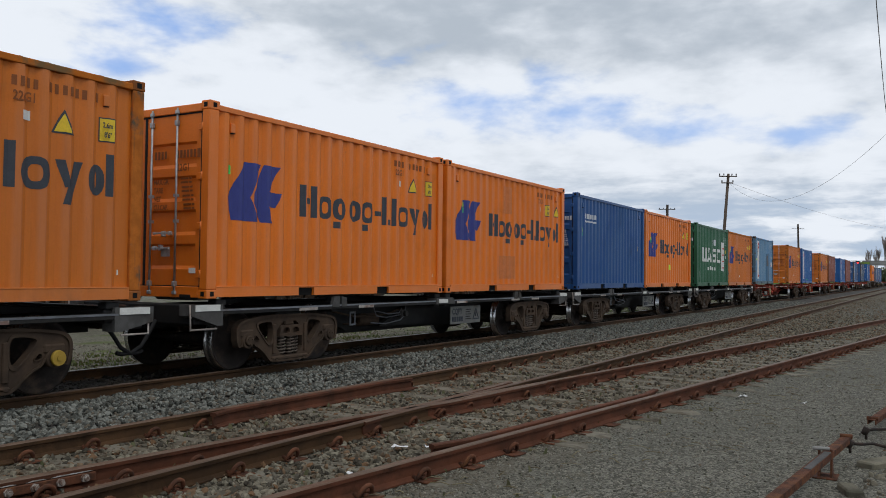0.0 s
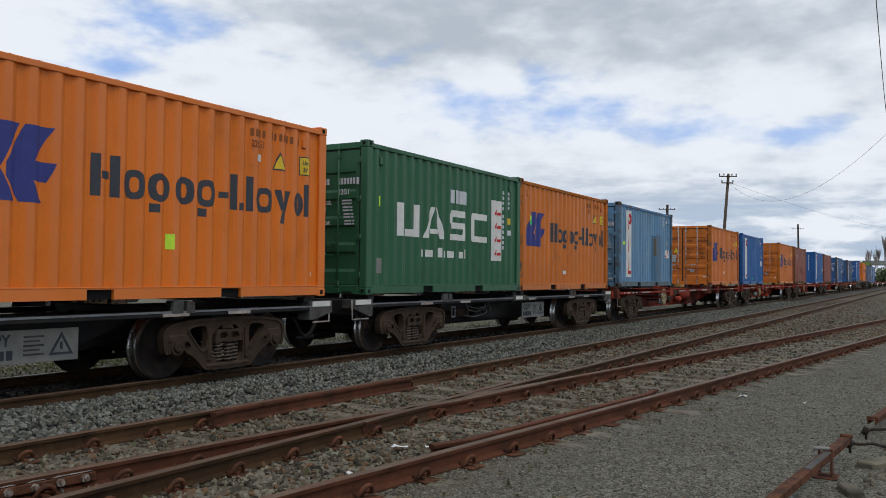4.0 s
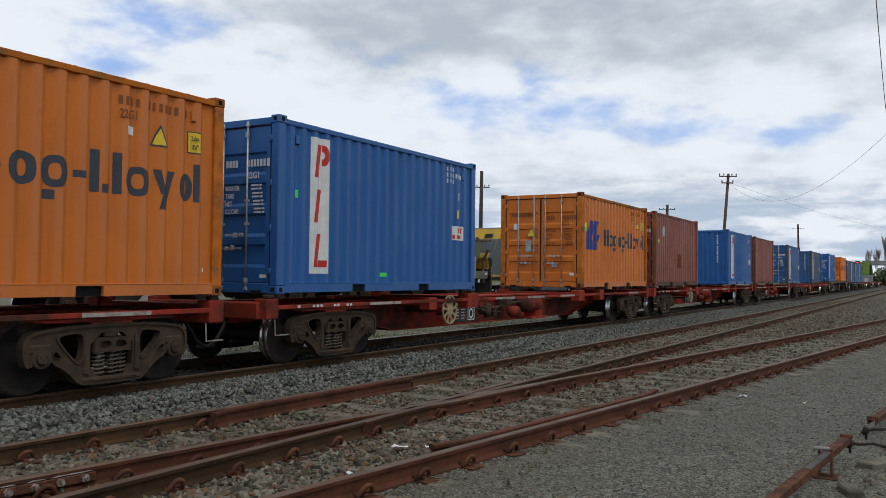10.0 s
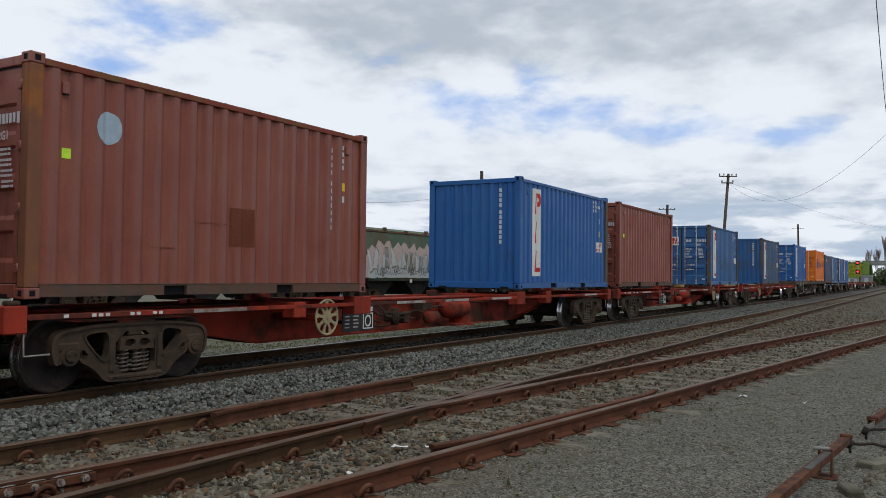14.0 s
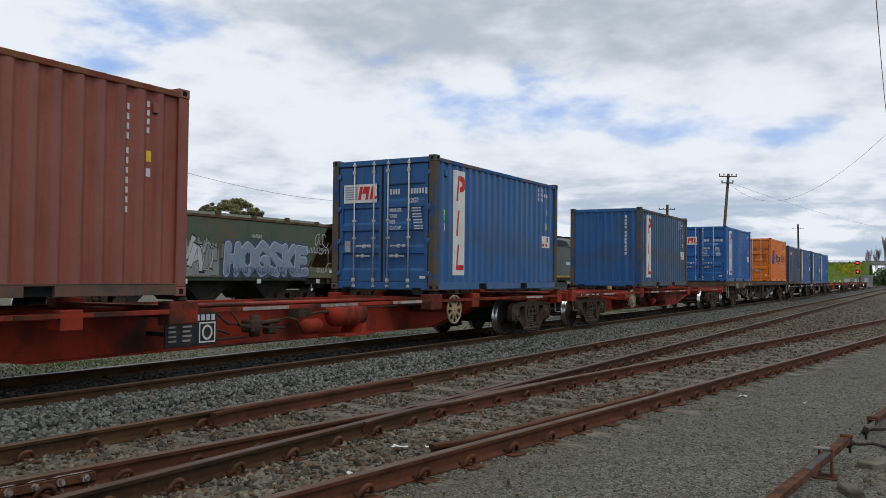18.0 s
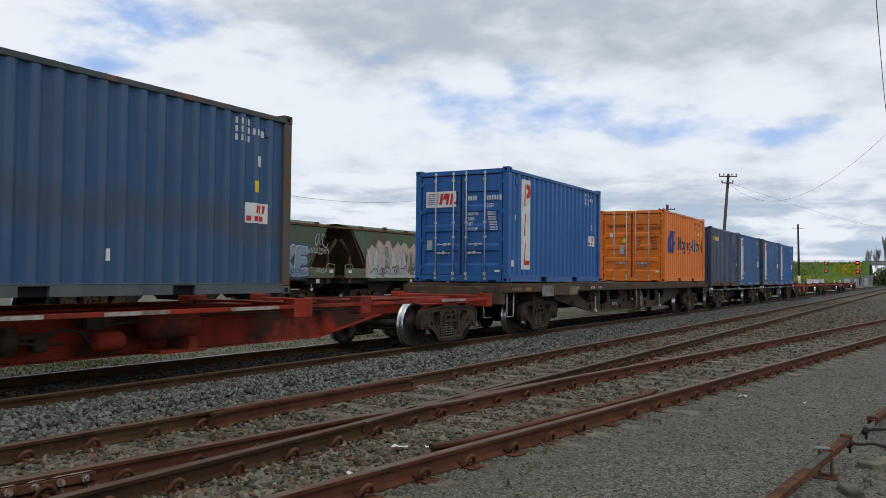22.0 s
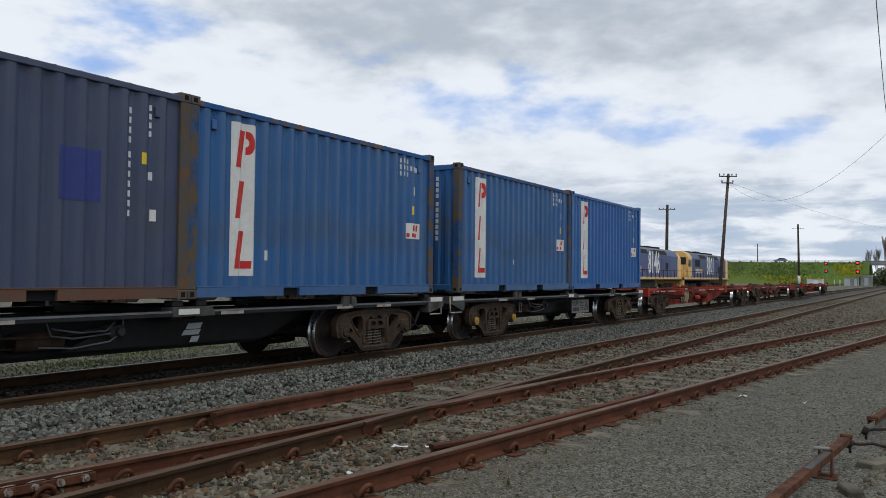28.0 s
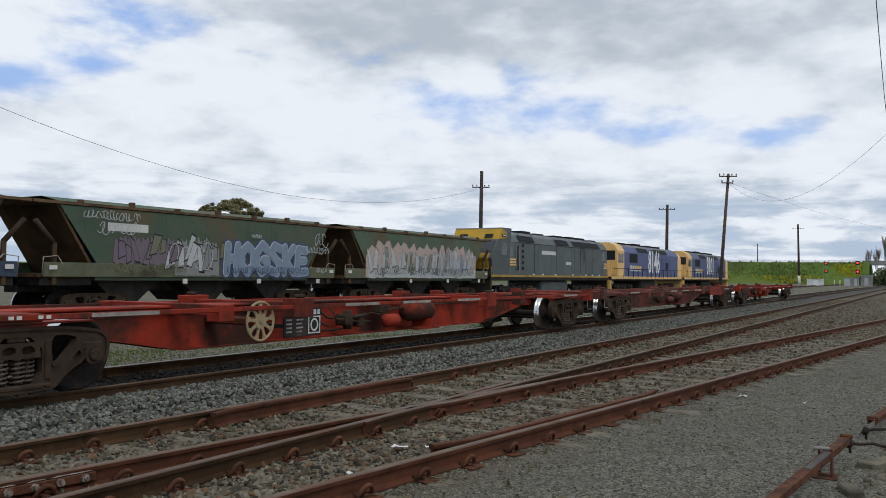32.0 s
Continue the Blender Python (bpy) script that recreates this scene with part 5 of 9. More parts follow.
container(O_LABEL + " and galvanised door rods", "orange", -32.66, SEAT["red"], st_orange, extra=tags(("white_label", 2.66, 0.50, 0.13, 0.11, M_WHITE), *lime_tag(0.60, 1.52)))
container(P_LABEL + " and galvanised door rods", "blue", -25.53, SEAT["red"], st_panel, extra=tags(("green_label", 2.66, 0.26, 0.16, 0.07, M_GREEN_LABEL), ("green_label", 0.42, 1.42, 0.07, 0.12, M_GREEN_LABEL)))
container(O_LABEL + " and steel door rods", "orange", -13.33, SEAT["red"], st_orange, extra=tags(("white_label", 3.42, 0.60, 0.13, 0.11, M_WHITE), *lime_tag(0.25, 1.55)))
container("red-brown steel shipping container with a pale round patch", "brown", -6.24, SEAT["red"], st_brown, posts=(0,),
          extra=lambda c: (tags(("repaint_patch", 2.95, 0.65, 0.45, 0.52, BROWN_PATCH), ("scuff", 2.30, 0.93, 0.62, 0.016, M_SCUFF), ("scuff", 1.62, 0.59, 0.36, 0.014, M_SCUFF))(c), stuck("round_patch", 0, lambda bm: on_side(bm, [(1.00 + 0.17 * math.cos(k * math.pi / 8), 1.93 + 0.19 * math.sin(k * math.pi / 8)) for k in range(16)], 0.004), plain("pale_blue_patch", (0.36, 0.45, 0.52), 0.6), c, "pale round patch")))
container(P_LABEL + ", blank end leading", "blue", 5.87, SEAT["red"], st_panel, "back", posts=(1,))
container("red-brown steel shipping container with white door lettering", "brown", 13.03, SEAT["red"], st_brown, rods="galv")
container("scuffed " + P_LABEL + " and pale rods", "blue_worn", 25.19, SEAT["red"], st_panel, rods="white", extra=tags(*lime_tag(0.34, 1.35), ("white_label", 0.36, 1.16, 0.08, 0.14, M_WHITE)))
container("sooty " + P_LABEL + ", blank end leading", "blue_worn", 38.32, SEAT["red"], st_panel, "back", side="blue_sooty", posts=(1,), extra=tags(("white_label", 2.9, 0.42, 0.07, 0.14, M_WHITE)))
container("clean " + P_LABEL + " and white rods", "blue", 51.71, SEAT["flat"], st_panel, rods="white", extra=tags(("lime_label", 0.36, 1.42, 0.10, 0.12, M_LIME), ("white_label", 0.12 + 0.1, 0.36, 0.08, 0.14, M_WHITE)))
container(O_LABEL + ", clean, on the flat wagon", "orange_bright", 64.55, SEAT["flat"], st_orange, rods="level", extra=tags(*lime_tag(0.62, 1.58)))
container("slate blue steel shipping container with small yellow lettering", "slate", 71.92, SEAT["dark"], st_slate, "back", posts=(1,))
container(P_LABEL + ", beside the slate one", "blue_worn", 77.95, SEAT["dark"], st_panel, "back", extra=tags(("white_label", 1.42, 0.52, 0.10, 0.14, M_WHITE)))
container(P_LABEL + " and weathered posts", "blue_worn", 84.98, SEAT["dark"], st_panel, "back", extra=tags(("white_label", 2.55, 0.60, 0.10, 0.10, M_WHITE)))
container(P_LABEL + ", last loaded", "blue", 91.10, SEAT["dark"], st_panel, "back")

# ---- wagons: x 0 is the leading end, y 0 the middle of the track, z 0 the top of the rail; the yard side is -y ----
TRACK_Y = 9.265
WHEEL_R = 0.42
GAUGE_HALF = 0.80
WAGONS, WHEELSETS, OTHERS = [], [], []


def m_wheelset(bm):
    tube(bm, (0, -1.08, 0), (0, 1.08, 0), 0.075, 12)
    for s in (-1, 1):
        g = s * GAUGE_HALF
        o = lambda q: g + s * q
        prof = [(0.075, o(0.085)), (0.14, o(0.080)), (0.16, o(0.04)), (0.335, o(0.012)), (0.36, o(0.075)), (0.40, o(0.082)), (0.414, o(0.072)), (0.42, o(0.0)),
                (0.432, o(-0.032)), (0.447, o(-0.045)), (0.445, o(-0.062)), (0.36, o(-0.066)), (0.335, o(-0.02)), (0.16, o(-0.045)), (0.14, o(-0.08)), (0.075, o(-0.085))]
        t = bmesh.new()
        lathe(t, prof, 32, "y", lambda i: 1 if i in (6, 7, 8) else 0)
        merge(bm, t)


def ring_prism(bm, outer, inner, y0, y1):
    """A plate with a hole: outer and inner outlines with the same count of corners."""
    n = len(outer)
    o0, o1 = ([bm.verts.new((x, y, z)) for x, z in outer] for y in (y0, y1))
    i0, i1 = ([bm.verts.new((x, y, z)) for x, z in inner] for y in (y0, y1))
    for k in range(n):
        j = (k + 1) % n
        bm.faces.new((o0[k], o0[j], i0[j], i0[k]))
        bm.faces.new((o1[k], i1[k], i1[j], o1[j]))
        bm.faces.new((o0[k], o1[k], o1[j], o0[j]))
        bm.faces.new((i0[k], i0[j], i1[j], i1[k]))


FRAME_OUT = [(0.0, 0.760), (0.50, 0.760), (0.84, 0.725), (1.03, 0.695), (1.115, 0.61), (1.115, 0.45), (1.075, 0.33), (1.03, 0.33), (1.00, 0.44), (0.81, 0.44), (0.76, 0.34), (0.68, 0.31), (0.55, 0.22), (0.45, 0.105), (0.34, 0.080), (0.0, 0.080)]
FRAME_WINDOW = [(0.385, 0.655), (0.50, 0.665), (0.66, 0.645), (0.70, 0.605), (0.56, 0.44), (0.46, 0.345), (0.385, 0.40)]
FRAME_SLOT = [(0.735, 0.50), (0.760, 0.415), (0.640, 0.400)]
SPRING_GAP = [(-0.285, 0.150), (-0.285, 0.655), (0.285, 0.655), (0.285, 0.150)]


def m_bogie(bm):
    """Cast three-piece bogie: two pierced side frames with raised rims, a bolster and brake beams."""
    out = [(x, z) for x, z in FRAME_OUT] + [(-x, z) for x, z in FRAME_OUT[::-1] if x]
    out = rounded(out, 2)
    holes = [rounded(SPRING_GAP, 1)]
    for k in (1, -1):
        holes += [rounded([(k * x, z) for x, z in h], 2) for h in (FRAME_WINDOW, FRAME_SLOT)]
    for s in (-1, 1):
        pierced(bm, out, holes, s * 1.035, s * 1.125)
        # raised rims round the frame and its windows
        inner = [(x * 0.965, 0.42 + (z - 0.42) * 0.90) for x, z in out]
        ring_prism(bm, out, inner, s * 1.120, s * 1.145)
        for h in holes[1:]:
            cx, cz = sum(x for x, _ in h) / len(h), sum(z for _, z in h) / len(h)
            ring_prism(bm, [(cx + (x - cx) * 1.22, cz + (z - cz) * 1.22) for x, z in h], h, s * 1.120, s * 1.140)
        for k in (-1, 1):
            # bearing adapter, end cap with its three bolts, wear pad, brake hanger lug
            soft_box(bm, k * 0.90 - 0.13, k * 0.90 + 0.13, s * 1.075 - 0.07, s * 1.075 + 0.07, 0.47, 0.57, 0.02)
            tube(bm, (k * 0.90, s * 0.95, 0.42), (k * 0.90, s * 1.165, 0.42), 0.108, 16)
            tube(bm, (k * 0.90, s * 1.165, 0.42), (k * 0.90, s * 1.195, 0.42), 0.078, 12, 0.06)
            for q in range(3):
                a = q * 2.1 + 0.5
                tube(bm, (k * 0.90 + 0.045 * math.cos(a), s * 1.19, 0.42 + 0.045 * math.sin(a)), (k * 0.90 + 0.045 * math.cos(a), s * 1.208, 0.42 + 0.045 * math.sin(a)), 0.014, 6)
            soft_box(bm, k * 0.345 - 0.035, k * 0.345 + 0.035, s * 1.135 - 0.015, s * 1.135 + 0.02, 0.20, 0.62, 0.01)
            tube(bm, (k * 0.30, s * 1.10, 0.115), (k * 0.30, s * 1.155, 0.115), 0.025, 8)
        # spring plank, bolster end with two pockets, friction wedges
        soft_box(bm, -0.40, 0.40, s * 1.05 - 0.105, s * 1.05 + 0.105, 0.100, 0.165, 0.02)
        pierced(bm, [(-0.25, 0.44), (0.25, 0.44), (0.23, 0.60), (-0.23, 0.60)], [rounded([(-0.19, 0.48), (-0.03, 0.48), (-0.03, 0.565), (-0.17, 0.565)], 1), rounded([(0.03, 0.48), (0.19, 0.48), (0.17, 0.565), (0.03, 0.565)], 1)], s * 1.10, s * 1.155)
        box(bm, -0.24, 0.24, min(s * 0.90, s * 1.09), max(s * 0.90, s * 1.09), 0.44, 0.60)
        soft_box(bm, -0.10, 0.10, s * 1.06, s * 1.12, 0.60, 0.70, 0.015)
    soft_box(bm, -0.20, 0.20, -1.0, 1.0, 0.44, 0.66, 0.03)
    for k in (-1, 1):
        tube(bm, (k * 0.48, -0.80, 0.30), (k * 0.48, 0.80, 0.30), 0.04, 8)
        tube(bm, (k * 0.30, -0.18, 0.26), (k * 0.60, -0.18, 0.40), 0.025, 6)
        for s in (-1, 1):
            soft_box(bm, k * 0.48 - 0.04, k * 0.48 + 0.04, s * 0.70, s * 0.86, 0.22, 0.46, 0.01)
    tube(bm, (-0.48, -0.18, 0.27), (0.48, -0.18, 0.27), 0.022, 6)


def m_spring(bm):
    """One coil spring, wound as one piece, with a smaller core."""
    pts = [(0.070 * math.cos(a), 0.070 * math.sin(a), 0.17 + 0.265 * k / 38) for k, a in ((k, k * 0.95) for k in range(39))]
    path_tube(bm, pts, 0.015, 5)
    tube(bm, (0, 0, 0.165), (0, 0, 0.44), 0.036, 8)


def bogie(wagon, x, caps=False):
    b = part("bogie", shared(("bogie", 0), m_bogie, M_BOGIE), None, wagon, "dusty cast steel bogie", pose(x, 0, 0))
    for s in (-1, 1):
        for q, y in ((-0.155, 1.075), (0.03, 1.075), (0.165, 1.04)):
            part("coil_spring", shared(("coil_spring", 0), m_spring, M_SPRING), None, b, "", pose(q, s * y, 0))
    for k in (-1, 1) if caps else ():
        part("axle_cap", shared(("axle_cap", 0), lambda bm: (tube(bm, (0, -1.19, 0.42), (0, -1.222, 0.42), 0.088, 16, 0.080), tube(bm, (0, -1.222, 0.42), (0, -1.235, 0.42), 0.030, 10)), M_CAP), None, b, "yellow axle end cap", pose(k * 0.90, 0, 0))
    for k in (-1, 1):
        ws = part("wheelset", shared(("wheelset", 0), m_wheelset, [M_WHEEL, M_TREAD]), None, b, "steel wheels with bright treads")
        WHEELSETS.append((ws, k * 0.90))
    return b


def m_coupler(bm):
    soft_box(bm, -0.50, 0.55, -0.10, 0.10, 0.68, 0.86, 0.03)
    soft_box(bm, -0.56, -0.28, -0.16, 0.14, 0.62, 0.92, 0.05)


def hose(bm, x, d):
    pts = [(x + d * 0.10, -0.45, 0.72), (x - d * 0.02, -0.47, 0.56), (x - d * 0.14, -0.47, 0.40), (x - d * 0.28, -0.46, 0.32), (x - d * 0.42, -0.45, 0.31), (x - d * 0.50, -0.44, 0.33)]
    path_tube(bm, pts, 0.027, 7)


def couplers(w, length, mat):
    part("coupler", shared(("coupler", mat.name), m_coupler, M_BOGIE), None, w, "", pose(0, 0, 0))
    part("coupler", shared(("coupler", mat.name), m_coupler, M_BOGIE), None, w, "", pose(length, 0, 0, 0, 0, 180))
    for x, d in ((0.0, 1), (length, -1)):
        bm = bmesh.new()
        hose(bm, x, d)
        part("brake_hose", bm, M_SEAL, w)


def m_handwheel(bm, r=0.27, n=9):
    k = 28
    for i in range(k):
        a, b = 2 * math.pi * i / k, 2 * math.pi * (i + 1) / k
        tube(bm, (r * math.cos(a), 0, r * math.sin(a)), (r * math.cos(b), 0, r * math.sin(b)), 0.020, 6, caps=False)
    for i in range(n):
        a = 2 * math.pi * (i + 0.3) / n
        if n > 5:
            # broad tapering spokes that widen into the rim
            d, q = Vector((math.cos(a), 0, math.sin(a))), Vector((-math.sin(a), 0, math.cos(a)))
            for y in (-0.008, 0.008):
                bm.faces.new([bm.verts.new(d * u + q * v + Vector((0, y, 0))) for u, v in ((0.06, -0.03), (r * 0.7, -0.020), (r, -0.055), (r, 0.055), (r * 0.7, 0.020), (0.06, 0.03))])
        else:
            tube(bm, (0, -0.01, 0), (r * math.cos(a), 0, r * math.sin(a)), 0.016, 6)
    tube(bm, (0, -0.03, 0), (0, 0.10, 0), 0.030, 10)
    lathe(bm, [(0.11, -0.014), (0.11, 0.014), (0.03, 0.014)], 16, "y")


def m_air_tank(bm):
    lathe(bm, [(0.02, -0.46), (0.13, -0.44), (0.19, -0.38), (0.20, -0.34), (0.20, 0.34), (0.19, 0.38), (0.13, 0.44), (0.02, 0.46)], 18, "x")


def m_small_tank(bm):
    lathe(bm, [(0.02, -0.22), (0.10, -0.20), (0.125, -0.16), (0.125, 0.16), (0.10, 0.20), (0.02, 0.22)], 14, "x")


def spine(bm, length, w, top, low, z_end, x_a):
    """Fish-bellied centre beam: shallow over the bogies, deep between them."""
    out = [(0.15, top), (0.15, z_end), (x_a, z_end), (x_a + 1.9, low), (length - x_a - 1.9, low), (length - x_a, z_end), (length - 0.15, z_end), (length - 0.15, top)]
    prism(bm, out, -w, w)


def red_wagon(x16, label, paint, group="red skeletal wagons", hand=True, wheel_x=5.37):
    """Three-slot skeletal wagon, 18.85 m over its end beams."""
    L = 18.85
    w = thing("container_wagon", label, "railway wagon", group)
    bm = bmesh.new()
    spine(bm, L, 0.17, 0.86, 0.28, 0.60, 2.9)
    part("centre_beam", bm, paint, w)
    bm = bmesh.new()
    soft_box(bm, 0.12, L - 0.12, -0.27, 0.27, 0.86, 0.895, 0.008)
    out = [(2.9, 0.585), (4.8, 0.265), (L - 4.8, 0.265), (L - 2.9, 0.585), (L - 2.9, 0.60), (L - 4.8, 0.285), (4.8, 0.285), (2.9, 0.60)]
    prism(bm, out, -0.27, 0.27)
    part("beam_flange", bm, paint, w)
    # outriggers that carry the boxes
    for x, hw in ((0.20, 0.13), (4.68, 0.14), (6.27, 0.23), (12.50, 0.21), (14.1, 0.15), (18.62, 0.13)):
        bm = bmesh.new()
        for s in (-1, 1):
            soft_box(bm, x - hw, x + hw, min(s * 1.215, s * 0.98), max(s * 1.215, s * 0.98), 0.70, 0.99 if hw != 0.14 else 0.93, 0.012)
        soft_box(bm, x - 0.10, x + 0.10, -0.98, 0.98, 0.78, 0.93, 0.01)
        part("outrigger", bm, paint, w)
        if hw in (0.14, 0.15):
            continue
        for s in (-1, 1):
            bm = bmesh.new()
            soft_box(bm, x - 0.07, x + 0.07, s * 1.13 - 0.06, s * 1.13 + 0.06, 0.99, 1.043, 0.015)
            part("twist_lock", bm, M_BOGIE, w)
    # thin side rails, with pale lengths
    for s in (-1, 1):
        bm = bmesh.new()
        for a, b in ((0.33, 6.04), (6.50, 12.29), (12.71, 18.49)):
            soft_box(bm, a, b, s * 1.19 - 0.018, s * 1.19 + 0.018, 0.835, 0.895, 0.006)
        part("side_rail", bm, paint, w)
        for a in (2.6, 4.0, 7.3, 9.0, 11.0, 14.0, 16.6):
            bm = bmesh.new()
            box(bm, a, a + 0.95, s * 1.213 - 0.003, s * 1.213 + 0.003, 0.842, 0.888)
            part("reflector_strip", bm, M_STRIP if a not in (4.0, 14.0) else paint, w)
    # end beams, bogie bolsters and brackets
    for x in (0.0, L - 0.32):
        bm = bmesh.new()
        soft_box(bm, x, x + 0.32, -1.10, 1.10, 0.70, 0.94, 0.015)
        part("end_beam", bm, paint, w)
    for x in (1.78, L - 1.78):
        bm = bmesh.new()
        soft_box(bm, x - 0.28, x + 0.28, -1.14, 1.14, 0.74, 0.90, 0.015)
        soft_box(bm, x - 0.9, x + 0.9, -1.16, -0.88, 0.79, 0.81, 0.005)
        tube(bm, (x, 0, 0.62), (x, 0, 0.76), 0.2, 14)
        part("bolster", bm, paint, w)
        bogie(w, x)
    # shunter's step
    for x in (0.34, L - 0.34):
        bm = bmesh.new()
        path_tube(bm, [(x, -1.12, 0.88), (x, -1.14, 0.46), (x + 0.3, -1.14, 0.46)], 0.012, 6)
        part("step_iron", bm, M_STRIP, w)
    part("air_tank", shared(("air_tank", paint.name), m_air_tank, paint), None, w, "", pose(10.55, -0.55, 0.66))
    bm = bmesh.new()
    prism(bm, [(10.72, 0.50), (10.80, 0.50), (10.84, 0.34), (11.0, 0.34), (11.0, 0.30), (10.2, 0.30), (10.2, 0.34), (10.66, 0.34)], -0.78, -0.34)
    part("tank_bracket", bm, paint, w)
    part("small_tank", shared(("small_tank", paint.name), m_small_tank, paint), None, w, "", pose(9.55, -0.58, 0.50))
    bm = bmesh.new()
    path_tube(bm, [(6.6, -0.40, 0.80), (7.2, -0.42, 0.66), (7.5, -0.5, 0.55), (7.8, -0.5, 0.47)], 0.016, 6)
    path_tube(bm, [(9.4, -0.5, 0.7), (11.0, -0.42, 0.76), (14.8, -0.36, 0.74)], 0.014, 6)
    soft_box(bm, 8.20, 8.42, -0.56, -0.30, 0.46, 0.66, 0.03)
    tube(bm, (8.31, -0.50, 0.40), (8.31, -0.50, 0.72), 0.08, 12)
    tube(bm, (8.42, -0.50, 0.60), (8.85, -0.50, 0.62), 0.035, 8)
    path_tube(bm, [(7.95, -0.30, 0.84), (7.93, -0.48, 0.70), (7.98, -0.52, 0.58), (8.2, -0.52, 0.54)], 0.016, 6)
    path_tube(bm, [(8.75, -0.50, 0.62), (9.0, -0.54, 0.66), (9.2, -0.56, 0.62), (9.32, -0.56, 0.50), (9.36, -0.57, 0.38)], 0.016, 6)
    path_tube(bm, [(9.5, -0.52, 0.68), (9.9, -0.50, 0.72), (10.2, -0.50, 0.70)], 0.022, 6)
    prism(bm, [(9.3, 0.84), (9.75, 0.84), (9.5, 0.64), (9.3, 0.66)], -0.52, -0.30)
    path_tube(bm, [(7.7, -0.3, 0.78), (7.8, -0.45, 0.62), (8.1, -0.5, 0.58), (8.6, -0.5, 0.52), (9.0, -0.5, 0.5)], 0.022, 6)
    soft_box(bm, 8.62, 8.80, -0.52, -0.36, 0.42, 0.62, 0.02)
    tube(bm, (6.9, -0.45, 0.40), (8.2, -0.45, 0.40), 0.02, 6)
    part("brake_gear", bm, M_BOGIE, w)
    if hand:
        part("handwheel", shared(("handwheel", "cream"), m_handwheel, M_CREAM), None, w, "cream handwheel", pose(wheel_x, -1.17, 0.68))
        bm = bmesh.new()
        soft_box(bm, wheel_x - 0.10, wheel_x + 0.10, -1.10, -0.17, 0.62, 0.73, 0.02)
        part("handbrake_bracket", bm, paint, w)
        bm = bmesh.new()
        soft_box(bm, 6.44, 7.36, -0.675, -0.655, 0.36, 0.80, 0.004)
        for x in (6.6, 7.2):
            soft_box(bm, x - 0.03, x + 0.03, -0.655, -0.16, 0.50, 0.56, 0.006)
        part("data_board", bm, M_BOARD, w, "dusty black data board with pale bars")
        for k in range(9):
            if k == 4:
                continue
            bm = bmesh.new()
            box(bm, 6.50 + k * 0.094, 6.565 + k * 0.094, -0.680, -0.676, 0.70, 0.78)
            part("number_bar", bm, M_PALE, w)
        for k in range(4):
            for a, b in ((6.50, 6.63), (6.74, 6.90 - 0.03 * (k % 2))):
                bm = bmesh.new()
                box(bm, a, b, -0.680, -0.676, 0.615 - k * 0.062, 0.640 - k * 0.062)
                part("table_line", bm, M_STRIP, w)
        bm = bmesh.new()
        for a, b, c, d in ((7.03, 7.33, 0.395, 0.415), (7.03, 7.33, 0.655, 0.675), (7.03, 7.05, 0.415, 0.655), (7.31, 7.33, 0.415, 0.655)):
            box(bm, a, b, -0.681, -0.676, c, d)
        circle = [(7.18 + 0.095 * math.cos(q), 0.535 + 0.105 * math.sin(q)) for q in [k * math.pi / 10 for k in range(20)]]
        ring_prism(bm, circle, [(7.18 + (x - 7.18) * 0.72, 0.535 + (z - 0.535) * 0.72) for x, z in circle], -0.681, -0.676)
        part("emblem_frame", bm, M_REFLECT, w)
        # stencilled bars on the leading side rail
        for k, a in enumerate((0.75, 1.10, 1.19, 1.28, 1.62, 1.71, 1.95, 2.04)):
            bm = bmesh.new()
            box(bm, a, a + 0.055, -1.217, -1.209, 0.848, 0.884)
            part("stencil_bar", bm, M_REFLECT, w)
    if not hand and paint == M_WAGON_DULL:
        for s in (-1, 1):
            bm = bmesh.new()
            soft_box(bm, 13.5, 16.2, s * 1.225 - 0.008, s * 1.225 + 0.008, 0.62, 0.98, 0.004)
            part("number_board", bm, M_WAGON_RED, w, "red number board")
    couplers(w, L, paint)
    WAGONS.append((w, x16))
    return w


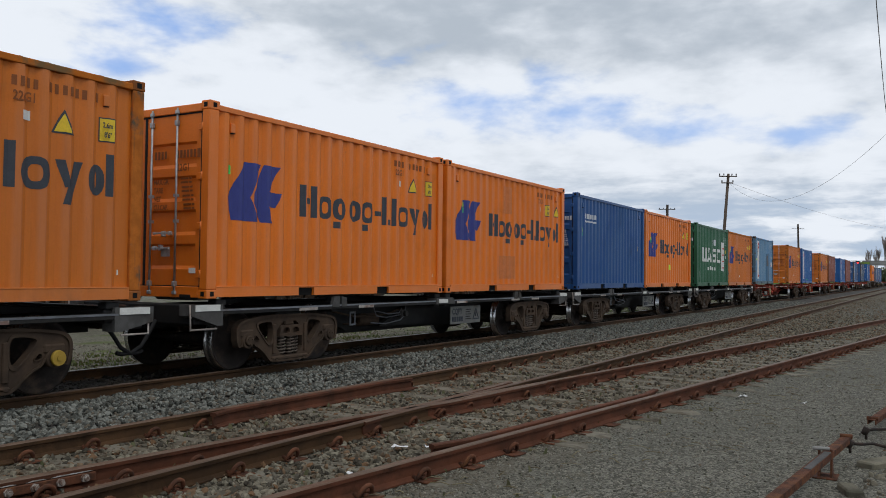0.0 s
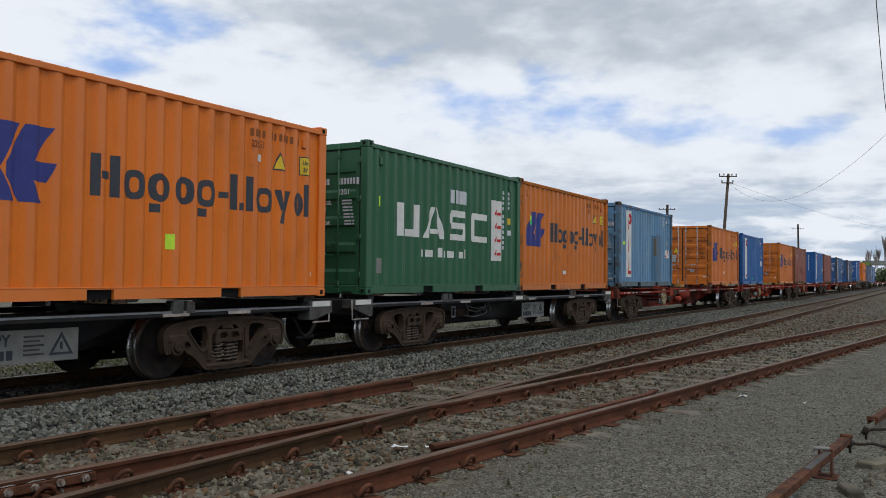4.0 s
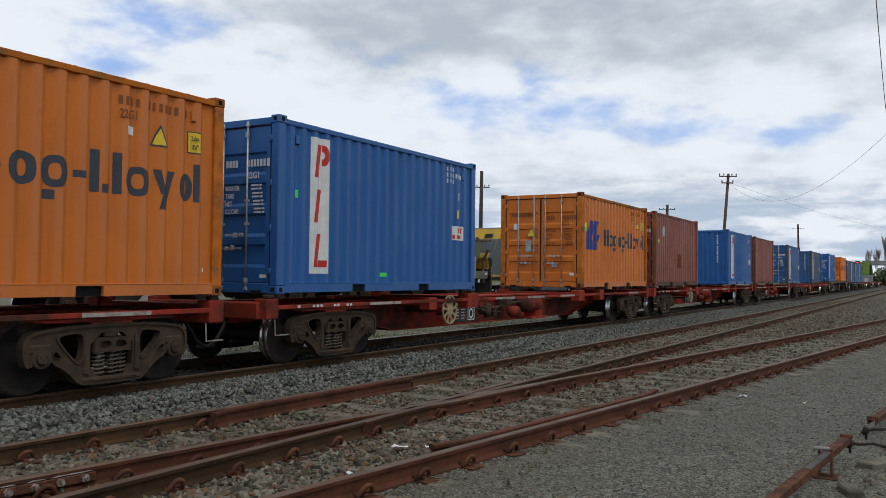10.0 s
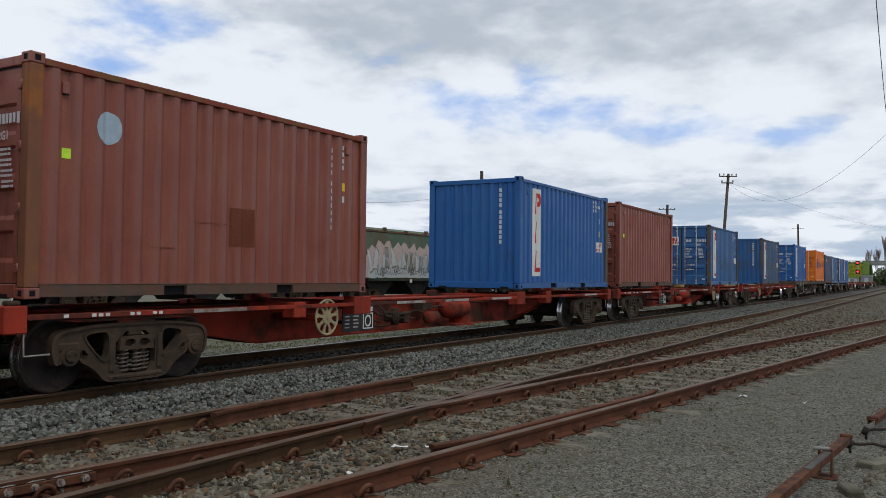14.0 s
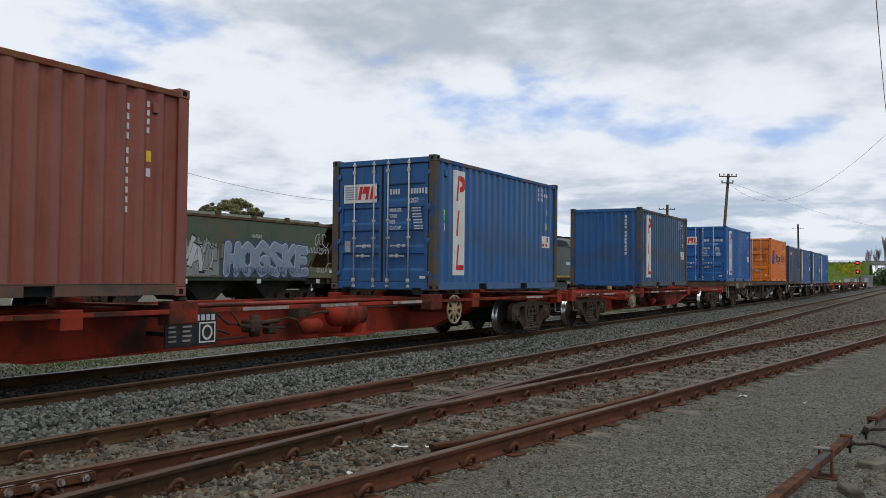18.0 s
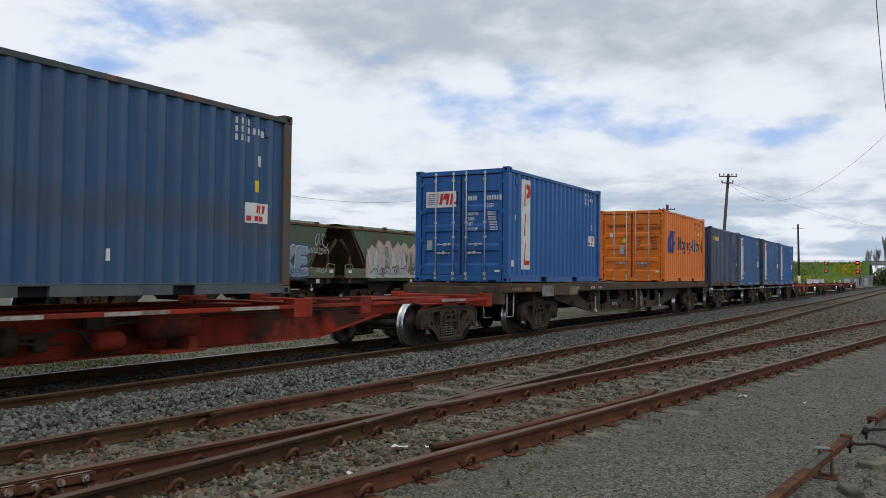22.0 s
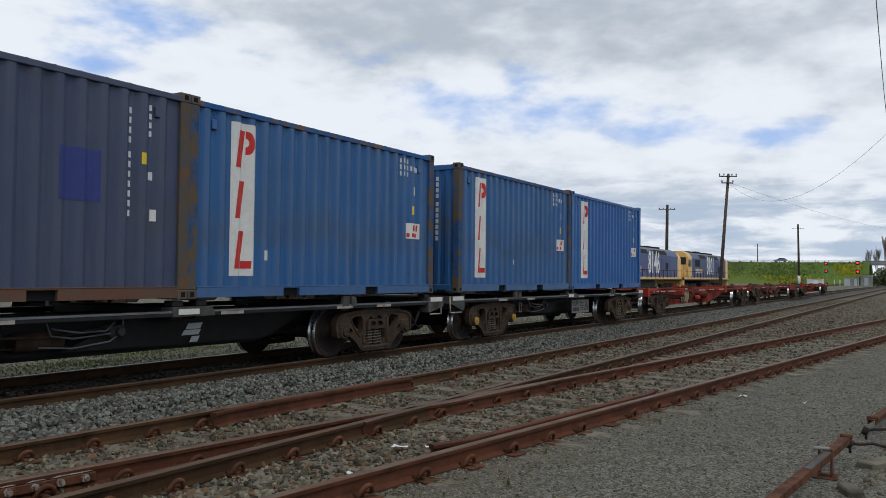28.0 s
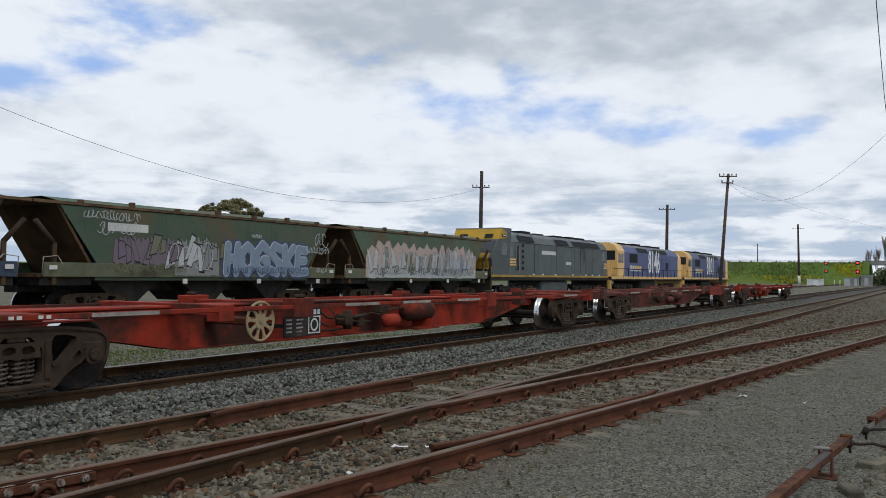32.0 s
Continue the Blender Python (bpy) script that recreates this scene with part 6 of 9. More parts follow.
def dark_wagon(x16, label, board=7.15, mark=False, caps=()):
    """Two-slot skeletal wagon, 12.6 m over its end platforms."""
    L = 12.75
    w = thing("container_wagon", label, "railway wagon", "charcoal container wagons")
    bm = bmesh.new()
    spine(bm, L, 0.22, 0.84, 0.30, 0.60, 2.3)
    part("centre_beam", bm, M_WAGON_DARK, w)
    for s in (-1, 1):
        bm = bmesh.new()
        soft_box(bm, 0.40, L - 0.40, s * 1.17 - 0.04, s * 1.17 + 0.04, 0.80, 0.875, 0.008)
        part("side_sill", bm, M_WAGON_DARK, w)
        bm = bmesh.new()
        box(bm, 0.5, L - 0.5, s * 1.212 - 0.004, s * 1.212 + 0.004, 0.848, 0.872)
        part("sill_edge", bm, M_SILL, w, "worn grey sill edge")
        for a in (2.1, 3.6, 6.9, 9.4, 10.5):
            bm = bmesh.new()
            box(bm, a, a + 0.42, s * 1.219 - 0.003, s * 1.219 + 0.003, 0.805, 0.846)
            part("reflector_strip", bm, M_STRIP, w)
        for x in (0.0, L - 0.55):
            bm = bmesh.new()
            prism(bm, [(x, 0.94), (x + 0.55, 0.94), (x + 0.55, 0.76), (x + (0.1 if x else 0.55), 0.66), (x + (0.0 if x else 0.45), 0.66), (x, 0.80)], s * 1.00, s * 1.215)
            part("corner_platform", bm, M_PLATE_DARK, w)
            bm = bmesh.new()
            box(bm, x + 0.06, x + 0.49, s * 1.222 - 0.004, s * 1.222 + 0.004, 0.855, 0.935)
            part("reflector_plate", bm, M_REFLECT, w, "white reflector plate")
        for x in (0.0, L - 0.06):
            bm = bmesh.new()
            path_tube(bm, [(x, s * 1.19, 0.94), (x, s * 1.2, 0.62), (x + (0.45 if x < 1 else -0.40), s * 1.2, 0.62)], 0.014, 6)
            part("step_iron", bm, M_STRIP, w)
    for x in (0.10, L - 0.35):
        bm = bmesh.new()
        soft_box(bm, x, x + 0.25, -1.15, 1.15, 0.68, 0.94, 0.015)
        part("end_beam", bm, M_WAGON_DARK, w)
    for x in (0.55, 3.05, 6.20, 6.60, 9.70, L - 0.55):
        bm = bmesh.new()
        soft_box(bm, x - 0.10, x + 0.10, -1.16, 1.16, 0.76, 0.92, 0.012)
        for s in (-1, 1):
            soft_box(bm, x - 0.09, x + 0.09, s * 1.10 - 0.08, s * 1.10 + 0.08, 0.92, 1.0, 0.012)
        part("crossbearer", bm, M_WAGON_DARK, w)
    for x in (3.05, 9.70):
        for s in (-1, 1):
            bm = bmesh.new()
            prism(bm, [(x - 0.16, 0.84), (x - 0.12, 1.0), (x + 0.02, 1.0), (x + 0.02, 0.84)], s * 1.225, s * 1.17)
            prism(bm, [(x + 0.08, 0.84), (x + 0.08, 1.0), (x + 0.20, 0.98), (x + 0.22, 0.84)], s * 1.225, s * 1.17)
            part("locating_horn", bm, M_PLATE_DARK, w)
    for s in (-1, 1):
        bm = bmesh.new()
        prism(bm, [(3.0, 0.80), (4.2, 0.38), (8.5, 0.38), (9.75, 0.80)], s * 0.50, s * 0.46)
        part("web_plate", bm, M_WAGON_DARK, w)
        bm = bmesh.new()
        prism(bm, [(5.95, 0.80), (6.85, 0.80), (6.2, 0.42), (4.9, 0.42)], s * 0.70, s * 0.60)
        part("centre_gusset", bm, M_WAGON_DARK, w)
        bm = bmesh.new()
        soft_box(bm, board, board + 1.30, s * 0.92 - 0.012, s * 0.92 + 0.012, 0.36, 0.72, 0.006)
        part("data_board", bm, M_PLATE, w, "grey data board with dark bars")
        if s < 0:
            part("class_code", text_mesh("CQPY", 0.17, M_LETTER, 0.95), None, w, "dark class letters", pose(board + 0.05, -0.938, 0.56) @ FACING)
        for q in range(5):
            bm = bmesh.new()
            box(bm, board + 0.06 + q * 0.095, board + 0.125 + q * 0.095, s * 0.937 - 0.003, s * 0.937 + 0.003, 0.41, 0.51)
            part("number_bar", bm, M_LETTER, w)
        for k in range(5):
            bm = bmesh.new()
            box(bm, board + 0.63, board + 0.87 - 0.05 * (k % 2), s * 0.937 - 0.003, s * 0.937 + 0.003, 0.635 - k * 0.048, 0.655 - k * 0.048)
            part("table_line", bm, M_PLATE_DARK, w)
        bm = bmesh.new()
        ring_prism(bm, [(board + 0.93, 0.43), (board + 1.23, 0.43), (board + 1.08, 0.68)], [(board + 0.975, 0.456), (board + 1.185, 0.456), (board + 1.08, 0.63)], s * 0.940, s * 0.934)
        prism(bm, [(board + 1.065, 0.49), (board + 1.095, 0.49), (board + 1.095, 0.57), (board + 1.065, 0.57)], s * 0.940, s * 0.934)
        part("warning_triangle", bm, M_LETTER, w)
    # platform with a reflector plate at mid length, painted emblem on some
    bm = bmesh.new()
    prism(bm, [(6.08, 0.80), (6.08, 0.92), (6.70, 0.92), (6.78, 0.86), (6.78, 0.80)], -1.23, -1.02)
    part("centre_platform", bm, M_PLATE_DARK, w)
    bm = bmesh.new()
    box(bm, 6.16, 6.50, -1.242, -1.234, 0.825, 0.895)
    part("reflector_plate", bm, M_REFLECT, w, "white reflector plate")
    if mark:
        for a, z0, z1, wd in ((6.95, 0.58, 0.66, 0.26), (6.88, 0.50, 0.57, 0.30), (7.02, 0.40, 0.48, 0.14)):
            bm = bmesh.new()
            prism(bm, [(a, z0), (a + wd, z0), (a + wd + 0.05, z1), (a + 0.05, z1)], -0.516, -0.510)
            part("emblem_bar", bm, M_PALE, w)
    bm = bmesh.new()
    path_tube(bm, [(3.6, -0.62, 0.74), (4.2, -0.7, 0.62), (4.9, -0.66, 0.60), (5.4, -0.68, 0.66), (5.8, -0.6, 0.72)], 0.018, 6)
    path_tube(bm, [(4.0, -0.6, 0.50), (5.2, -0.62, 0.47), (5.7, -0.64, 0.55)], 0.016, 6)
    tube(bm, (4.4, -0.56, 0.55), (5.0, -0.56, 0.55), 0.11, 12)
    part("brake_gear", bm, M_BOGIE, w)
    for k, pts in enumerate((((4.7, -0.74, 0.78), (4.74, -0.78, 0.62), (5.0, -0.80, 0.58), (5.5, -0.78, 0.61), (5.75, -0.74, 0.66)), ((4.6, -0.76, 0.50), (5.0, -0.80, 0.47), (5.5, -0.80, 0.52), (5.72, -0.76, 0.62), (5.74, -0.74, 0.78)), ((4.75, -0.77, 0.70), (5.1, -0.80, 0.64), (5.45, -0.80, 0.65), (5.6, -0.76, 0.74)))):
        bm = bmesh.new()
        path_tube(bm, pts, 0.011, 6)
        part("air_pipe", bm, M_SILL, w)
    bm = bmesh.new()
    soft_box(bm, 5.52, 5.74, -0.80, -0.60, 0.56, 0.70, 0.03)
    tube(bm, (5.63, -0.80, 0.63), (5.63, -0.86, 0.63), 0.05, 10)
    part("brake_valve", bm, M_PLATE_DARK, w)
    bm = bmesh.new()
    for a, b, c, d in ((3.72, 3.88, 0.50, 0.53), (3.72, 3.88, 0.70, 0.73), (3.72, 3.75, 0.53, 0.70), (3.85, 3.88, 0.53, 0.70)):
        box(bm, a, b, -0.95, -0.94, c, d)
    part("label_frame", bm, M_SILL, w)
    for x in (2.0, L - 2.15):
        bm = bmesh.new()
        soft_box(bm, x - 0.28, x + 0.28, -1.10, 1.10, 0.70, 0.84, 0.015)
        tube(bm, (x, 0, 0.62), (x, 0, 0.72), 0.2, 14)
        part("bolster", bm, M_WAGON_DARK, w)
        bogie(w, x, round(x) in caps)
    couplers(w, L, M_WAGON_DARK)
    WAGONS.append((w, x16))
    return w


M_SCRAPED = surface("scraped_plate", (0.20, 0.19, 0.18), (0.13, 0.11, 0.09), 0.7, 0, 4, 60, (0.08, 0.06, 0.045), 0.48, 0.66)


def flat_wagon(x16, label):
    """Boarded flat wagon, 19.5 m, with pierced fish-bellied side girders."""
    L = 19.45
    w = thing("flat_wagon", label, "railway wagon", "")
    bm = bmesh.new()
    for k in range(48):
        x = 0.05 + k * (L - 0.1) / 48
        soft_box(bm, x + 0.004, x + (L - 0.1) / 48 - 0.004, -1.24, 1.24, 1.12, 1.185, 0.006)
    part("deck", bm, M_WAGON_BROWN, w)
    mid = 9.7
    for s in (-1, 1):
        bm = bmesh.new()
        soft_box(bm, 0, L, s * 1.27 - 0.035, s * 1.27 + 0.035, 0.98, 1.15, 0.01)
        part("side_sill", bm, M_WAGON_BROWN, w)
        # fish-bellied web plate with rounded openings
        out = [(3.6, 0.98), (3.6, 0.78), (6.35, 0.40), (9.0, 0.37), (13.15, 0.37), (15.9, 0.80), (15.9, 0.98)]
        holes = [rounded([(5.15, 0.94), (5.75, 0.67), (6.50, 0.62), (6.56, 0.95)], 2)]
        for x0, x1, z0 in ((6.90, 7.66, 0.57), (7.86, 8.84, 0.68), (9.58, 9.92, 0.63), (10.05, 10.38, 0.63), (10.98, 11.88, 0.68), (12.05, 12.80, 0.57)):
            holes.append(rounded([(x0, z0), (x0, 0.95), ((x0 + x1) / 2, 0.955), (x1, 0.95), (x1, z0), ((x0 + x1) / 2, z0 - 0.005)], 2))
        holes.append(rounded([(13.20, 0.62), (13.22, 0.94), (13.9, 0.94), (13.75, 0.64)], 2))
        holes.append([(9.25 + 0.055 * math.cos(q), 0.62 + 0.065 * math.sin(q)) for q in [k * math.pi / 6 for k in range(12)]])
        bm = bmesh.new()
        pierced(bm, out, holes, s * 0.985, s * 0.95)
        prism(bm, [(3.6, 0.78), (6.35, 0.40), (9.0, 0.37), (13.15, 0.37), (15.9, 0.80), (15.9, 0.765), (13.17, 0.345), (9.0, 0.345), (6.33, 0.375), (3.6, 0.745)], s * 1.02, s * 0.91)
        part("side_girder", bm, M_WAGON_BROWN, w)
        for a, b in ((4.75, 0.56), (6.15, 0.43), (7.10, 0.42), (8.75, 0.40), (11.5, 0.42)):
            bm = bmesh.new()
            soft_box(bm, a, a + 0.13, s * 1.0 - 0.03, s * 1.0 + 0.03, b, b + 0.13, 0.006)
            part("lug", bm, M_WAGON_DARK, w)
        bm = bmesh.new()
        soft_box(bm, 7.95, 8.62, s * 0.995 - 0.006, s * 0.995 + 0.006, 0.47, 0.63, 0.004)
        part("number_board", bm, M_WAGON_BROWN, w, "brown board with worn pale bars")
        for k in range(3):
            bm = bmesh.new()
            box(bm, 8.06 + k * 0.17, 8.18 + k * 0.17, s * 1.006 - 0.003, s * 1.006 + 0.003, 0.50, 0.60)
            part("number_bar", bm, M_STRIP, w)
        bm = bmesh.new()
        soft_box(bm, 7.32, 7.50, min(s * 0.50, s * 0.80), max(s * 0.50, s * 0.80), 0.66, 0.88, 0.02)
        tube(bm, (7.41, s * 0.80, 0.58), (7.41, s * 0.80, 0.92), 0.05, 10)
        part("brake_valve", bm, M_CREAM, w, "pale brake valve behind the girder")
        for x in (6.52, 13.1):
            bm = bmesh.new()
            path_tube(bm, [(x, s * 1.03, 0.80), (x, s * 1.03, 0.42)], 0.022, 6)
            soft_box(bm, x - 0.05, x + 0.06, s * 1.03 - 0.04, s * 1.03 + 0.04, 0.36, 0.42, 0.01)
            part("rope_bracket", bm, M_REFLECT, w)
        for a, b, z0, z1, mat, words in ((2.05, 2.78, 0.87, 1.13, M_SCRAPED, "scraped grey plate"), (2.81, 3.78, 0.89, 1.12, M_WAGON_BROWN, "brown plate"), (3.80, 4.36, 0.89, 1.10, M_CREAM_OLD, "old cream painted plate"), (0.40, 0.86, 1.02, 1.09, M_CREAM_OLD, "worn cream patch"), (1.10, 1.42, 1.00, 1.09, M_CREAM_OLD, "worn cream patch")):
            bm = bmesh.new()
            soft_box(bm, a, b, s * 1.31 - 0.006, s * 1.31 + 0.006, z0, z1, 0.004)
            part("side_plate", bm, mat, w, words)
        for a in (4.2, 5.4, 6.0):
            bm = bmesh.new()
            for q in range(3):
                box(bm, a + q * 0.11, a + q * 0.11 + 0.07, s * 1.308 - 0.003, s * 1.308 + 0.003, 1.03, 1.10)
            part("code_lettering", bm, M_STRIP, w)
    bm = bmesh.new()
    soft_box(bm, 0.2, L - 0.2, -0.25, 0.25, 0.62, 1.12, 0.01)
    for x in range(1, 19):
        soft_box(bm, x - 0.05, x + 0.05, -1.2, 1.2, 1.0, 1.12, 0.01)
    part("underframe", bm, M_WAGON_DARK, w)
    for x in (0.0, L - 0.16):
        bm = bmesh.new()
        soft_box(bm, x, x + 0.16, -1.25, 1.25, 0.72, 1.12, 0.015)
        part("end_beam", bm, M_WAGON_BROWN, w)
    for x in (0.5, 6.2, 12.9, 18.9):
        for s in (-1, 1):
            bm = bmesh.new()
            soft_box(bm, x - 0.07, x + 0.07, s * 1.13 - 0.06, s * 1.13 + 0.06, 1.185, 1.196, 0.004)
            part("twist_lock", bm, M_CAST, w)
    bm = bmesh.new()
    for x in (9.60, 10.06):
        soft_box(bm, x - 0.035, x + 0.035, -1.27, -1.21, 0.27, 1.0, 0.008)
    soft_box(bm, 9.52, 10.10, -1.28, -1.02, 0.27, 0.31, 0.008)
    part("step_frame", bm, M_WAGON_BROWN, w)
    bm = bmesh.new()
    tube(bm, (9.68, -1.25, 0.40), (9.68, -1.25, 0.98), 0.018, 8)
    part("grab_bar", bm, M_STRIP, w, "worn pale grab bar")
    part("handwheel", shared(("handwheel", "plain"), lambda bm: m_handwheel(bm, 0.30, 5), M_STRIP), None, w, "five-spoked iron handwheel", pose(10.35, -1.16, 0.67) @ Matrix.Diagonal((0.85, 1, 0.85, 1)))
    for x in (2.3, L - 2.3):
        bm = bmesh.new()
        soft_box(bm, x - 0.3, x + 0.3, -1.1, 1.1, 0.74, 1.0, 0.015)
        tube(bm, (x, 0, 0.62), (x, 0, 0.76), 0.2, 14)
        part("bolster", bm, M_WAGON_BROWN, w)
        bogie(w, x)
    for x in (0.25, L - 0.45):
        bm = bmesh.new()
        path_tube(bm, [(x, -1.24, 1.0), (x, -1.24, 0.45), (x + 0.35, -1.24, 0.45), (x + 0.35, -1.24, 1.0)], 0.018, 6)
        part("step_iron", bm, M_STRIP, w)
    couplers(w, L, M_WAGON_BROWN)
    WAGONS.append((w, x16))


M_CREAM_OLD = surface("old_cream_paint", (0.22, 0.17, 0.11), (0.15, 0.11, 0.07), 0.7, 0, 5, 60, (0.10, 0.06, 0.04), 0.5, 0.7)
D_LABEL = "charcoal skeletal container wagon with white reflector plates"
R_LABEL = "red skeletal container wagon with cream handwheel"
for x in (-98.4, -85.05, -71.85, -58.55):
    dark_wagon(x, D_LABEL, caps=(11,) if x == -98.4 else ())
for x in (-45.30, -25.80, -6.52, 12.80, 32.20):
    red_wagon(x, R_LABEL, M_WAGON_RED, wheel_x=13.25 if x == 12.80 else 5.37)
flat_wagon(51.35, "brown boarded flat wagon with pierced side girders")
dark_wagon(71.65, D_LABEL + " and emblem", 2.75, True)
dark_wagon(84.70, D_LABEL, caps=(2,))
red_wagon(97.95, "empty " + R_LABEL, M_WAGON_RED)
red_wagon(117.5, "empty dull red-brown skeletal container wagon", M_WAGON_DULL, hand=False)
red_wagon(137.6, "empty red skeletal container wagon at the tail", M_WAGON_RED, hand=False)

# ---- stabled stock on the siding, y 21.95 is the middle of its track ----
BACK_Y, BACK_R = 21.95, 0.20
# soot on the underframes; on the hoppers it also paints the shade below
M_UNDER = surface("sooty_shaded_underframe", (0.028, 0.026, 0.024), (0.045, 0.04, 0.035), 0.85, 0, 3, 50, (0.08, 0.065, 0.05), 0.55, 0.75)
M_HOPPER = surface("faded_green_hopper", (0.078, 0.118, 0.082), (0.105, 0.130, 0.094), 0.75, 0, 1.2, 40, (0.115, 0.100, 0.064), 0.46, 0.66, (0.050, 0.056, 0.038), 0.7, 0.1, 40)
M_HOPPER_BLUE = surface("grimy_blue_hopper", (0.045, 0.062, 0.095), (0.055, 0.065, 0.09), 0.7, 0, 1.2, 40, (0.05, 0.04, 0.03), 0.5, 0.7)
M_HOPPER_SILL = surface("olive_hopper_sill", (0.14, 0.14, 0.085), (0.10, 0.11, 0.075), 0.7, 0, 1.5, 40, (0.05, 0.04, 0.03), 0.5, 0.7)
M_HOPPER_RUST = surface("rusty_hopper_end", (0.105, 0.066, 0.036), (0.066, 0.043, 0.026), 0.85, 0, 2, 40, (0.135, 0.075, 0.034), 0.5, 0.7)
M_ROOF_RUST = surface("rusty_roof_edge", (0.17, 0.11, 0.065), (0.10, 0.06, 0.035), 0.85, 0, 2, 40, (0.05, 0.035, 0.025), 0.45, 0.65)
SPRAY = [plain("spray_white", (0.50, 0.51, 0.52), 0.6), plain("spray_pale_blue", (0.21, 0.27, 0.35), 0.6), plain("spray_deep_blue", (0.05, 0.085, 0.18), 0.6), plain("spray_mauve", (0.17, 0.135, 0.165), 0.6),
         plain("spray_olive", (0.17, 0.17, 0.11), 0.6), plain("spray_black", (0.02, 0.02, 0.022), 0.6), plain("spray_pink", (0.46, 0.36, 0.32), 0.6), plain("spray_silver", (0.46, 0.48, 0.47), 0.5), plain("spray_dull_silver", (0.24, 0.245, 0.24), 0.6)]


def blob(bm, cx, cz, w, h, y, rnd, n=9, lean=0.0):
    """A rounded uneven spot of paint on a side that faces the yard."""
    v = []
    for k in range(n):
        a = 2 * math.pi * k / n
        r = rnd.uniform(0.72, 1.18)
        c, s = math.cos(a), math.sin(a)
        c, s = abs(c) ** 0.6 * (1 if c > 0 else -1), abs(s) ** 0.6 * (1 if s > 0 else -1)
        v.append(bm.verts.new((cx + c * w * r / 2 + s * h * lean, y, cz + s * h * r / 2)))
    bm.faces.new(v[::-1])


def scrawl(bm, x, z, w, h, y, rnd, r=0.011):
    """Thin sprayed loops, one after another."""
    p = x
    while p < x + w:
        cw, ch = h * rnd.uniform(0.35, 0.6), h * rnd.uniform(0.6, 1.0)
        cz, a0, turn = z + h * 0.5 + rnd.uniform(-0.1, 0.1) * h, rnd.uniform(0, 6.3), rnd.uniform(3.2, 6.6)
        lean = rnd.uniform(-0.2, 0.4)
        pts = []
        for k in range(13):
            a = a0 + turn * k / 12
            q = math.sin(a) * ch * 0.5
            pts.append(Vector((p + math.cos(a) * cw * 0.5 + q * lean + k * cw * 0.03, y, cz + q)))
        for u, v in zip(pts, pts[1:]):
            d = (v - u).normalized()
            s = Vector((-d.z, 0, d.x)) * r * rnd.uniform(0.7, 1.2)
            bm.faces.new([bm.verts.new(q) for q in (u + s, v + s, v - s, u - s)])
        p += cw * rnd.uniform(0.75, 1.15)


def sprayed_ground(bm, x, z, w, h, y, rnd, n=44):
    """A broad sprayed field with a jagged upper edge."""
    low = [bm.verts.new((x + w * k / n, y, z + rnd.uniform(-0.03, 0.03))) for k in range(n + 1)]
    up = [bm.verts.new((x + w * k / n, y, z + h * (rnd.uniform(0.84, 1.0) if k % 3 else rnd.uniform(0.62, 0.86)) * (0.75 + 0.25 * min(1, k / 3, (n - k) / 3)))) for k in range(n + 1)]
    for k in range(n):
        bm.faces.new((low[k], low[k + 1], up[k + 1], up[k]))


GLYPHS = {"H": [[(0.1, 0), (0.2, 1)], [(0.75, 0), (0.85, 1)], [(0.15, 0.45), (0.8, 0.55)]], "O": [[(0.5, 0), (0.1, 0.25), (0.1, 0.75), (0.5, 1), (0.9, 0.75), (0.9, 0.25), (0.5, 0)]],
          "G": [[(0.9, 0.8), (0.55, 1), (0.12, 0.7), (0.12, 0.25), (0.5, 0), (0.9, 0.15), (0.9, 0.45), (0.6, 0.45)]], "S": [[(0.9, 0.88), (0.4, 1), (0.12, 0.75), (0.5, 0.5), (0.88, 0.3), (0.6, 0), (0.1, 0.1)]],
          "K": [[(0.15, 0), (0.2, 1)], [(0.85, 1), (0.25, 0.45), (0.9, 0)]], "E": [[(0.85, 0.95), (0.2, 1), (0.12, 0), (0.9, 0.05)], [(0.2, 0.5), (0.75, 0.52)]]}


def thick_line(bm, pts, r, y):
    """A sprayed stroke with a round head at each bend."""
    for i, (a, b) in enumerate(zip(pts, pts[1:])):
        d = Vector((b[0] - a[0], 0, b[1] - a[1])).normalized()
        s = Vector((-d.z, 0, d.x)) * r
        p, q = Vector((a[0], y - i * 0.0006, a[1])), Vector((b[0], y - i * 0.0006, b[1]))
        bm.faces.new([bm.verts.new(c) for c in (p + s, q + s, q - s, p - s)])
    for i, a in enumerate(pts):
        bm.faces.new([bm.verts.new((a[0] + r * math.cos(k * math.pi / 5), y - 0.0003 - i * 0.0006, a[1] + r * math.sin(k * math.pi / 5))) for k in range(10)])


def big_letters(w, word, x, z, wd, ht, y, fill, edge, shade, rnd):
    step = wd / len(word)
    for k, ch in enumerate(word):
        x0, z0, h = x + k * step, z + rnd.uniform(-0.03, 0.03), ht * rnd.uniform(0.92, 1.05)
        lines = [[(x0 + u * step * 0.98, z0 + v * h) for u, v in l] for l in GLYPHS[ch]]
        for name, r, mat, lift in (("sprayed_outline", 0.235, SPRAY[shade], 0.010), ("sprayed_edge", 0.165, SPRAY[edge], 0.110), ("sprayed_letter", 0.130, SPRAY[fill], 0.210)):
            bm = bmesh.new()
            for i, l in enumerate(lines):
                thick_line(bm, l, r, y - (lift + 0.030 * (k % 2) + 0.0245 * (i / 2)) * 0.2)
            part(name, bm, mat, w)


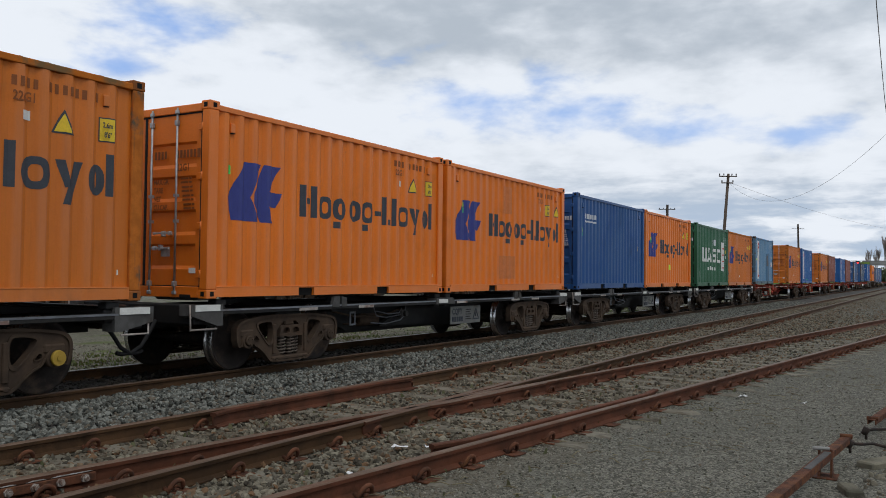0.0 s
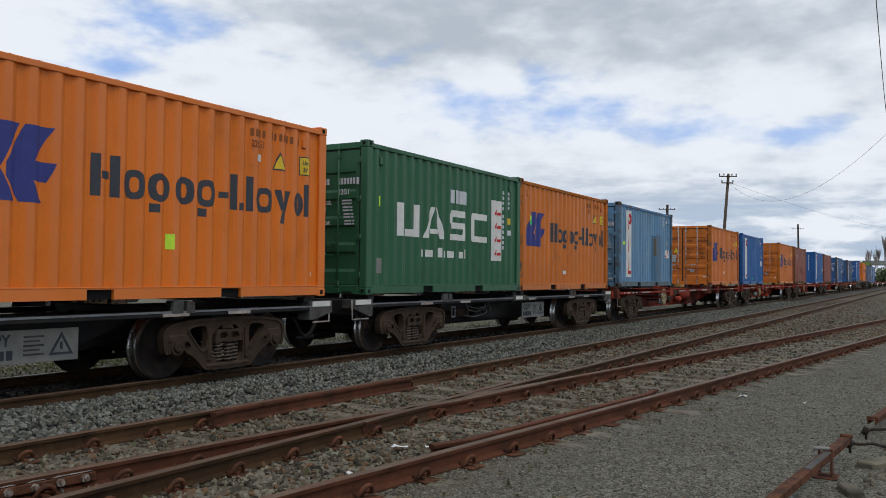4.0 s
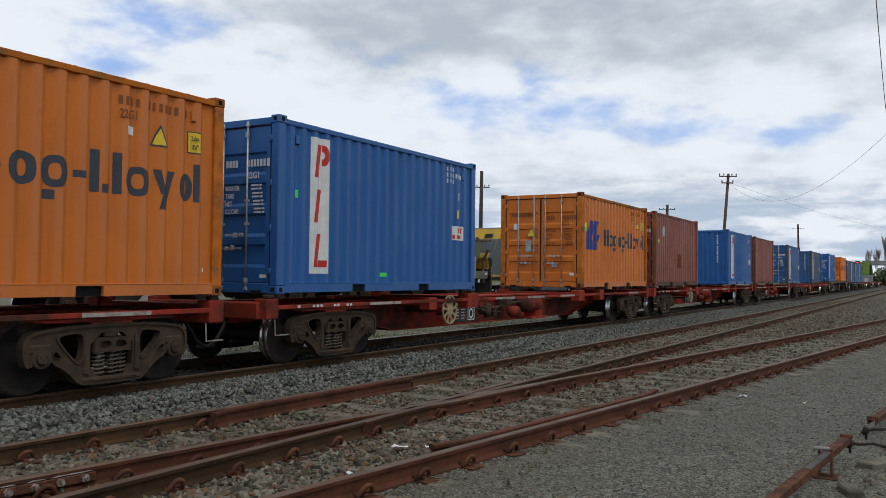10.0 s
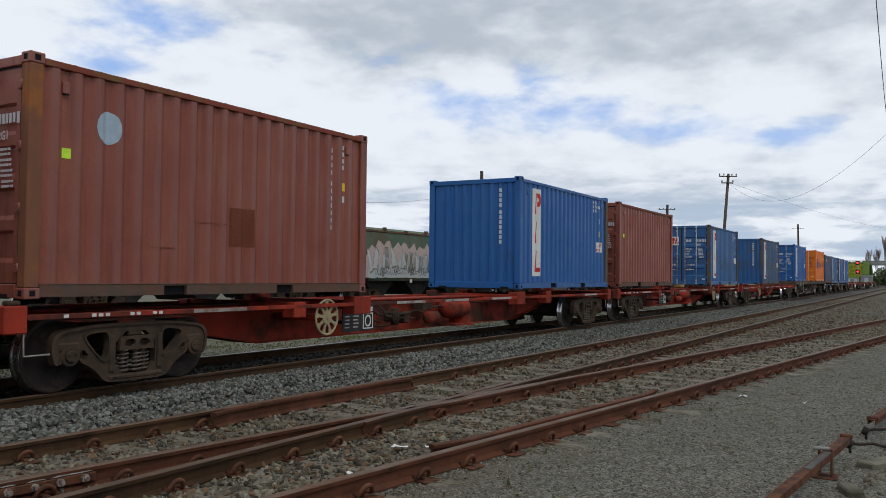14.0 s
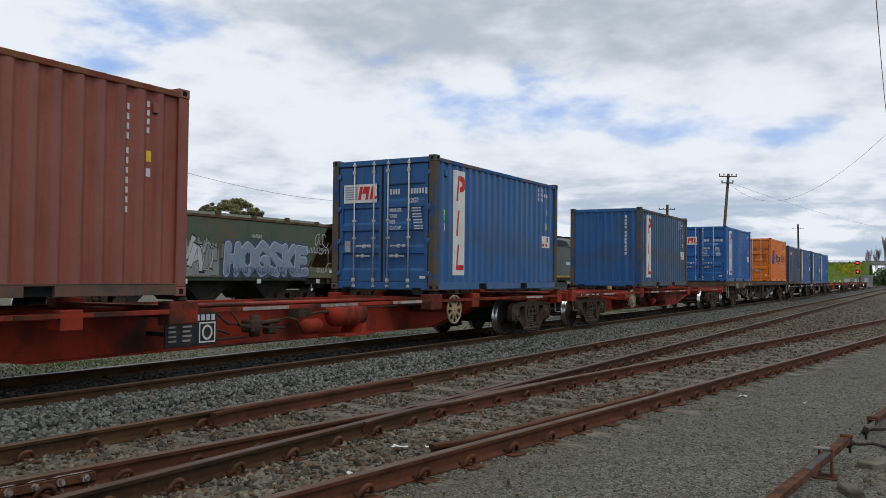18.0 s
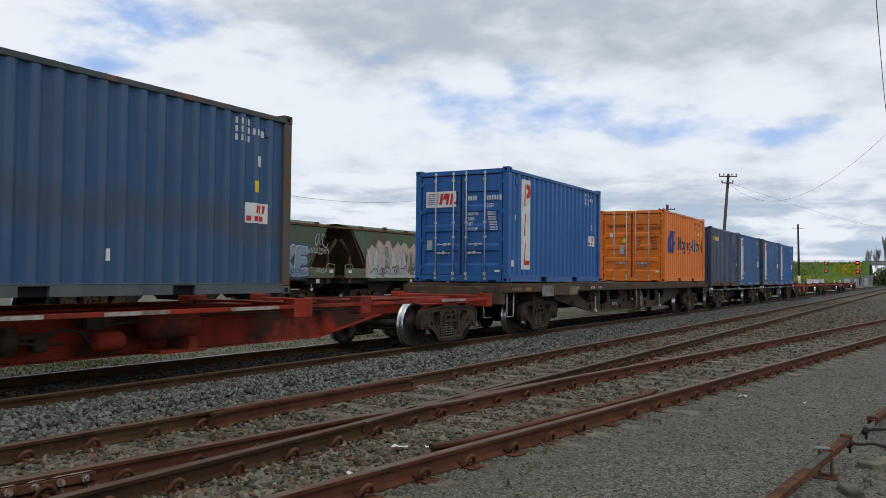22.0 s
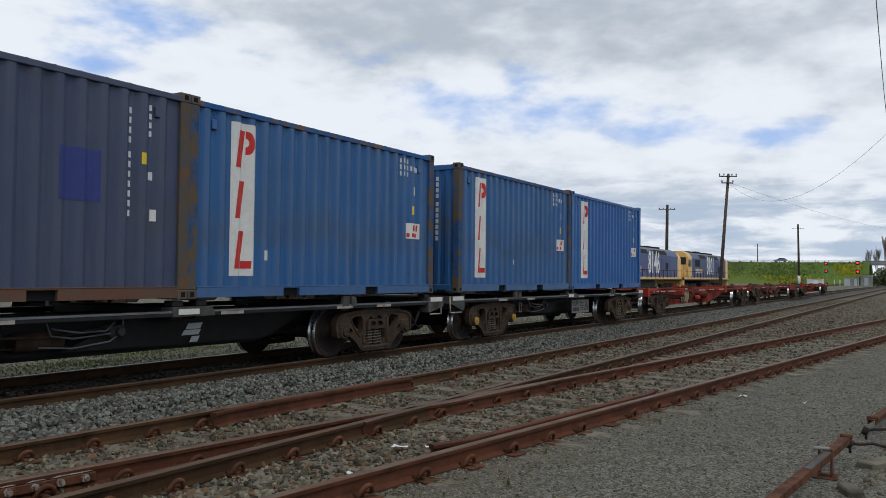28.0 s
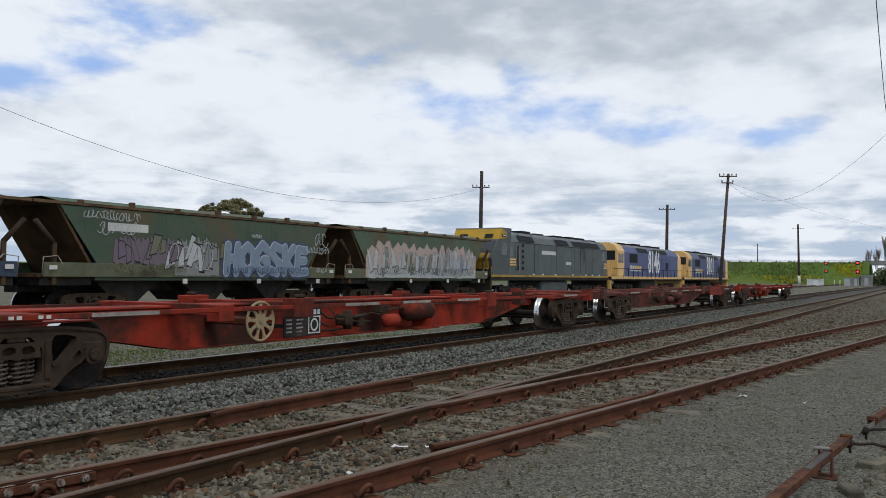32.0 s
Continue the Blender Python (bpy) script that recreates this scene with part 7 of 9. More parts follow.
def shards(w, x, z, wd, ht, y, colours, n, rnd, line=5):
    """Wild jagged strokes, overlapped, each with a thin dark edge."""
    for k in range(n):
        cx, cz = x + wd * (k + rnd.uniform(0, 1)) / n, z + ht * rnd.uniform(0.0, 0.35)
        h, b, lean = ht * rnd.uniform(0.45, 0.75), wd / n * rnd.uniform(0.5, 1.5), rnd.uniform(-0.35, 0.35)
        q = [(cx - b / 2, cz), (cx + b / 2 * rnd.uniform(0.3, 1.0), cz + rnd.uniform(-0.05, 0.12)), (cx + b / 2 + lean * h, cz + h * rnd.uniform(0.7, 1.0)), (cx + lean * h - b * rnd.uniform(0.0, 0.4), cz + h)]
        mx, mz = sum(a for a, _ in q) / 4, sum(c for _, c in q) / 4
        for name, grow, mat, lift in (("sprayed_edge", 1.16, SPRAY[line], 0.008), ("sprayed_shard", 1.0, SPRAY[rnd.choice(colours)], 0.0085)):
            bm = bmesh.new()
            bm.faces.new([bm.verts.new((mx + (a - mx) * grow, y - lift - 0.001 * (k % 12), mz + (c - mz) * grow)) for a, c in q])
            part(name, bm, mat, w)


def graffiti(w, y, spec, seed):
    rnd = noise1(seed)
    for kind, x, z, wd, ht, fill, edge, n in spec:
        if kind == "piece":
            step = wd / n
            for k in range(n):
                cx, lean = x + (k + 0.5) * step, rnd.uniform(-0.12, 0.12)
                cz, hh = z + rnd.uniform(-0.06, 0.06), ht * rnd.uniform(0.85, 1.1)
                for name, grow, mat, lift in (("sprayed_outline", 0.09, SPRAY[edge], 0.006), ("sprayed_shape", 0.0, SPRAY[fill if k % 3 or fill != 0 else 7], 0.010)):
                    bm = bmesh.new()
                    blob(bm, cx, cz, step * 0.96 + grow, hh + grow, y - lift - k * 0.0006, rnd, lean=lean)
                    part(name, bm, mat, w)
                bm = bmesh.new()
                blob(bm, cx + rnd.uniform(-0.1, 0.1) * step, cz + rnd.uniform(-0.15, 0.15) * hh, step * 0.22, hh * rnd.uniform(0.2, 0.45), y - 0.020, rnd, 8, lean)
                part("sprayed_inset", bm, SPRAY[edge], w)
        elif kind == "letters":
            big_letters(w, n, x, z, wd, ht, y, fill, edge, 2, rnd)
        elif kind == "shards":
            shards(w, x, z, wd, ht, y, fill, n, rnd, edge)
        elif kind == "ground":
            bm = bmesh.new()
            sprayed_ground(bm, x, z, wd, ht, y - 0.003 - 0.0015 * n, rnd)
            part("sprayed_field", bm, SPRAY[fill], w)
        else:
            bm = bmesh.new()
            scrawl(bm, x, z, wd, ht, y - 0.062, rnd)
            tagged(part("sprayed_scrawl", bm, SPRAY[fill], w), "thin sprayed scrawl", kind="stuff")


def hopper(x0, label, side_mat, spec, seed):
    """Covered grain hopper, 12.9 m over its sills; the ends slope in above open platforms."""
    L = 12.9
    w = thing("grain_hopper", label, "railway wagon", "grain hoppers on the siding", m=pose(x0, BACK_Y, BACK_R))
    hw, top, sill = 1.45, 3.20, 1.62
    bm = bmesh.new()
    # hold: side walls, sloping end sheets
    box(bm, 1.75, L - 1.75, -hw + 0.05, hw - 0.05, sill - 0.5, sill)
    part("hold_floor", bm, side_mat, w)
    for s in (-1, 1):
        bm = bmesh.new()
        prism(bm, [(0.55, top), (L - 0.55, top), (L - 1.75, sill), (1.75, sill)], s * hw, s * (hw - 0.04))
        part("side_wall", bm, side_mat, w)
    bm = bmesh.new()
    soft_box(bm, 0.1, L - 0.1, -0.30, 0.30, 0.78, 1.25, 0.02)
    # dark colour stands in for the shade under the hold
    part("centre_sill", bm, M_UNDER, w)
    for x, d in ((0.0, 1), (L, -1)):
        bm = bmesh.new()
        soft_box(bm, min(x + d * 0.1, x + d * 1.7), max(x + d * 0.1, x + d * 1.7), -1.30, 1.30, 0.98, 1.20, 0.02)
        part("end_beam", bm, M_UNDER, w)
    for a, b, d in ((0.46, 1.72, 1), (L - 0.46, L - 1.72, -1)):
        bm = bmesh.new()
        prism(bm, [(a, top + 0.02), (a + d * 0.10, top + 0.02), (b + d * 0.10, sill - 0.3), (b, sill - 0.3)], -hw + 0.05, hw - 0.05)
        part("end_sheet", bm, M_HOPPER_RUST, w, "rusty sloping end sheet")
    bm = bmesh.new()
    prism(bm, [(-0.25, top + 0.02), (L + 0.25, top + 0.02), (L + 0.25, top + 0.10), (-0.25, top + 0.10)], -hw - 0.03, hw + 0.03)
    part("roof_edge", bm, M_ROOF_RUST, w)
    bm = bmesh.new()
    a = [bm.verts.new((x, y, z)) for x in (0.5, L - 0.5) for y, z in ((-hw, top + 0.10), (-0.7, top + 0.26), (0.7, top + 0.26), (hw, top + 0.10))]
    for k in range(3):
        bm.faces.new((a[k], a[k + 1], a[k + 5], a[k + 4]))
    part("roof", bm, side_mat, w)
    for k in range(7):
        bm = bmesh.new()
        x = 1.2 + k * 1.75
        soft_box(bm, x - 0.05, x + 0.10, -hw - 0.02, -hw + 0.12, top + 0.10, top + 0.19 + 0.05 * (k % 2), 0.01)
        part("roof_latch", bm, M_HOPPER_RUST, w)
    for s in (-1, 1):
        bm = bmesh.new()
        soft_box(bm, 0.10, L - 0.10, min(s * (hw - 0.05), s * (hw + 0.012)), max(s * (hw - 0.05), s * (hw + 0.012)), 1.22, sill, 0.008)
        part("side_sill", bm, M_HOPPER_SILL if s < 0 and seed > 1 else side_mat, w)
        for k in range(6):
            bm = bmesh.new()
            x = 2.3 + k * 1.65
            soft_box(bm, x - 0.02, x + 0.02, s * (hw + 0.002), s * (hw + 0.03), sill, top, 0.004)
            if s > 0:
                part("side_rib", bm, side_mat, w)
            else:
                bm.free()
    for x, d in ((0.0, 1), (L, -1)):
        # end platform, slanting struts, uprights, ladder
        bm = bmesh.new()
        soft_box(bm, min(x, x + d * 1.6), max(x, x + d * 1.6), -1.35, 1.35, 1.20, 1.32, 0.01)
        part("end_platform", bm, M_HOPPER_RUST, w)
        for y in (-1.36, 1.36):
            bm = bmesh.new()
            tube(bm, (x - d * 0.12, y, 2.75), (x + d * 0.45, y, 2.12), 0.075, 8)
            part("end_strut", bm, M_BOGIE, w)
        for y in (-1.38, 1.38):
            bm = bmesh.new()
            soft_box(bm, x + d * 0.45 - 0.06, x + d * 0.45 + 0.06, y - 0.05, y + 0.05, 1.0, 2.15, 0.01)
            part("end_post", bm, M_HOPPER_RUST, w)
        bm = bmesh.new()
        path_tube(bm, [(x + d * 0.08, -1.42, 1.28), (x + d * 0.08, -1.46, 1.75), (x + d * 0.5, -1.46, 1.8), (x + d * 0.8, -1.44, 1.4)], 0.016, 6)
        part("grab_rail", bm, M_STRIP, w)
        bm = bmesh.new()
        box(bm, x + d * 0.35 - 0.12, x + d * 0.35 + 0.12, -hw - 0.06, -hw - 0.05, 1.42, 1.54)
        part("number_panel", bm, M_REFLECT, w)
        m = pose(x + d * 2.0, 0, 0)
        b = part("bogie", shared(("bogie", 0), m_bogie, M_BOGIE), None, w, "", m)
        for k in (-1, 1):
            part("wheelset", shared(("wheelset", 0), m_wheelset, [M_WHEEL, M_TREAD]), None, b, "", pose(k * 0.9, 0, WHEEL_R))
    for x in (3.2, 6.45, 9.7):
        bm = bmesh.new()
        prism(bm, [(x - 1.3, 1.22), (x + 1.3, 1.22), (x + 0.35, 0.45), (x - 0.35, 0.45)], -1.0, 1.0)
        # chutes coloured dark to paint the shade beneath the hopper
        part("discharge_chute", bm, M_UNDER, w)
    for x in (4.9, 8.3, 11.6):
        bm = bmesh.new()
        box(bm, x, x + 0.18, -hw - 0.08, -hw - 0.06, 1.02, 1.18)
        part("lamp_bracket", bm, M_REFLECT, w)
    bm = bmesh.new()
    box(bm, 2.1, 3.55, -hw - 0.01, -hw - 0.004, 2.56, 2.80) if seed == 2 else box(bm, 5.0, 5.6, -hw - 0.01, -hw - 0.004, 2.0, 2.12)
    part("name_panel", bm, M_REFLECT, w)
    graffiti(w, -hw - 0.015, spec, seed)
    return w


hopper(0.55, "grimy blue covered grain hopper", M_HOPPER_BLUE, [("scrawl", 9.0, 1.8, 2.6, 0.8, 0, 0, 1)], 1)
hopper(14.0, "faded green covered grain hopper with blue and silver graffiti", M_HOPPER,
       [("ground", 2.3, 1.62, 2.4, 0.85, 3, 0, 0), ("ground", 4.6, 1.28, 1.9, 1.25, 8, 0, 1), ("shards", 2.5, 1.62, 2.3, 0.95, (3, 3, 8, 4), 5, 9), ("shards", 4.3, 1.35, 1.9, 1.25, (8, 0, 7), 5, 9), ("shards", 5.7, 1.75, 1.0, 0.75, (4, 8), 5, 4),
        ("letters", 6.75, 1.42, 4.35, 0.95, 1, 0, "HOGSKE"), ("scrawl", 1.3, 2.85, 1.9, 0.28, 0, 0, 1), ("scrawl", 1.8, 2.42, 1.2, 0.4, 0, 0, 1), ("scrawl", 4.4, 1.40, 2.0, 0.9, 0, 0, 1), ("scrawl", 6.8, 1.36, 4.2, 0.25, 2, 0, 1),
        ("scrawl", 2.4, 1.36, 2.6, 0.26, 4, 0, 1), ("scrawl", 8.0, 2.62, 0.5, 0.12, 0, 0, 1), ("scrawl", 11.0, 2.15, 1.3, 0.25, 7, 0, 1), ("scrawl", 11.55, 2.4, 0.7, 0.6, 0, 0, 1), ("scrawl", 11.6, 1.42, 0.6, 0.2, 7, 0, 1)], 2)
hopper(27.45, "faded green covered grain hopper with pale pink and silver graffiti", M_HOPPER,
       [("ground", 1.5, 1.26, 9.9, 1.62, 6, 0, 0), ("ground", 1.7, 1.24, 9.6, 0.62, 7, 0, 1), ("shards", 1.8, 1.30, 3.0, 1.30, (8, 7, 0), 4, 9), ("shards", 4.4, 1.30, 3.2, 1.25, (8, 7, 0, 4), 8, 12), ("shards", 7.0, 1.30, 4.2, 1.55, (7, 0, 1, 6, 8), 8, 20),
        ("scrawl", 2.0, 1.45, 9.0, 0.9, 0, 0, 1), ("scrawl", 2.2, 1.35, 8.6, 0.4, 5, 0, 1), ("scrawl", 6.2, 1.5, 4.9, 0.9, 1, 0, 1)], 3)

M_LOCO_GREY = surface("dark_grey_engine_paint", (0.095, 0.113, 0.111), (0.078, 0.093, 0.093), 0.55, 0, 1.0, 40, (0.05, 0.045, 0.04), 0.55, 0.75, (0.04, 0.045, 0.045), 0.4, 0.06, 30)
M_LOCO_BLUE = surface("engine_blue_paint", (0.058, 0.074, 0.185), (0.072, 0.088, 0.200), 0.5, 0, 1.0, 40, (0.06, 0.06, 0.10), 0.58, 0.78, (0.04, 0.05, 0.13), 0.4, 0.06, 30)
M_LOCO_YELLOW = surface("engine_yellow_paint", (0.74, 0.48, 0.18), (0.66, 0.42, 0.16), 0.55, 0, 1.0, 40, (0.25, 0.17, 0.08), 0.58, 0.78)
M_LOCO_GOLD = surface("engine_gold_paint", (0.46, 0.27, 0.02), (0.38, 0.23, 0.02), 0.55, 0, 1.0, 40, (0.2, 0.13, 0.04), 0.58, 0.78)
M_LOCO_ROOF = surface("dusty_engine_roof", (0.17, 0.185, 0.20), (0.12, 0.13, 0.14), 0.7, 0, 0.8, 30, (0.07, 0.065, 0.06), 0.5, 0.7)
M_DULL_GOLD = surface("dull_gold_sill", (0.44, 0.29, 0.07), (0.32, 0.21, 0.06), 0.7, 0, 1.5, 30, (0.16, 0.11, 0.05), 0.55, 0.75)
M_GRILLE = plain("black_grille", (0.018, 0.019, 0.020), 0.7)


def glass_material():
    m, nt, b = shade_nodes("cab_glass")
    b.inputs["Base Color"].default_value = (0.02, 0.025, 0.03, 1)
    b.inputs["Roughness"].default_value = 0.08
    b.inputs["IOR"].default_value = 1.5
    return m


M_GLASS = glass_material()
M_NUMERAL = plain("white_numerals", (0.86, 0.86, 0.85), 0.5)


def plate_part(w, name, x0, x1, y, z0, z1, mat, t=0.01, label=""):
    bm = bmesh.new()
    box(bm, x0, x1, y - t, y, z0, z1)
    return part(name, bm, mat, w, label)


def engine(x0, L, label, body_mat, end_mat, stripe_mat, style):
    """A diesel engine; x 0 is its cab end, y 0 the middle, z 0 the top of the rail."""
    w = thing("diesel_locomotive", label, "locomotive", "diesel engines on the siding", m=pose(x0, BACK_Y, BACK_R))
    hw = 1.45
    deck, eave, roof = 1.42, 3.42, 4.05
    bm = bmesh.new()
    soft_box(bm, 0.15, L - 0.15, -hw, hw, 1.12, deck, 0.03)
    part("underframe", bm, M_UNDER, w)
    for s in (-1, 1):
        bm = bmesh.new()
        soft_box(bm, 0.2, L - 0.2, s * (hw + 0.004) - 0.012, s * (hw + 0.004) + 0.012, 1.24 if style != "grey" else 1.32, deck + 0.02, 0.004)
        part("deck_stripe", bm, stripe_mat if style != "grey" else M_DULL_GOLD, w, "yellow deck edge")
    sec = [(-hw, deck), (-hw, eave), (-hw + 0.25, roof - 0.22), (-0.75, roof), (0.75, roof), (hw - 0.25, roof - 0.22), (hw, eave), (hw, deck)]

    def hood(name, xa, xb, mat, grow=0.0, low=0.0):
        bm = bmesh.new()
        a = [bm.verts.new((xa, y * (1 + grow), z - low * (z > deck))) for y, z in sec]
        b = [bm.verts.new((xb, y * (1 + grow), z - low * (z > deck))) for y, z in sec]
        for k in range(len(sec) - 1):
            bm.faces.new((a[k], b[k], b[k + 1], a[k + 1])).material_index = 1 if k in (2, 3, 4) else 0
        bm.faces.new(a)
        bm.faces.new(b[::-1])
        return part(name, bm, [mat, M_LOCO_ROOF if name == "body" else mat], w)

    if style == "grey":
        hood("body", 2.3, L - 0.5, body_mat, 0.0, 0.10)
        # cab with raked screen
        bm = bmesh.new()
        prof = [(0.35, deck), (0.15, 2.35), (0.42, 2.62), (1.05, 3.40), (1.45, roof), (2.6, roof), (2.6, deck)]
        prism(bm, prof, -hw - 0.01, hw + 0.01)
        part("cab", bm, body_mat, w)
        bm = bmesh.new()
        prism(bm, [(1.06, 3.42), (1.42, roof - 0.03), (1.55, roof - 0.03), (2.1, roof - 0.30), (2.1, 3.55), (1.5, 3.42)], -hw - 0.02, hw + 0.02)
        part("cab_brow", bm, M_LOCO_GOLD, w, "gold cab roof edge")
        bm = bmesh.new()
        prism(bm, [(1.40, roof - 0.035), (1.46, roof + 0.025), (2.62, roof + 0.025), (2.62, roof - 0.10), (2.1, roof - 0.30), (1.58, roof - 0.035)], -hw - 0.03, hw + 0.03)
        part("cab_roof", bm, M_LOCO_ROOF, w)
        plate_part(w, "number_box", 1.45, 1.95, -hw - 0.025, 3.56, 3.72, M_GRILLE)
        plate_part(w, "number_bar", 1.52, 1.88, -hw - 0.038, 3.60, 3.68, M_REFLECT, 0.004)
        for x in (5.9, 9.3, 11.9, 13.6, 15.9, 18.0):
            plate_part(w, "panel_seam", x, x + 0.035, -hw - 0.012, 1.55, 3.35, M_GRILLE, 0.004)
        plate_part(w, "waist_seam", 3.0, 18.8, -hw - 0.012, 3.30, 3.325, M_GRILLE, 0.004)
        bm = bmesh.new()
        prism(bm, [(0.13, 1.75), (0.13, 2.35), (0.40, 2.62), (0.46, 2.62), (0.46, 1.75)], -1.25, 1.25)
        part("nose_panel", bm, M_LOCO_GOLD, w, "gold nose panel")
        for y0, y1 in ((-1.30, -0.68), (-0.62, -0.03), (0.03, 0.62), (0.68, 1.30)):
            bm = bmesh.new()
            bm.faces.new([bm.verts.new(c) for c in ((0.46, y0, 2.70), (0.46, y1, 2.70), (0.96, y1, 3.33), (0.96, y0, 3.33))])
            part("windscreen", bm, M_GLASS, w)
        for y0 in (-1.05, 0.55):
            bm = bmesh.new()
            bm.faces.new([bm.verts.new(c) for c in ((1.05, y0, 3.50), (1.05, y0 + 0.5, 3.50), (1.22, y0 + 0.5, 3.72), (1.22, y0, 3.72))])
            part("number_box", bm, M_GRILLE, w)
        plate_part(w, "side_window", 1.35, 2.05, -hw - 0.012, 2.55, 3.20, M_GLASS)
        plate_part(w, "cab_door", 2.35, 2.95, -hw - 0.006, deck, 3.25, body_mat)
        plate_part(w, "door_window", 2.45, 2.85, -hw - 0.02, 2.45, 3.05, M_GLASS)
        for x in (4.1,):
            for k in range(5):
                plate_part(w, "port_hole", x, x + 0.28, -hw - 0.006, 1.75 + k * 0.33, 1.93 + k * 0.33, M_GRILLE)
        for x in (2.45, 18.35):
            for k in range(3):
                plate_part(w, "warning_stripe", x, x + 0.85, -hw - 0.024, 1.98 + k * 0.15, 2.07 + k * 0.15, M_LOCO_YELLOW, 0.004)
        plate_part(w, "side_window", 18.0, 18.5, -hw - 0.012, 2.45, 3.15, M_GLASS)
        for k in range(5):
            plate_part(w, "handrail_bar", 3.25 + 0.11 * k, 3.29 + 0.11 * k, -hw - 0.03, 1.7, 3.1, M_STRIP if k in (0, 4) else M_GRILLE, 0.01)
        plate_part(w, "grab_panel", 3.55, 3.68, -hw - 0.01, 2.0, 3.0, M_STRIP)
        for a, b in ((3.8, 6.0), (9.4, 11.6), (12.4, 17.6)):
            bm = bmesh.new()
            bm.faces.new([bm.verts.new(c) for c in ((a, -hw - 0.004, eave - 0.03), (b, -hw - 0.004, eave - 0.03), (b, -hw + 0.245, roof - 0.30), (a, -hw + 0.245, roof - 0.30))])
            part("intake_grille", bm, M_GRILLE, w)
        for k, x in enumerate((6.5, 8.5, 10.5, 12.5, 14.6, 16.8)):
            plate_part(w, "body_door", x, x + 1.6, -hw - 0.004, 1.6, 3.1, body_mat, 0.006)
        plate_part(w, "logo_block", 7.0, 9.2, -hw - 0.018, 2.72, 2.95, M_REFLECT, 0.004)
        plate_part(w, "number_bar", 11.0, 11.9, -hw - 0.018, 2.15, 2.33, M_REFLECT, 0.004)
        for x in (5.6, 7.0, 9.0, 12.0, 14.5, 15.8, 17.2):
            plate_part(w, "sill_marker", x, x + 0.3, -hw - 0.03, 1.44, 1.53, M_REFLECT, 0.004)
        for x, h in ((6.5, 0.18), (8.6, 0.12), (11.8, 0.14), (14.0, 0.16), (16.0, 0.16), (18.3, 0.10)):
            bm = bmesh.new()
            soft_box(bm, x - 0.7, x + 0.7, -0.6, 0.6, roof - 0.12, roof - 0.1 + h, 0.03)
            part("roof_box", bm, M_GRILLE, w)
    else:
        hood("body", 2.9, L - 1.7, body_mat, 0.0, 0.06)
        for xa, xb in ((1.55, 3.2), (L - 3.2 + 1.3, L - 0.75)):
            hood("cab" if xa < 5 else "tail_end", xa, xb, end_mat, 0.012, 0.0 if xa < 5 else 0.2)
        bm = bmesh.new()
        prism(bm, [(0.25, deck), (0.25, 2.45), (0.40, 2.58), (1.6, 2.66), (1.6, deck)], -0.95, 0.95)
        part("nose", bm, end_mat, w)
        for y in (-1.28, 0.12):
            bm = bmesh.new()
            box(bm, 1.52, 1.545, y, y + 1.16, 2.70, 3.42)
            part("windscreen", bm, M_GLASS, w)
        plate_part(w, "side_window", 1.75, 2.30, -hw * 1.012 - 0.004, 2.50, 3.20, M_GLASS)
        plate_part(w, "side_window", 2.45, 2.95, -hw * 1.012 - 0.004, 2.50, 3.20, M_GLASS)
        plate_part(w, "cab_panel", 1.7, 3.1, -hw * 1.012 - 0.002, 1.55, 2.35, end_mat)
        plate_part(w, "side_grille", 4.6, 6.6, -hw - 0.006, 2.55, 3.25, M_GRILLE)
        for a, b in ((6.8, 9.8), (11.4, 15.8)):
            bm = bmesh.new()
            bm.faces.new([bm.verts.new(c) for c in ((a, -hw - 0.003, eave - 0.02), (b, -hw - 0.003, eave - 0.02), (b, -hw + 0.245, roof - 0.26), (a, -hw + 0.245, roof - 0.26))])
            part("intake_grille", bm, M_GRILLE, w)
        for k in range(5):
            plate_part(w, "name_block", 4.7 + k * 0.62, 5.20 + k * 0.62, -hw - 0.012, 2.02, 2.32, M_REFLECT if k < 2 else M_LOCO_YELLOW, 0.004)
        plate_part(w, "name_bar", 4.7, 7.7, -hw - 0.012, 1.88, 1.96, M_REFLECT, 0.004)
        part("fleet_number", text_mesh(style, 2.60, M_NUMERAL, 0.68, 0.022), None, w, "white numerals", pose(9.7, -hw - 0.012, 1.82) @ FACING)
        for k in range(6):
            plate_part(w, "body_door", 13.9 + k * 0.62, 14.4 + k * 0.62, -hw - 0.004, 1.6, 3.1, body_mat, 0.006)
        for x in (4.4, 6.7, 9.7, 13.7):
            plate_part(w, "panel_seam", x, x + 0.03, -hw - 0.010, 1.5, 3.35, M_UNDER, 0.004)
        plate_part(w, "side_recess", 15.2, 16.0, -hw - 0.008, 2.1, 2.7, M_GRILLE)
        for x in [0.5 + k * (L - 1.0) / 16 for k in range(17)]:
            bm = bmesh.new()
            tube(bm, (x, -hw - 0.02, deck - 0.05), (x, -hw - 0.02, deck + 0.62), 0.022, 6)
            part("handrail_post", bm, stripe_mat if x < 3 or x > L - 3 else M_UNDER, w)
        bm = bmesh.new()
        tube(bm, (0.5, -hw - 0.02, deck + 0.62), (L - 0.5, -hw - 0.02, deck + 0.62), 0.02, 6)
        part("handrail", bm, M_UNDER, w)
        for x, h in ((5.0, 0.10), (9.0, 0.16), (12.4, 0.12), (15.0, 0.12)):
            bm = bmesh.new()
            soft_box(bm, x - 0.9, x + 0.9, -0.7, 0.7, roof - 0.10, roof - 0.02 + h, 0.03)
            part("roof_box", bm, M_GRILLE, w)
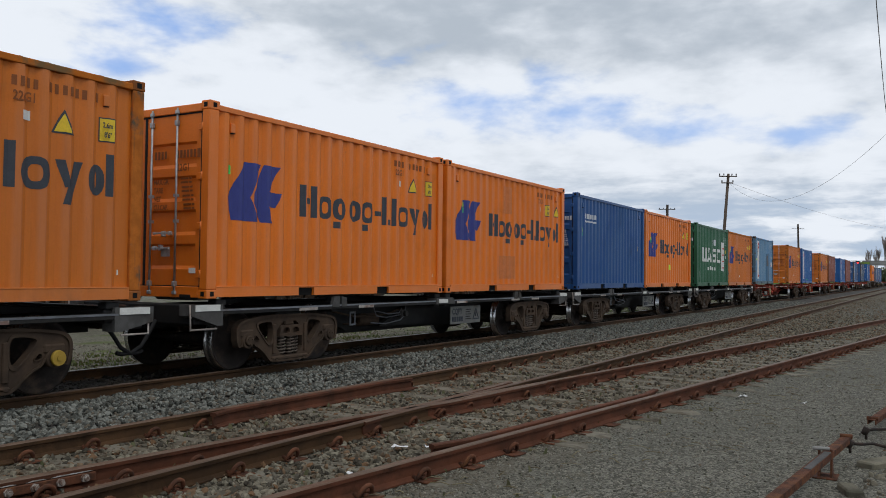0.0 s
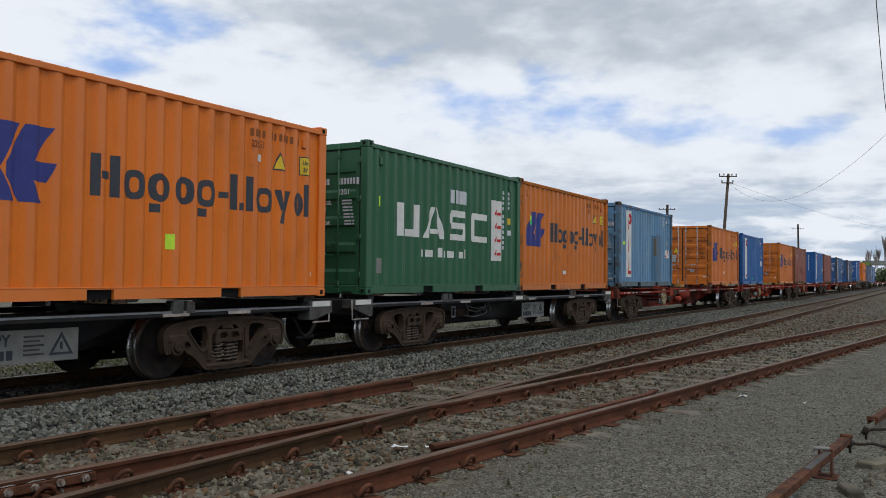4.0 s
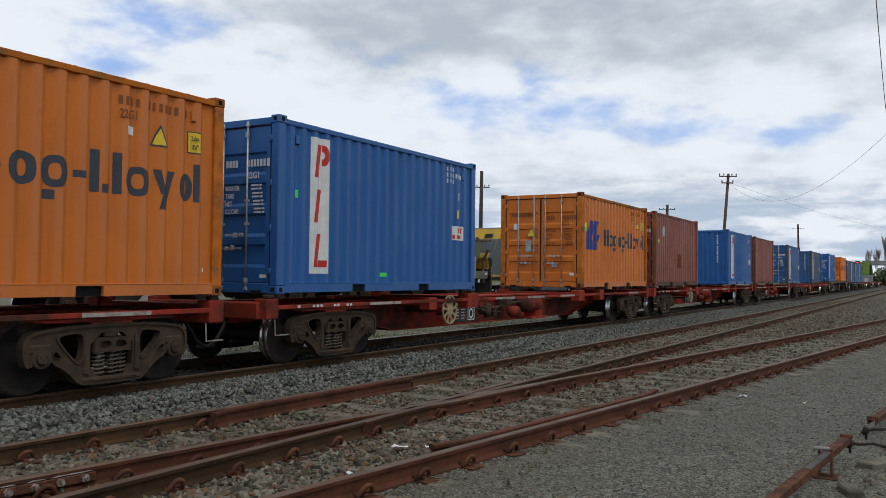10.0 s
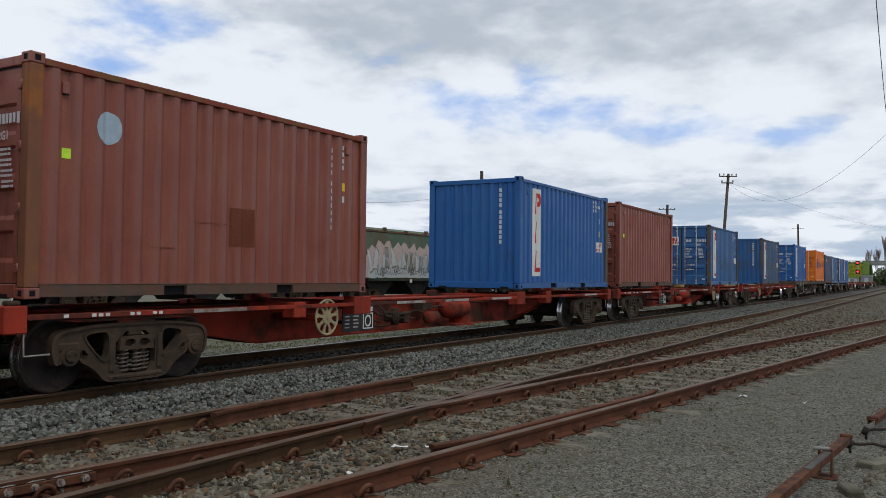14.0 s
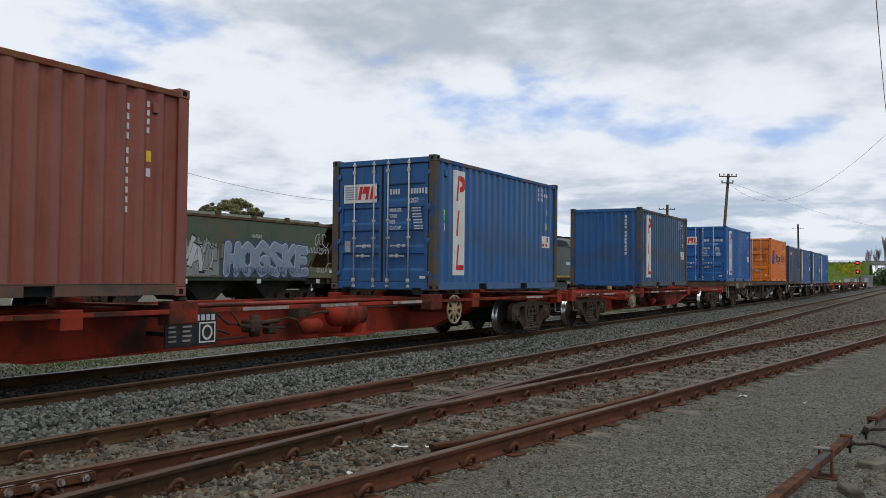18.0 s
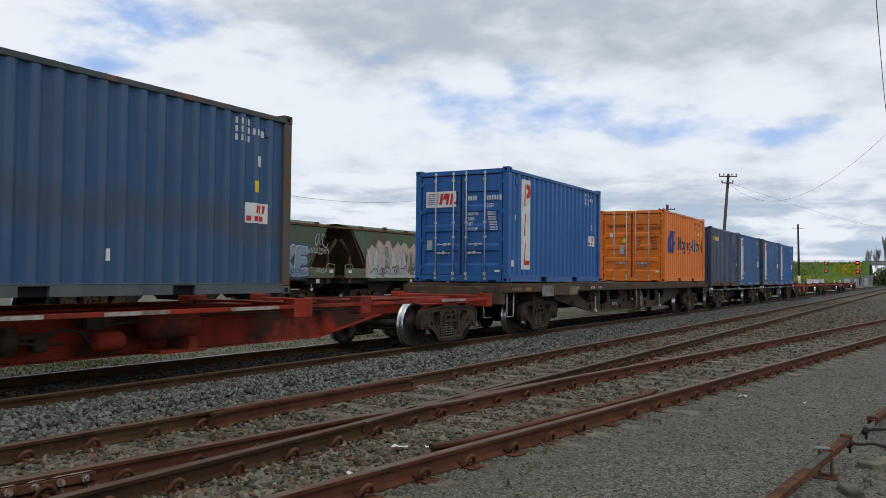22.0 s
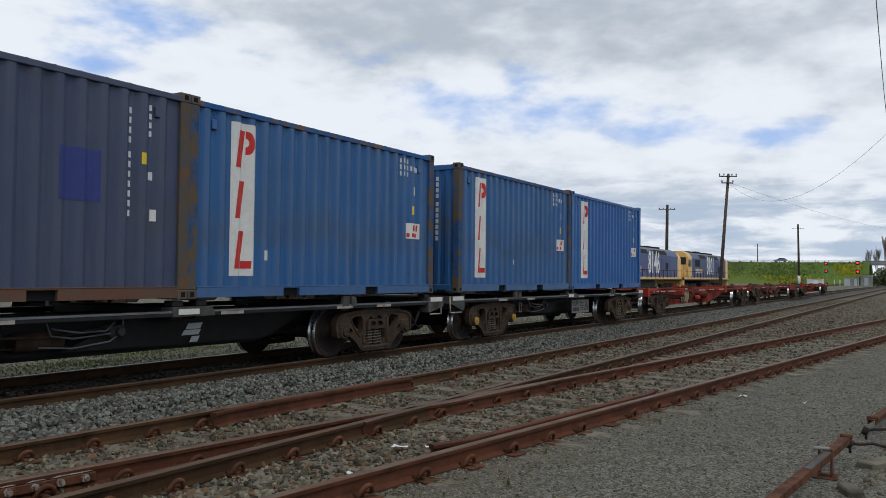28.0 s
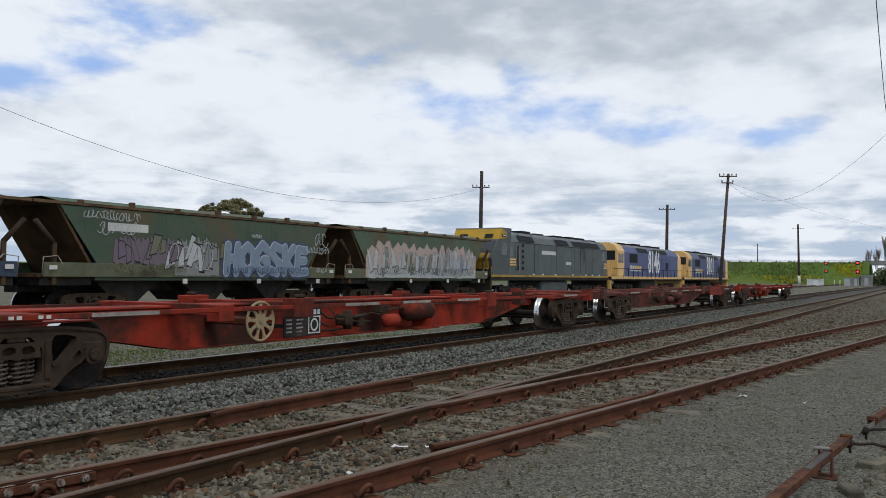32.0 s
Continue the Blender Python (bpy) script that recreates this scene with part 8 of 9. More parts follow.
    for x in (0.15, L - 0.40):
        bm = bmesh.new()
        soft_box(bm, x, x + 0.25, -1.4, 1.4, 0.45, 1.3, 0.03)
        part("pilot_plate", bm, end_mat if style != "grey" else M_UNDER, w)
        for s in (-1, 1):
            bm = bmesh.new()
            tube(bm, (x + 0.12, s * 1.42, 0.6), (x + 0.12, s * 1.42, 2.2), 0.025, 6)
            part("corner_handrail", bm, stripe_mat, w)
    bm = bmesh.new()
    soft_box(bm, L / 2 - 2.2, L / 2 + 2.2, -1.2, 1.2, 0.40, 1.12, 0.12)
    part("fuel_tank", bm, M_LOCO_GREY if style == "grey" else M_UNDER, w)
    for x in (4.2, L - 4.2):
        bm = bmesh.new()
        for s in (-1, 1):
            soft_box(bm, x - 2.3, x + 2.3, s * 1.05 - 0.07, s * 1.05 + 0.07, 0.55, 0.80, 0.04)
            for k in (-1, 0, 1):
                soft_box(bm, x + k * 1.75 - 0.22, x + k * 1.75 + 0.22, s * 1.1 - 0.09, s * 1.1 + 0.09, 0.32, 0.72, 0.05)
                tube(bm, (x + k * 0.85, s * 1.12, 0.34), (x + k * 0.85, s * 1.12, 0.86), 0.09, 8)
        part("bogie_frame", bm, M_UNDER, w)
        for k in (-1, 0, 1):
            part("wheelset", shared(("wheelset", 0), m_wheelset, [M_WHEEL, M_TREAD]), None, w, "", pose(x + k * 1.75, 0, WHEEL_R))
    return w


engine(40.55, 19.6, "dark grey diesel engine with gold cab roof", M_LOCO_GREY, M_LOCO_GREY, M_LOCO_GOLD, "grey")
engine(60.5, 21.2, "blue and yellow diesel engine numbered 8146", M_LOCO_BLUE, M_LOCO_YELLOW, M_LOCO_YELLOW, "8146")
engine(82.2, 21.2, "blue and yellow diesel engine numbered 8101", M_LOCO_BLUE, M_LOCO_YELLOW, M_LOCO_YELLOW, "8101")

# ---- poles and wires ----
M_POLE = surface("dark_tarred_timber", (0.050, 0.040, 0.034), (0.075, 0.062, 0.052), 0.9, 0, 2, 40, (0.03, 0.025, 0.022), 0.5, 0.7, bump=0.4, bump_scale=20)
M_POLE_GREY = surface("weathered_pole_timber", (0.10, 0.075, 0.058), (0.07, 0.055, 0.045), 0.9, 0, 2, 40, (0.04, 0.032, 0.028), 0.5, 0.7, bump=0.4, bump_scale=20)
M_WIRE = plain("dull_wire", (0.34, 0.33, 0.325), 0.7)


def pole(x, y, h, lean_x, lean_y, r, mat, arms, label, white_foot=0.0):
    """A timber pole; arms are (height from the top, half length)."""
    w = thing("utility_pole", label, "pole", "poles along the line", m=pose(x, y, 0))
    top = Vector((lean_x, lean_y, h))
    bm = bmesh.new()
    tube(bm, (0, 0, -0.3), top, r, 10, r * 0.68)
    part("pole_shaft", bm, mat, w)
    if white_foot:
        bm = bmesh.new()
        tube(bm, (0, 0, 0), top * (white_foot / h), r + 0.012, 10, r + 0.008)
        part("painted_foot", bm, M_REFLECT, w, "white painted foot")
    for d, half in arms:
        c = top * (1 - d / h)
        a = Vector((0.5, -0.86, 0)) * half
        bm = bmesh.new()
        tube(bm, c - a + Vector((-0.1, 0, 0)), c + a + Vector((-0.1, 0, 0)), 0.04, 6, smooth=False)
        part("crossarm", bm, mat, w)
        for q in (-0.92, -0.45, 0.45, 0.92):
            if half < 0.5 and abs(q) < 0.6:
                continue
            bm = bmesh.new()
            p = c + a * q + Vector((-0.1, 0, 0.05))
            lathe_at(bm, p, [(0.02, 0), (0.05, 0.03), (0.03, 0.06), (0.05, 0.09), (0.02, 0.14)])
            part("insulator", bm, M_POLE, w)
    return w


def lathe_at(bm, p, prof):
    t = bmesh.new()
    lathe(t, prof, 8, "z")
    t.transform(Matrix.Translation(p))
    merge(bm, t)


pole(52.2, 27.2, 8.95, 0.2, 0.0, 0.17, M_POLE, [(1.15, 0.62)], "dark timber pole with one crossarm behind the grey engine")
pole(94.7, 25.6, 9.85, 0.1, -0.1, 0.22, M_POLE, [(0.55, 0.95)], "dark timber pole with short crossarm behind the blue engines")
pole(57.74, 12.10, 8.55, 0.10, -0.62, 0.13, M_POLE_GREY, [(0.18, 0.60), (0.62, 0.40)], "leaning weathered timber pole with two crossarms")
pole(215.4, 26.5, 14.7, 0.0, 0.25, 0.30, M_POLE, [(1.1, 1.5)], "tall dark timber pole with white painted foot", 2.4)
pole(330.0, 55.0, 14.6, 0, 0, 0.25, M_POLE, [(0.8, 1.6)], "distant timber pole beyond the bank")
pole(11.8, 27.3, 9.6, 0, 0, 0.17, M_POLE, [(0.5, 0.8)], "dark timber pole beside the siding")


def wire(pts, r, label):
    """A slack wire through three points, drawn as a parabola."""
    a, b, c = (Vector(p) for p in pts)
    bm = bmesh.new()
    n = 26
    prev = None
    for k in range(n + 1):
        t = k / n
        p = a * (2 * (t - 0.5) * (t - 1)) + b * (4 * t * (1 - t)) + c * (2 * t * (t - 0.5))
        if prev is not None:
            tube(bm, prev, p, r, 5, caps=False)
        prev = p
    return tagged(part("overhead_wire", bm, M_WIRE), label, "wire", "overhead wires")


wire([(52.3, 26.7, 7.85), (32.0, 27.0, 5.40), (11.8, 27.0, 8.3)], 0.009, "slack dark wire between the siding poles")
wire([(57.84, 11.5, 8.0), (52.0, 7.0, 6.2), (44.8, 1.55, 8.6)], 0.008, "slack dark wire from the leaning pole")
wire([(57.84, 11.5, 8.0), (90.0, 8.0, 7.75), (122.0, 4.5, 8.2)], 0.009, "dark wire running away from the leaning pole")
wire([(44.8, 1.55, 8.6), (24.0, 1.02, 7.55), (4.0, 0.5, 8.5)], 0.011, "dark wire high over the yard")

# ---- the far bank, its bridge and what stands there ----
M_BANK = surface("grassy_bank", (0.080, 0.138, 0.026), (0.110, 0.148, 0.038), 0.95, 0, 0.12, 2.5, (0.065, 0.080, 0.026), 0.52, 0.68, bump=0.6, bump_scale=2.0, bump_dist=0.3)
M_CONCRETE = surface("grey_concrete", (0.26, 0.26, 0.25), (0.20, 0.20, 0.19), 0.85, 0, 0.4, 5, (0.12, 0.115, 0.11), 0.5, 0.7)
M_RAILING = plain("grey_railing", (0.26, 0.27, 0.27), 0.7, 0.1)
bm = bmesh.new()
prev = None
g = noise1(8)
for k in range(61):
    y = 16.0 + k * 9.0
    row = [bm.verts.new(c) for c in ((286 + g.uniform(-1.5, 1.5), y, -0.1), (293 + g.uniform(-0.8, 0.8), y, 3.6 + g.uniform(-0.4, 0.4)), (299.5, y, 7.2 + g.uniform(-0.15, 0.15)), (311, y, 7.2), (326, y, -0.1))]
    if prev:
        for a in range(4):
            bm.faces.new((prev[a], prev[a + 1], row[a + 1], row[a])).smooth = True
    else:
        bm.faces.new(row)
    prev = row
tagged(part("road_bank", bm, M_BANK), "green grassy road embankment with yellow weeds", "embankment", kind="structure")
bm = bmesh.new()
prev = None
for k in range(71):
    y = -34.0 - k * 9.0
    row = [bm.verts.new(c) for c in ((286, y, -0.1), (293, y, 3.6), (299.5, y, 7.2), (311, y, 7.2), (326, y, -0.1))]
    if prev:
        for a in range(4):
            bm.faces.new((prev[a], row[a], row[a + 1], prev[a + 1])).smooth = True
    else:
        bm.faces.new(row[::-1])
    prev = row
tagged(part("road_bank", bm, M_BANK), "green grassy road embankment", "embankment", kind="structure")

bm = bmesh.new()
box(bm, 300.6, 310.4, -660, 550, 7.16, 7.22)
tagged(part("road", bm, surface("asphalt", (0.05, 0.05, 0.052), (0.065, 0.065, 0.066), 0.9, 0, 0.5, 10)), "grey asphalt road along the bank", "road", kind="structure")
bridge = thing("road_bridge", "grey concrete road bridge over the railway", "bridge")
bm = bmesh.new()
soft_box(bm, 300, 311, -36, 18, 6.35, 7.15, 0.05)
part("bridge_deck", bm, M_CONCRETE, bridge)
for x in (300.2, 310.6):
    bm = bmesh.new()
    soft_box(bm, x, x + 0.25, -36, 18, 7.15, 7.75, 0.03)
    part("parapet", bm, M_CONCRETE, bridge)
for y in (-18.0, -2.0):
    for x in (302, 305.5, 309):
        bm = bmesh.new()
        tube(bm, (x, y, -0.1), (x, y, 6.4), 0.5, 12)
        part("pier", bm, M_CONCRETE, bridge)
for y in (-36, 16.5):
    bm = bmesh.new()
    soft_box(bm, 299.6, 311.4, y, y + 1.5, -0.1, 6.5, 0.05)
    part("abutment", bm, M_CONCRETE, bridge)

rail_fence = thing("guard_fence", "low grey guard fence along the road on the bank", "fence")
bm = bmesh.new()
soft_box(bm, 300.0, 300.12, 18, 330, 7.50, 7.72, 0.02)
part("guard_rail", bm, M_RAILING, rail_fence)
for k in range(78):
    part("guard_post", shared(("guard_post", 0), lambda b: soft_box(b, -0.06, 0.06, -0.08, 0.08, 0, 0.9, 0.01), M_RAILING), None, rail_fence, "", pose(300.18, 20 + k * 4.0, 7.1))


def tufts(name, label, n, spot, mat, size, seed):
    """Grass and weeds as joined blades."""
    g = np.random.default_rng(seed)
    v, f = [], []
    for k in range(n):
        p = spot(g)
        s = g.uniform(*size)
        a = g.uniform(0, math.pi)
        dx, dy = math.cos(a) * s * 0.5, math.sin(a) * s * 0.5
        i = len(v)
        lx, ly = g.uniform(-0.3, 0.3) * s, g.uniform(-0.3, 0.3) * s
        v += [(p[0] - dx, p[1] - dy, p[2]), (p[0] + dx, p[1] + dy, p[2]), (p[0] + lx + dx * 0.4, p[1] + ly + dy * 0.4, p[2] + s), (p[0] + lx - dx * 0.5, p[1] + ly - dy * 0.5, p[2] + s * 0.8)]
        f.append((i, i + 1, i + 2, i + 3))
    me = bpy.data.meshes.new(name)
    me.from_pydata(v, [], f)
    me.materials.append(mat)
    return tagged(new(name, me), label, "plants", kind="stuff")


def leaf_material(name, a, b_):
    m, nt, b = shade_nodes(name)
    isl = nt.nodes.new("ShaderNodeNewGeometry").outputs["Random Per Island"]
    link(nt, blend(nt, isl, a, b_), b.inputs["Base Color"])
    b.inputs["Roughness"].default_value = 0.7
    b.inputs["Specular IOR Level"].default_value = 0.2
    return m


M_GRASS = leaf_material("grass_blades", (0.085, 0.135, 0.026), (0.135, 0.172, 0.046))
M_WEED = leaf_material("yellow_weed_flowers", (0.42, 0.38, 0.02), (0.20, 0.24, 0.03))
M_SHRUB = leaf_material("dark_shrub_leaves", (0.035, 0.052, 0.018), (0.080, 0.100, 0.040))


def bank_spot(lo, hi, y0, y1):
    def f(g):
        t = g.uniform(lo, hi)
        return (286 + 13.5 * t, g.uniform(y0, y1), 7.2 * t - 0.15)
    return f


tufts("bank_grass", "long green grass on the bank", 6000, bank_spot(0.0, 1.0, 18, 120), M_GRASS, (0.3, 0.7), 21)
tufts("bank_weeds", "yellow flowering weeds low on the bank", 1100, bank_spot(0.03, 0.35, 24, 90), M_WEED, (0.4, 0.8), 22)
tufts("bank_weeds", "yellow flowering weeds beside the bridge", 700, bank_spot(0.3, 0.85, 18, 26), M_WEED, (0.5, 1.0), 23)
clumps = np.random.default_rng(77)
patches = [(7.5 + 40 * clumps.uniform() ** 1.3, 11.3 + 2.6 * clumps.uniform()) for _ in range(30)]


def patch_spot(g):
    x, y = patches[int(g.integers(len(patches)))]
    return (x + g.normal() * 0.55, max(11.05, y + g.normal() * 0.22), 0.0)


tufts("verge_grass", "patches of short green grass beyond the main line", 4200, patch_spot, leaf_material("patch_grass", (0.080, 0.115, 0.028), (0.125, 0.150, 0.055)), (0.015, 0.045), 25)
tufts("verge_grass", "thin green grass beyond the main line", 1800, lambda g: (22 + 50 * g.uniform() ** 1.5, 11.4 + abs(g.normal()) * 2.6, 0.0), leaf_material("thin_verge_grass", (0.085, 0.115, 0.045), (0.125, 0.135, 0.065)), (0.015, 0.04), 24)


def hut(x, y, sx, sy, h, mat, roof_mat, label):
    w = thing("equipment_hut", label, "hut", m=pose(x, y, 0))
    for name, b in (("wall", (0, 0.12, 0, sy)), ("wall", (sx - 0.12, sx, 0, sy)), ("wall", (0.12, sx - 0.12, 0, 0.12)), ("wall", (0.12, sx - 0.12, sy - 0.12, sy))):
        bm = bmesh.new()
        box(bm, *b, 0, h)
        part(name, bm, mat, w)
    bm = bmesh.new()
    soft_box(bm, -0.12, sx + 0.12, -0.12, sy + 0.12, h, h + 0.12, 0.03)
    part("roof", bm, roof_mat, w)
    bm = bmesh.new()
    soft_box(bm, -0.03, 0.0, sy * 0.3, sy * 0.3 + 0.9, 0.05, min(2.0, h - 0.1), 0.005)
    part("door", bm, roof_mat, w)
    return w


M_HUT = surface("pale_hut_paint", (0.74, 0.75, 0.74), (0.66, 0.67, 0.66), 0.7, 0, 0.8, 20, (0.35, 0.34, 0.32), 0.55, 0.75)
M_HUT_GREY = surface("grey_hut_paint", (0.46, 0.48, 0.49), (0.40, 0.42, 0.43), 0.7, 0, 0.8, 20, (0.16, 0.16, 0.15), 0.55, 0.75)
hut(215.0, 21.4, 2.4, 3.4, 1.55, M_HUT, M_HUT, "small white painted equipment hut")
hut(232.0, 14.9, 3.0, 3.2, 1.9, M_HUT_GREY, M_CONCRETE, "grey painted equipment hut beside track")
hut(233.0, 12.0, 3.0, 2.5, 2.5, M_CONCRETE, M_HUT_GREY, "plain concrete block equipment hut")
for y in (18.8, 17.6):
    bm = bmesh.new()
    tube(bm, (214, y, 0), (214, y, 1.5), 0.09, 8)
    tagged(part("marker_post", bm, M_REFLECT), "white painted marker post", "post", "marker posts")

M_SIGNAL_RED = glow("red_signal_lamp", (1.0, 0.03, 0.02), 3.5)
M_SIGNAL_BODY = plain("black_signal_paint", (0.015, 0.015, 0.016), 0.6)


def signal(x, y, zs, size, label):
    w = thing("railway_signal", label, "signal", "red signals", m=pose(x, y, 0))
    bm = bmesh.new()
    tube(bm, (0, 0, 0), (0, 0, max(zs) + 0.4), 0.08, 8)
    part("mast", bm, M_RAILING, w)
    for z in zs:
        bm = bmesh.new()
        soft_box(bm, -0.12, 0.06, -size, size, z - size * 1.15, z + size * 1.15, 0.04)
        head = part("signal_head", bm, M_SIGNAL_BODY, w)
        bm = bmesh.new()
        t = bmesh.new()
        lathe(t, [(0.001, -0.20), (size * 0.42, -0.18), (size * 0.48, -0.12)], 14, "x")
        merge(bm, t)
        bm.transform(Matrix.Translation((0, 0, z)))
        part("red_lens", bm, M_SIGNAL_RED, head, "lit red lens")


signal(219.0, 21.0, (3.55, 5.35), 0.34, "railway signal with two red lights")
signal(206.0, 13.4, (3.35, 5.30), 0.42, "taller railway signal with two red lights")


# ---- trees ----
M_BARK = surface("grey_bark", (0.10, 0.085, 0.07), (0.07, 0.06, 0.05), 0.9, 0, 2, 20)
M_TWIG = surface("bare_twigs", (0.30, 0.25, 0.23), (0.24, 0.20, 0.18), 0.9, 0, 2, 20)
M_GUM = leaf_material("gum_leaves", (0.140, 0.138, 0.070), (0.280, 0.250, 0.130))


def grow(bm, p, d, length, r, depth, g, spread, tips, up=0.25, fuzz=False):
    q = p + d * length
    tube(bm, p, q, r, 6 if depth > 2 else 3, r * 0.6, caps=False)
    tips.append(q)
    if depth == 0:
        return
    for k in range(g.randint(2, 3) + (1 if depth > 2 or fuzz else 0)):
        nd = (d + Vector((g.uniform(-1, 1), g.uniform(-1, 1), g.uniform(-0.4, 0.7))) * spread + Vector((0, 0, up))).normalized()
        grow(bm, p + d * length * g.uniform(0.55, 1.0), nd, length * g.uniform(0.55, 0.82), r * (0.62 if fuzz else 0.58), depth - 1, g, spread, tips, up, fuzz)


def bare_tree(x, y, h, seed):
    g = noise1(seed)
    w = thing("bare_tree", "tall bare winter tree with upright twigs", "tree", "bare trees behind the bridge", m=pose(x, y, 0))
    bm, tips = bmesh.new(), []
    grow(bm, Vector((0, 0, -0.2)), Vector((0, 0, 1)), h * 0.33, h * 0.011, 6, g, 0.24, tips, 0.50, True)
    part("crown", bm, M_TWIG, w)


for k, (x, y, h) in enumerate(((345, 13.5, 19), (352, 19.0, 13), (342, 9.0, 18), (350, 5.0, 16), (347, 16.3, 16), (343, 11.2, 18), (356, 7.0, 17))):
    bare_tree(x, y, h, 40 + k)


def gum_tree(x, y, h, width, seed):
    g = noise1(seed)
    w = thing("gum_tree", "gum tree with dark olive clumped crown", "tree", "gum trees", m=pose(x, y, 0))
    bm, tips = bmesh.new(), []
    grow(bm, Vector((0, 0, -0.3)), Vector((0.03, 0, 1)), h * 0.45, h * 0.030, 4, g, 0.75, tips, 0.12)
    zs = h * 0.90 / max(q.z for q in tips)
    xs = width * 0.44 / max(max(abs(q.x), abs(q.y)) for q in tips)
    bm.transform(Matrix.Diagonal((xs, xs, zs, 1)))
    part("trunk", bm, M_BARK, w)
    v, f = [], []
    for _ in range(44):
        ang, rr = g.uniform(0, 2 * math.pi), g.uniform(0, 1) ** 0.6
        c = Vector((math.cos(ang) * rr * width * 0.46, math.sin(ang) * rr * width * 0.46, h * (0.95 - 0.13 * rr * rr - g.uniform(0, 0.07))))
        cr = width * g.uniform(0.06, 0.105)
        for k in range(230):
            d = Vector((g.gauss(0, 1), g.gauss(0, 1), g.gauss(0, 0.6))).normalized() * cr * g.uniform(0.35, 1.05)
            p = c + Vector((d.x, d.y, d.z * 0.75 + 0.1))
            a = Vector((g.uniform(-1, 1), g.uniform(-1, 1), g.uniform(-1, 1))).normalized() * 0.15
            b = a.cross(Vector((g.uniform(-1, 1), g.uniform(-1, 1), g.uniform(-1, 1)))).normalized() * 0.09
            i = len(v)
            v += [p - a - b * 0.2, p + b, p + a, p - b]
            f.append((i, i + 1, i + 2, i + 3))
    me = bpy.data.meshes.new("crown")
    me.from_pydata([tuple(q) for q in v], [], f)
    me.materials.append(M_GUM)
    part("crown", me, None, w)


gum_tree(74.0, 71.2, 10.9, 6.0, 61)
gum_tree(72.7, 74.3, 10.3, 3.0, 62)


def shrub(x, y, h, width, seed):
    g = noise1(seed)
    w = thing("shrub", "dark dense shrub beside the bridge", "shrub", "shrubs", m=pose(x, y, 0))
    bm, tips = bmesh.new(), []
    grow(bm, Vector((0, 0, -0.2)), Vector((0, 0, 1)), h * 0.4, 0.12, 3, g, 0.7, tips)
    part("branches", bm, M_BARK, w)
    v, f = [], []
    for k in range(1500):
        d = Vector((g.gauss(0, 1), g.gauss(0, 1), abs(g.gauss(0, 1)))).normalized() * g.uniform(0.3, 1.05)
        p = Vector((d.x * width / 2, d.y * width / 2, d.z * h))
        a = Vector((g.uniform(-1, 1), g.uniform(-1, 1), g.uniform(-1, 1))).normalized() * 0.35
        b = a.orthogonal().normalized() * 0.22
        i = len(v)
        v += [p - a, p + b, p + a, p - b]
        f.append((i, i + 1, i + 2, i + 3))
    me = bpy.data.meshes.new("leaves")
    me.from_pydata([tuple(q) for q in v], [], f)
    me.materials.append(M_SHRUB)
    part("leaves", me, None, w)


shrub(262, 10.6, 5.0, 6.0, 71)
shrub(275, 15.5, 3.0, 5.0, 72)
shrub(255, 7.0, 4.0, 5.0, 73)

# ---- the moving cloud sheet behind all ----
def cloud_sheet():
    m = bpy.data.materials.new("cloud_sheet")
    m.use_nodes = True
    nt = m.node_tree
    nt.nodes.clear()
    out = nt.nodes.new("ShaderNodeOutputMaterial")
    em = nt.nodes.new("ShaderNodeEmission")
    co = nt.nodes.new("ShaderNodeTexCoord")
    link(nt, cloud_colour(nt, co.outputs["Object"]), em.inputs[0])
    em.inputs[1].default_value = 1.0
    link(nt, em.outputs[0], out.inputs[0])
    m.cycles.emission_sampling = "NONE"
    bm = bmesh.new()
    R = 3800.0
    rows = []
    for e in range(0, 13):
        el = radians(-1.0 + e * 3.0)
        rows.append([bm.verts.new((R * math.cos(el) * math.cos(radians(a)), R * math.cos(el) * math.sin(radians(a)), R * math.sin(el))) for a in range(-20, 96, 4)])
    for a, b in zip(rows, rows[1:]):
        for k in range(len(a) - 1):
            bm.faces.new((a[k], a[k + 1], b[k + 1], b[k]))
    ob = tagged(part("backdrop", bm, m), "broken white and grey cloud with blue gaps", "sky", kind="structure")
    OTHERS.append((ob, [(0.0, pose(0, 0, EYE_Z, 0, 0, 0)), (16.0, pose(0, 0, EYE_Z, 0, 0.0, 0.85)), (32.0, pose(0, 0, EYE_Z, 0, 0.0, 1.7))]))


cloud_sheet()


# ---- road traffic on the bank, heading towards +y ----
M_TYRE = plain("tyre_rubber", (0.02, 0.02, 0.02), 0.9)
M_BIN = surface("beige_bin_panel", (0.34, 0.31, 0.26), (0.28, 0.26, 0.22), 0.6, 0, 1, 20)
M_CAB_WHITE = plain("white_cab_paint", (0.70, 0.70, 0.69), 0.4)
M_CAR_GREY = plain("grey_blue_car_paint", (0.16, 0.20, 0.25), 0.35)


def road_wheel(w, x, y, r):
    me = shared(("wheel", r), lambda bm: lathe(bm, [(0.02, -0.12), (r * 0.6, -0.12), (r, -0.10), (r, 0.10), (r * 0.6, 0.12), (0.02, 0.12)], 14, "x"), M_TYRE)
    return part("wheel", me, None, w, "", pose(x, y, r))


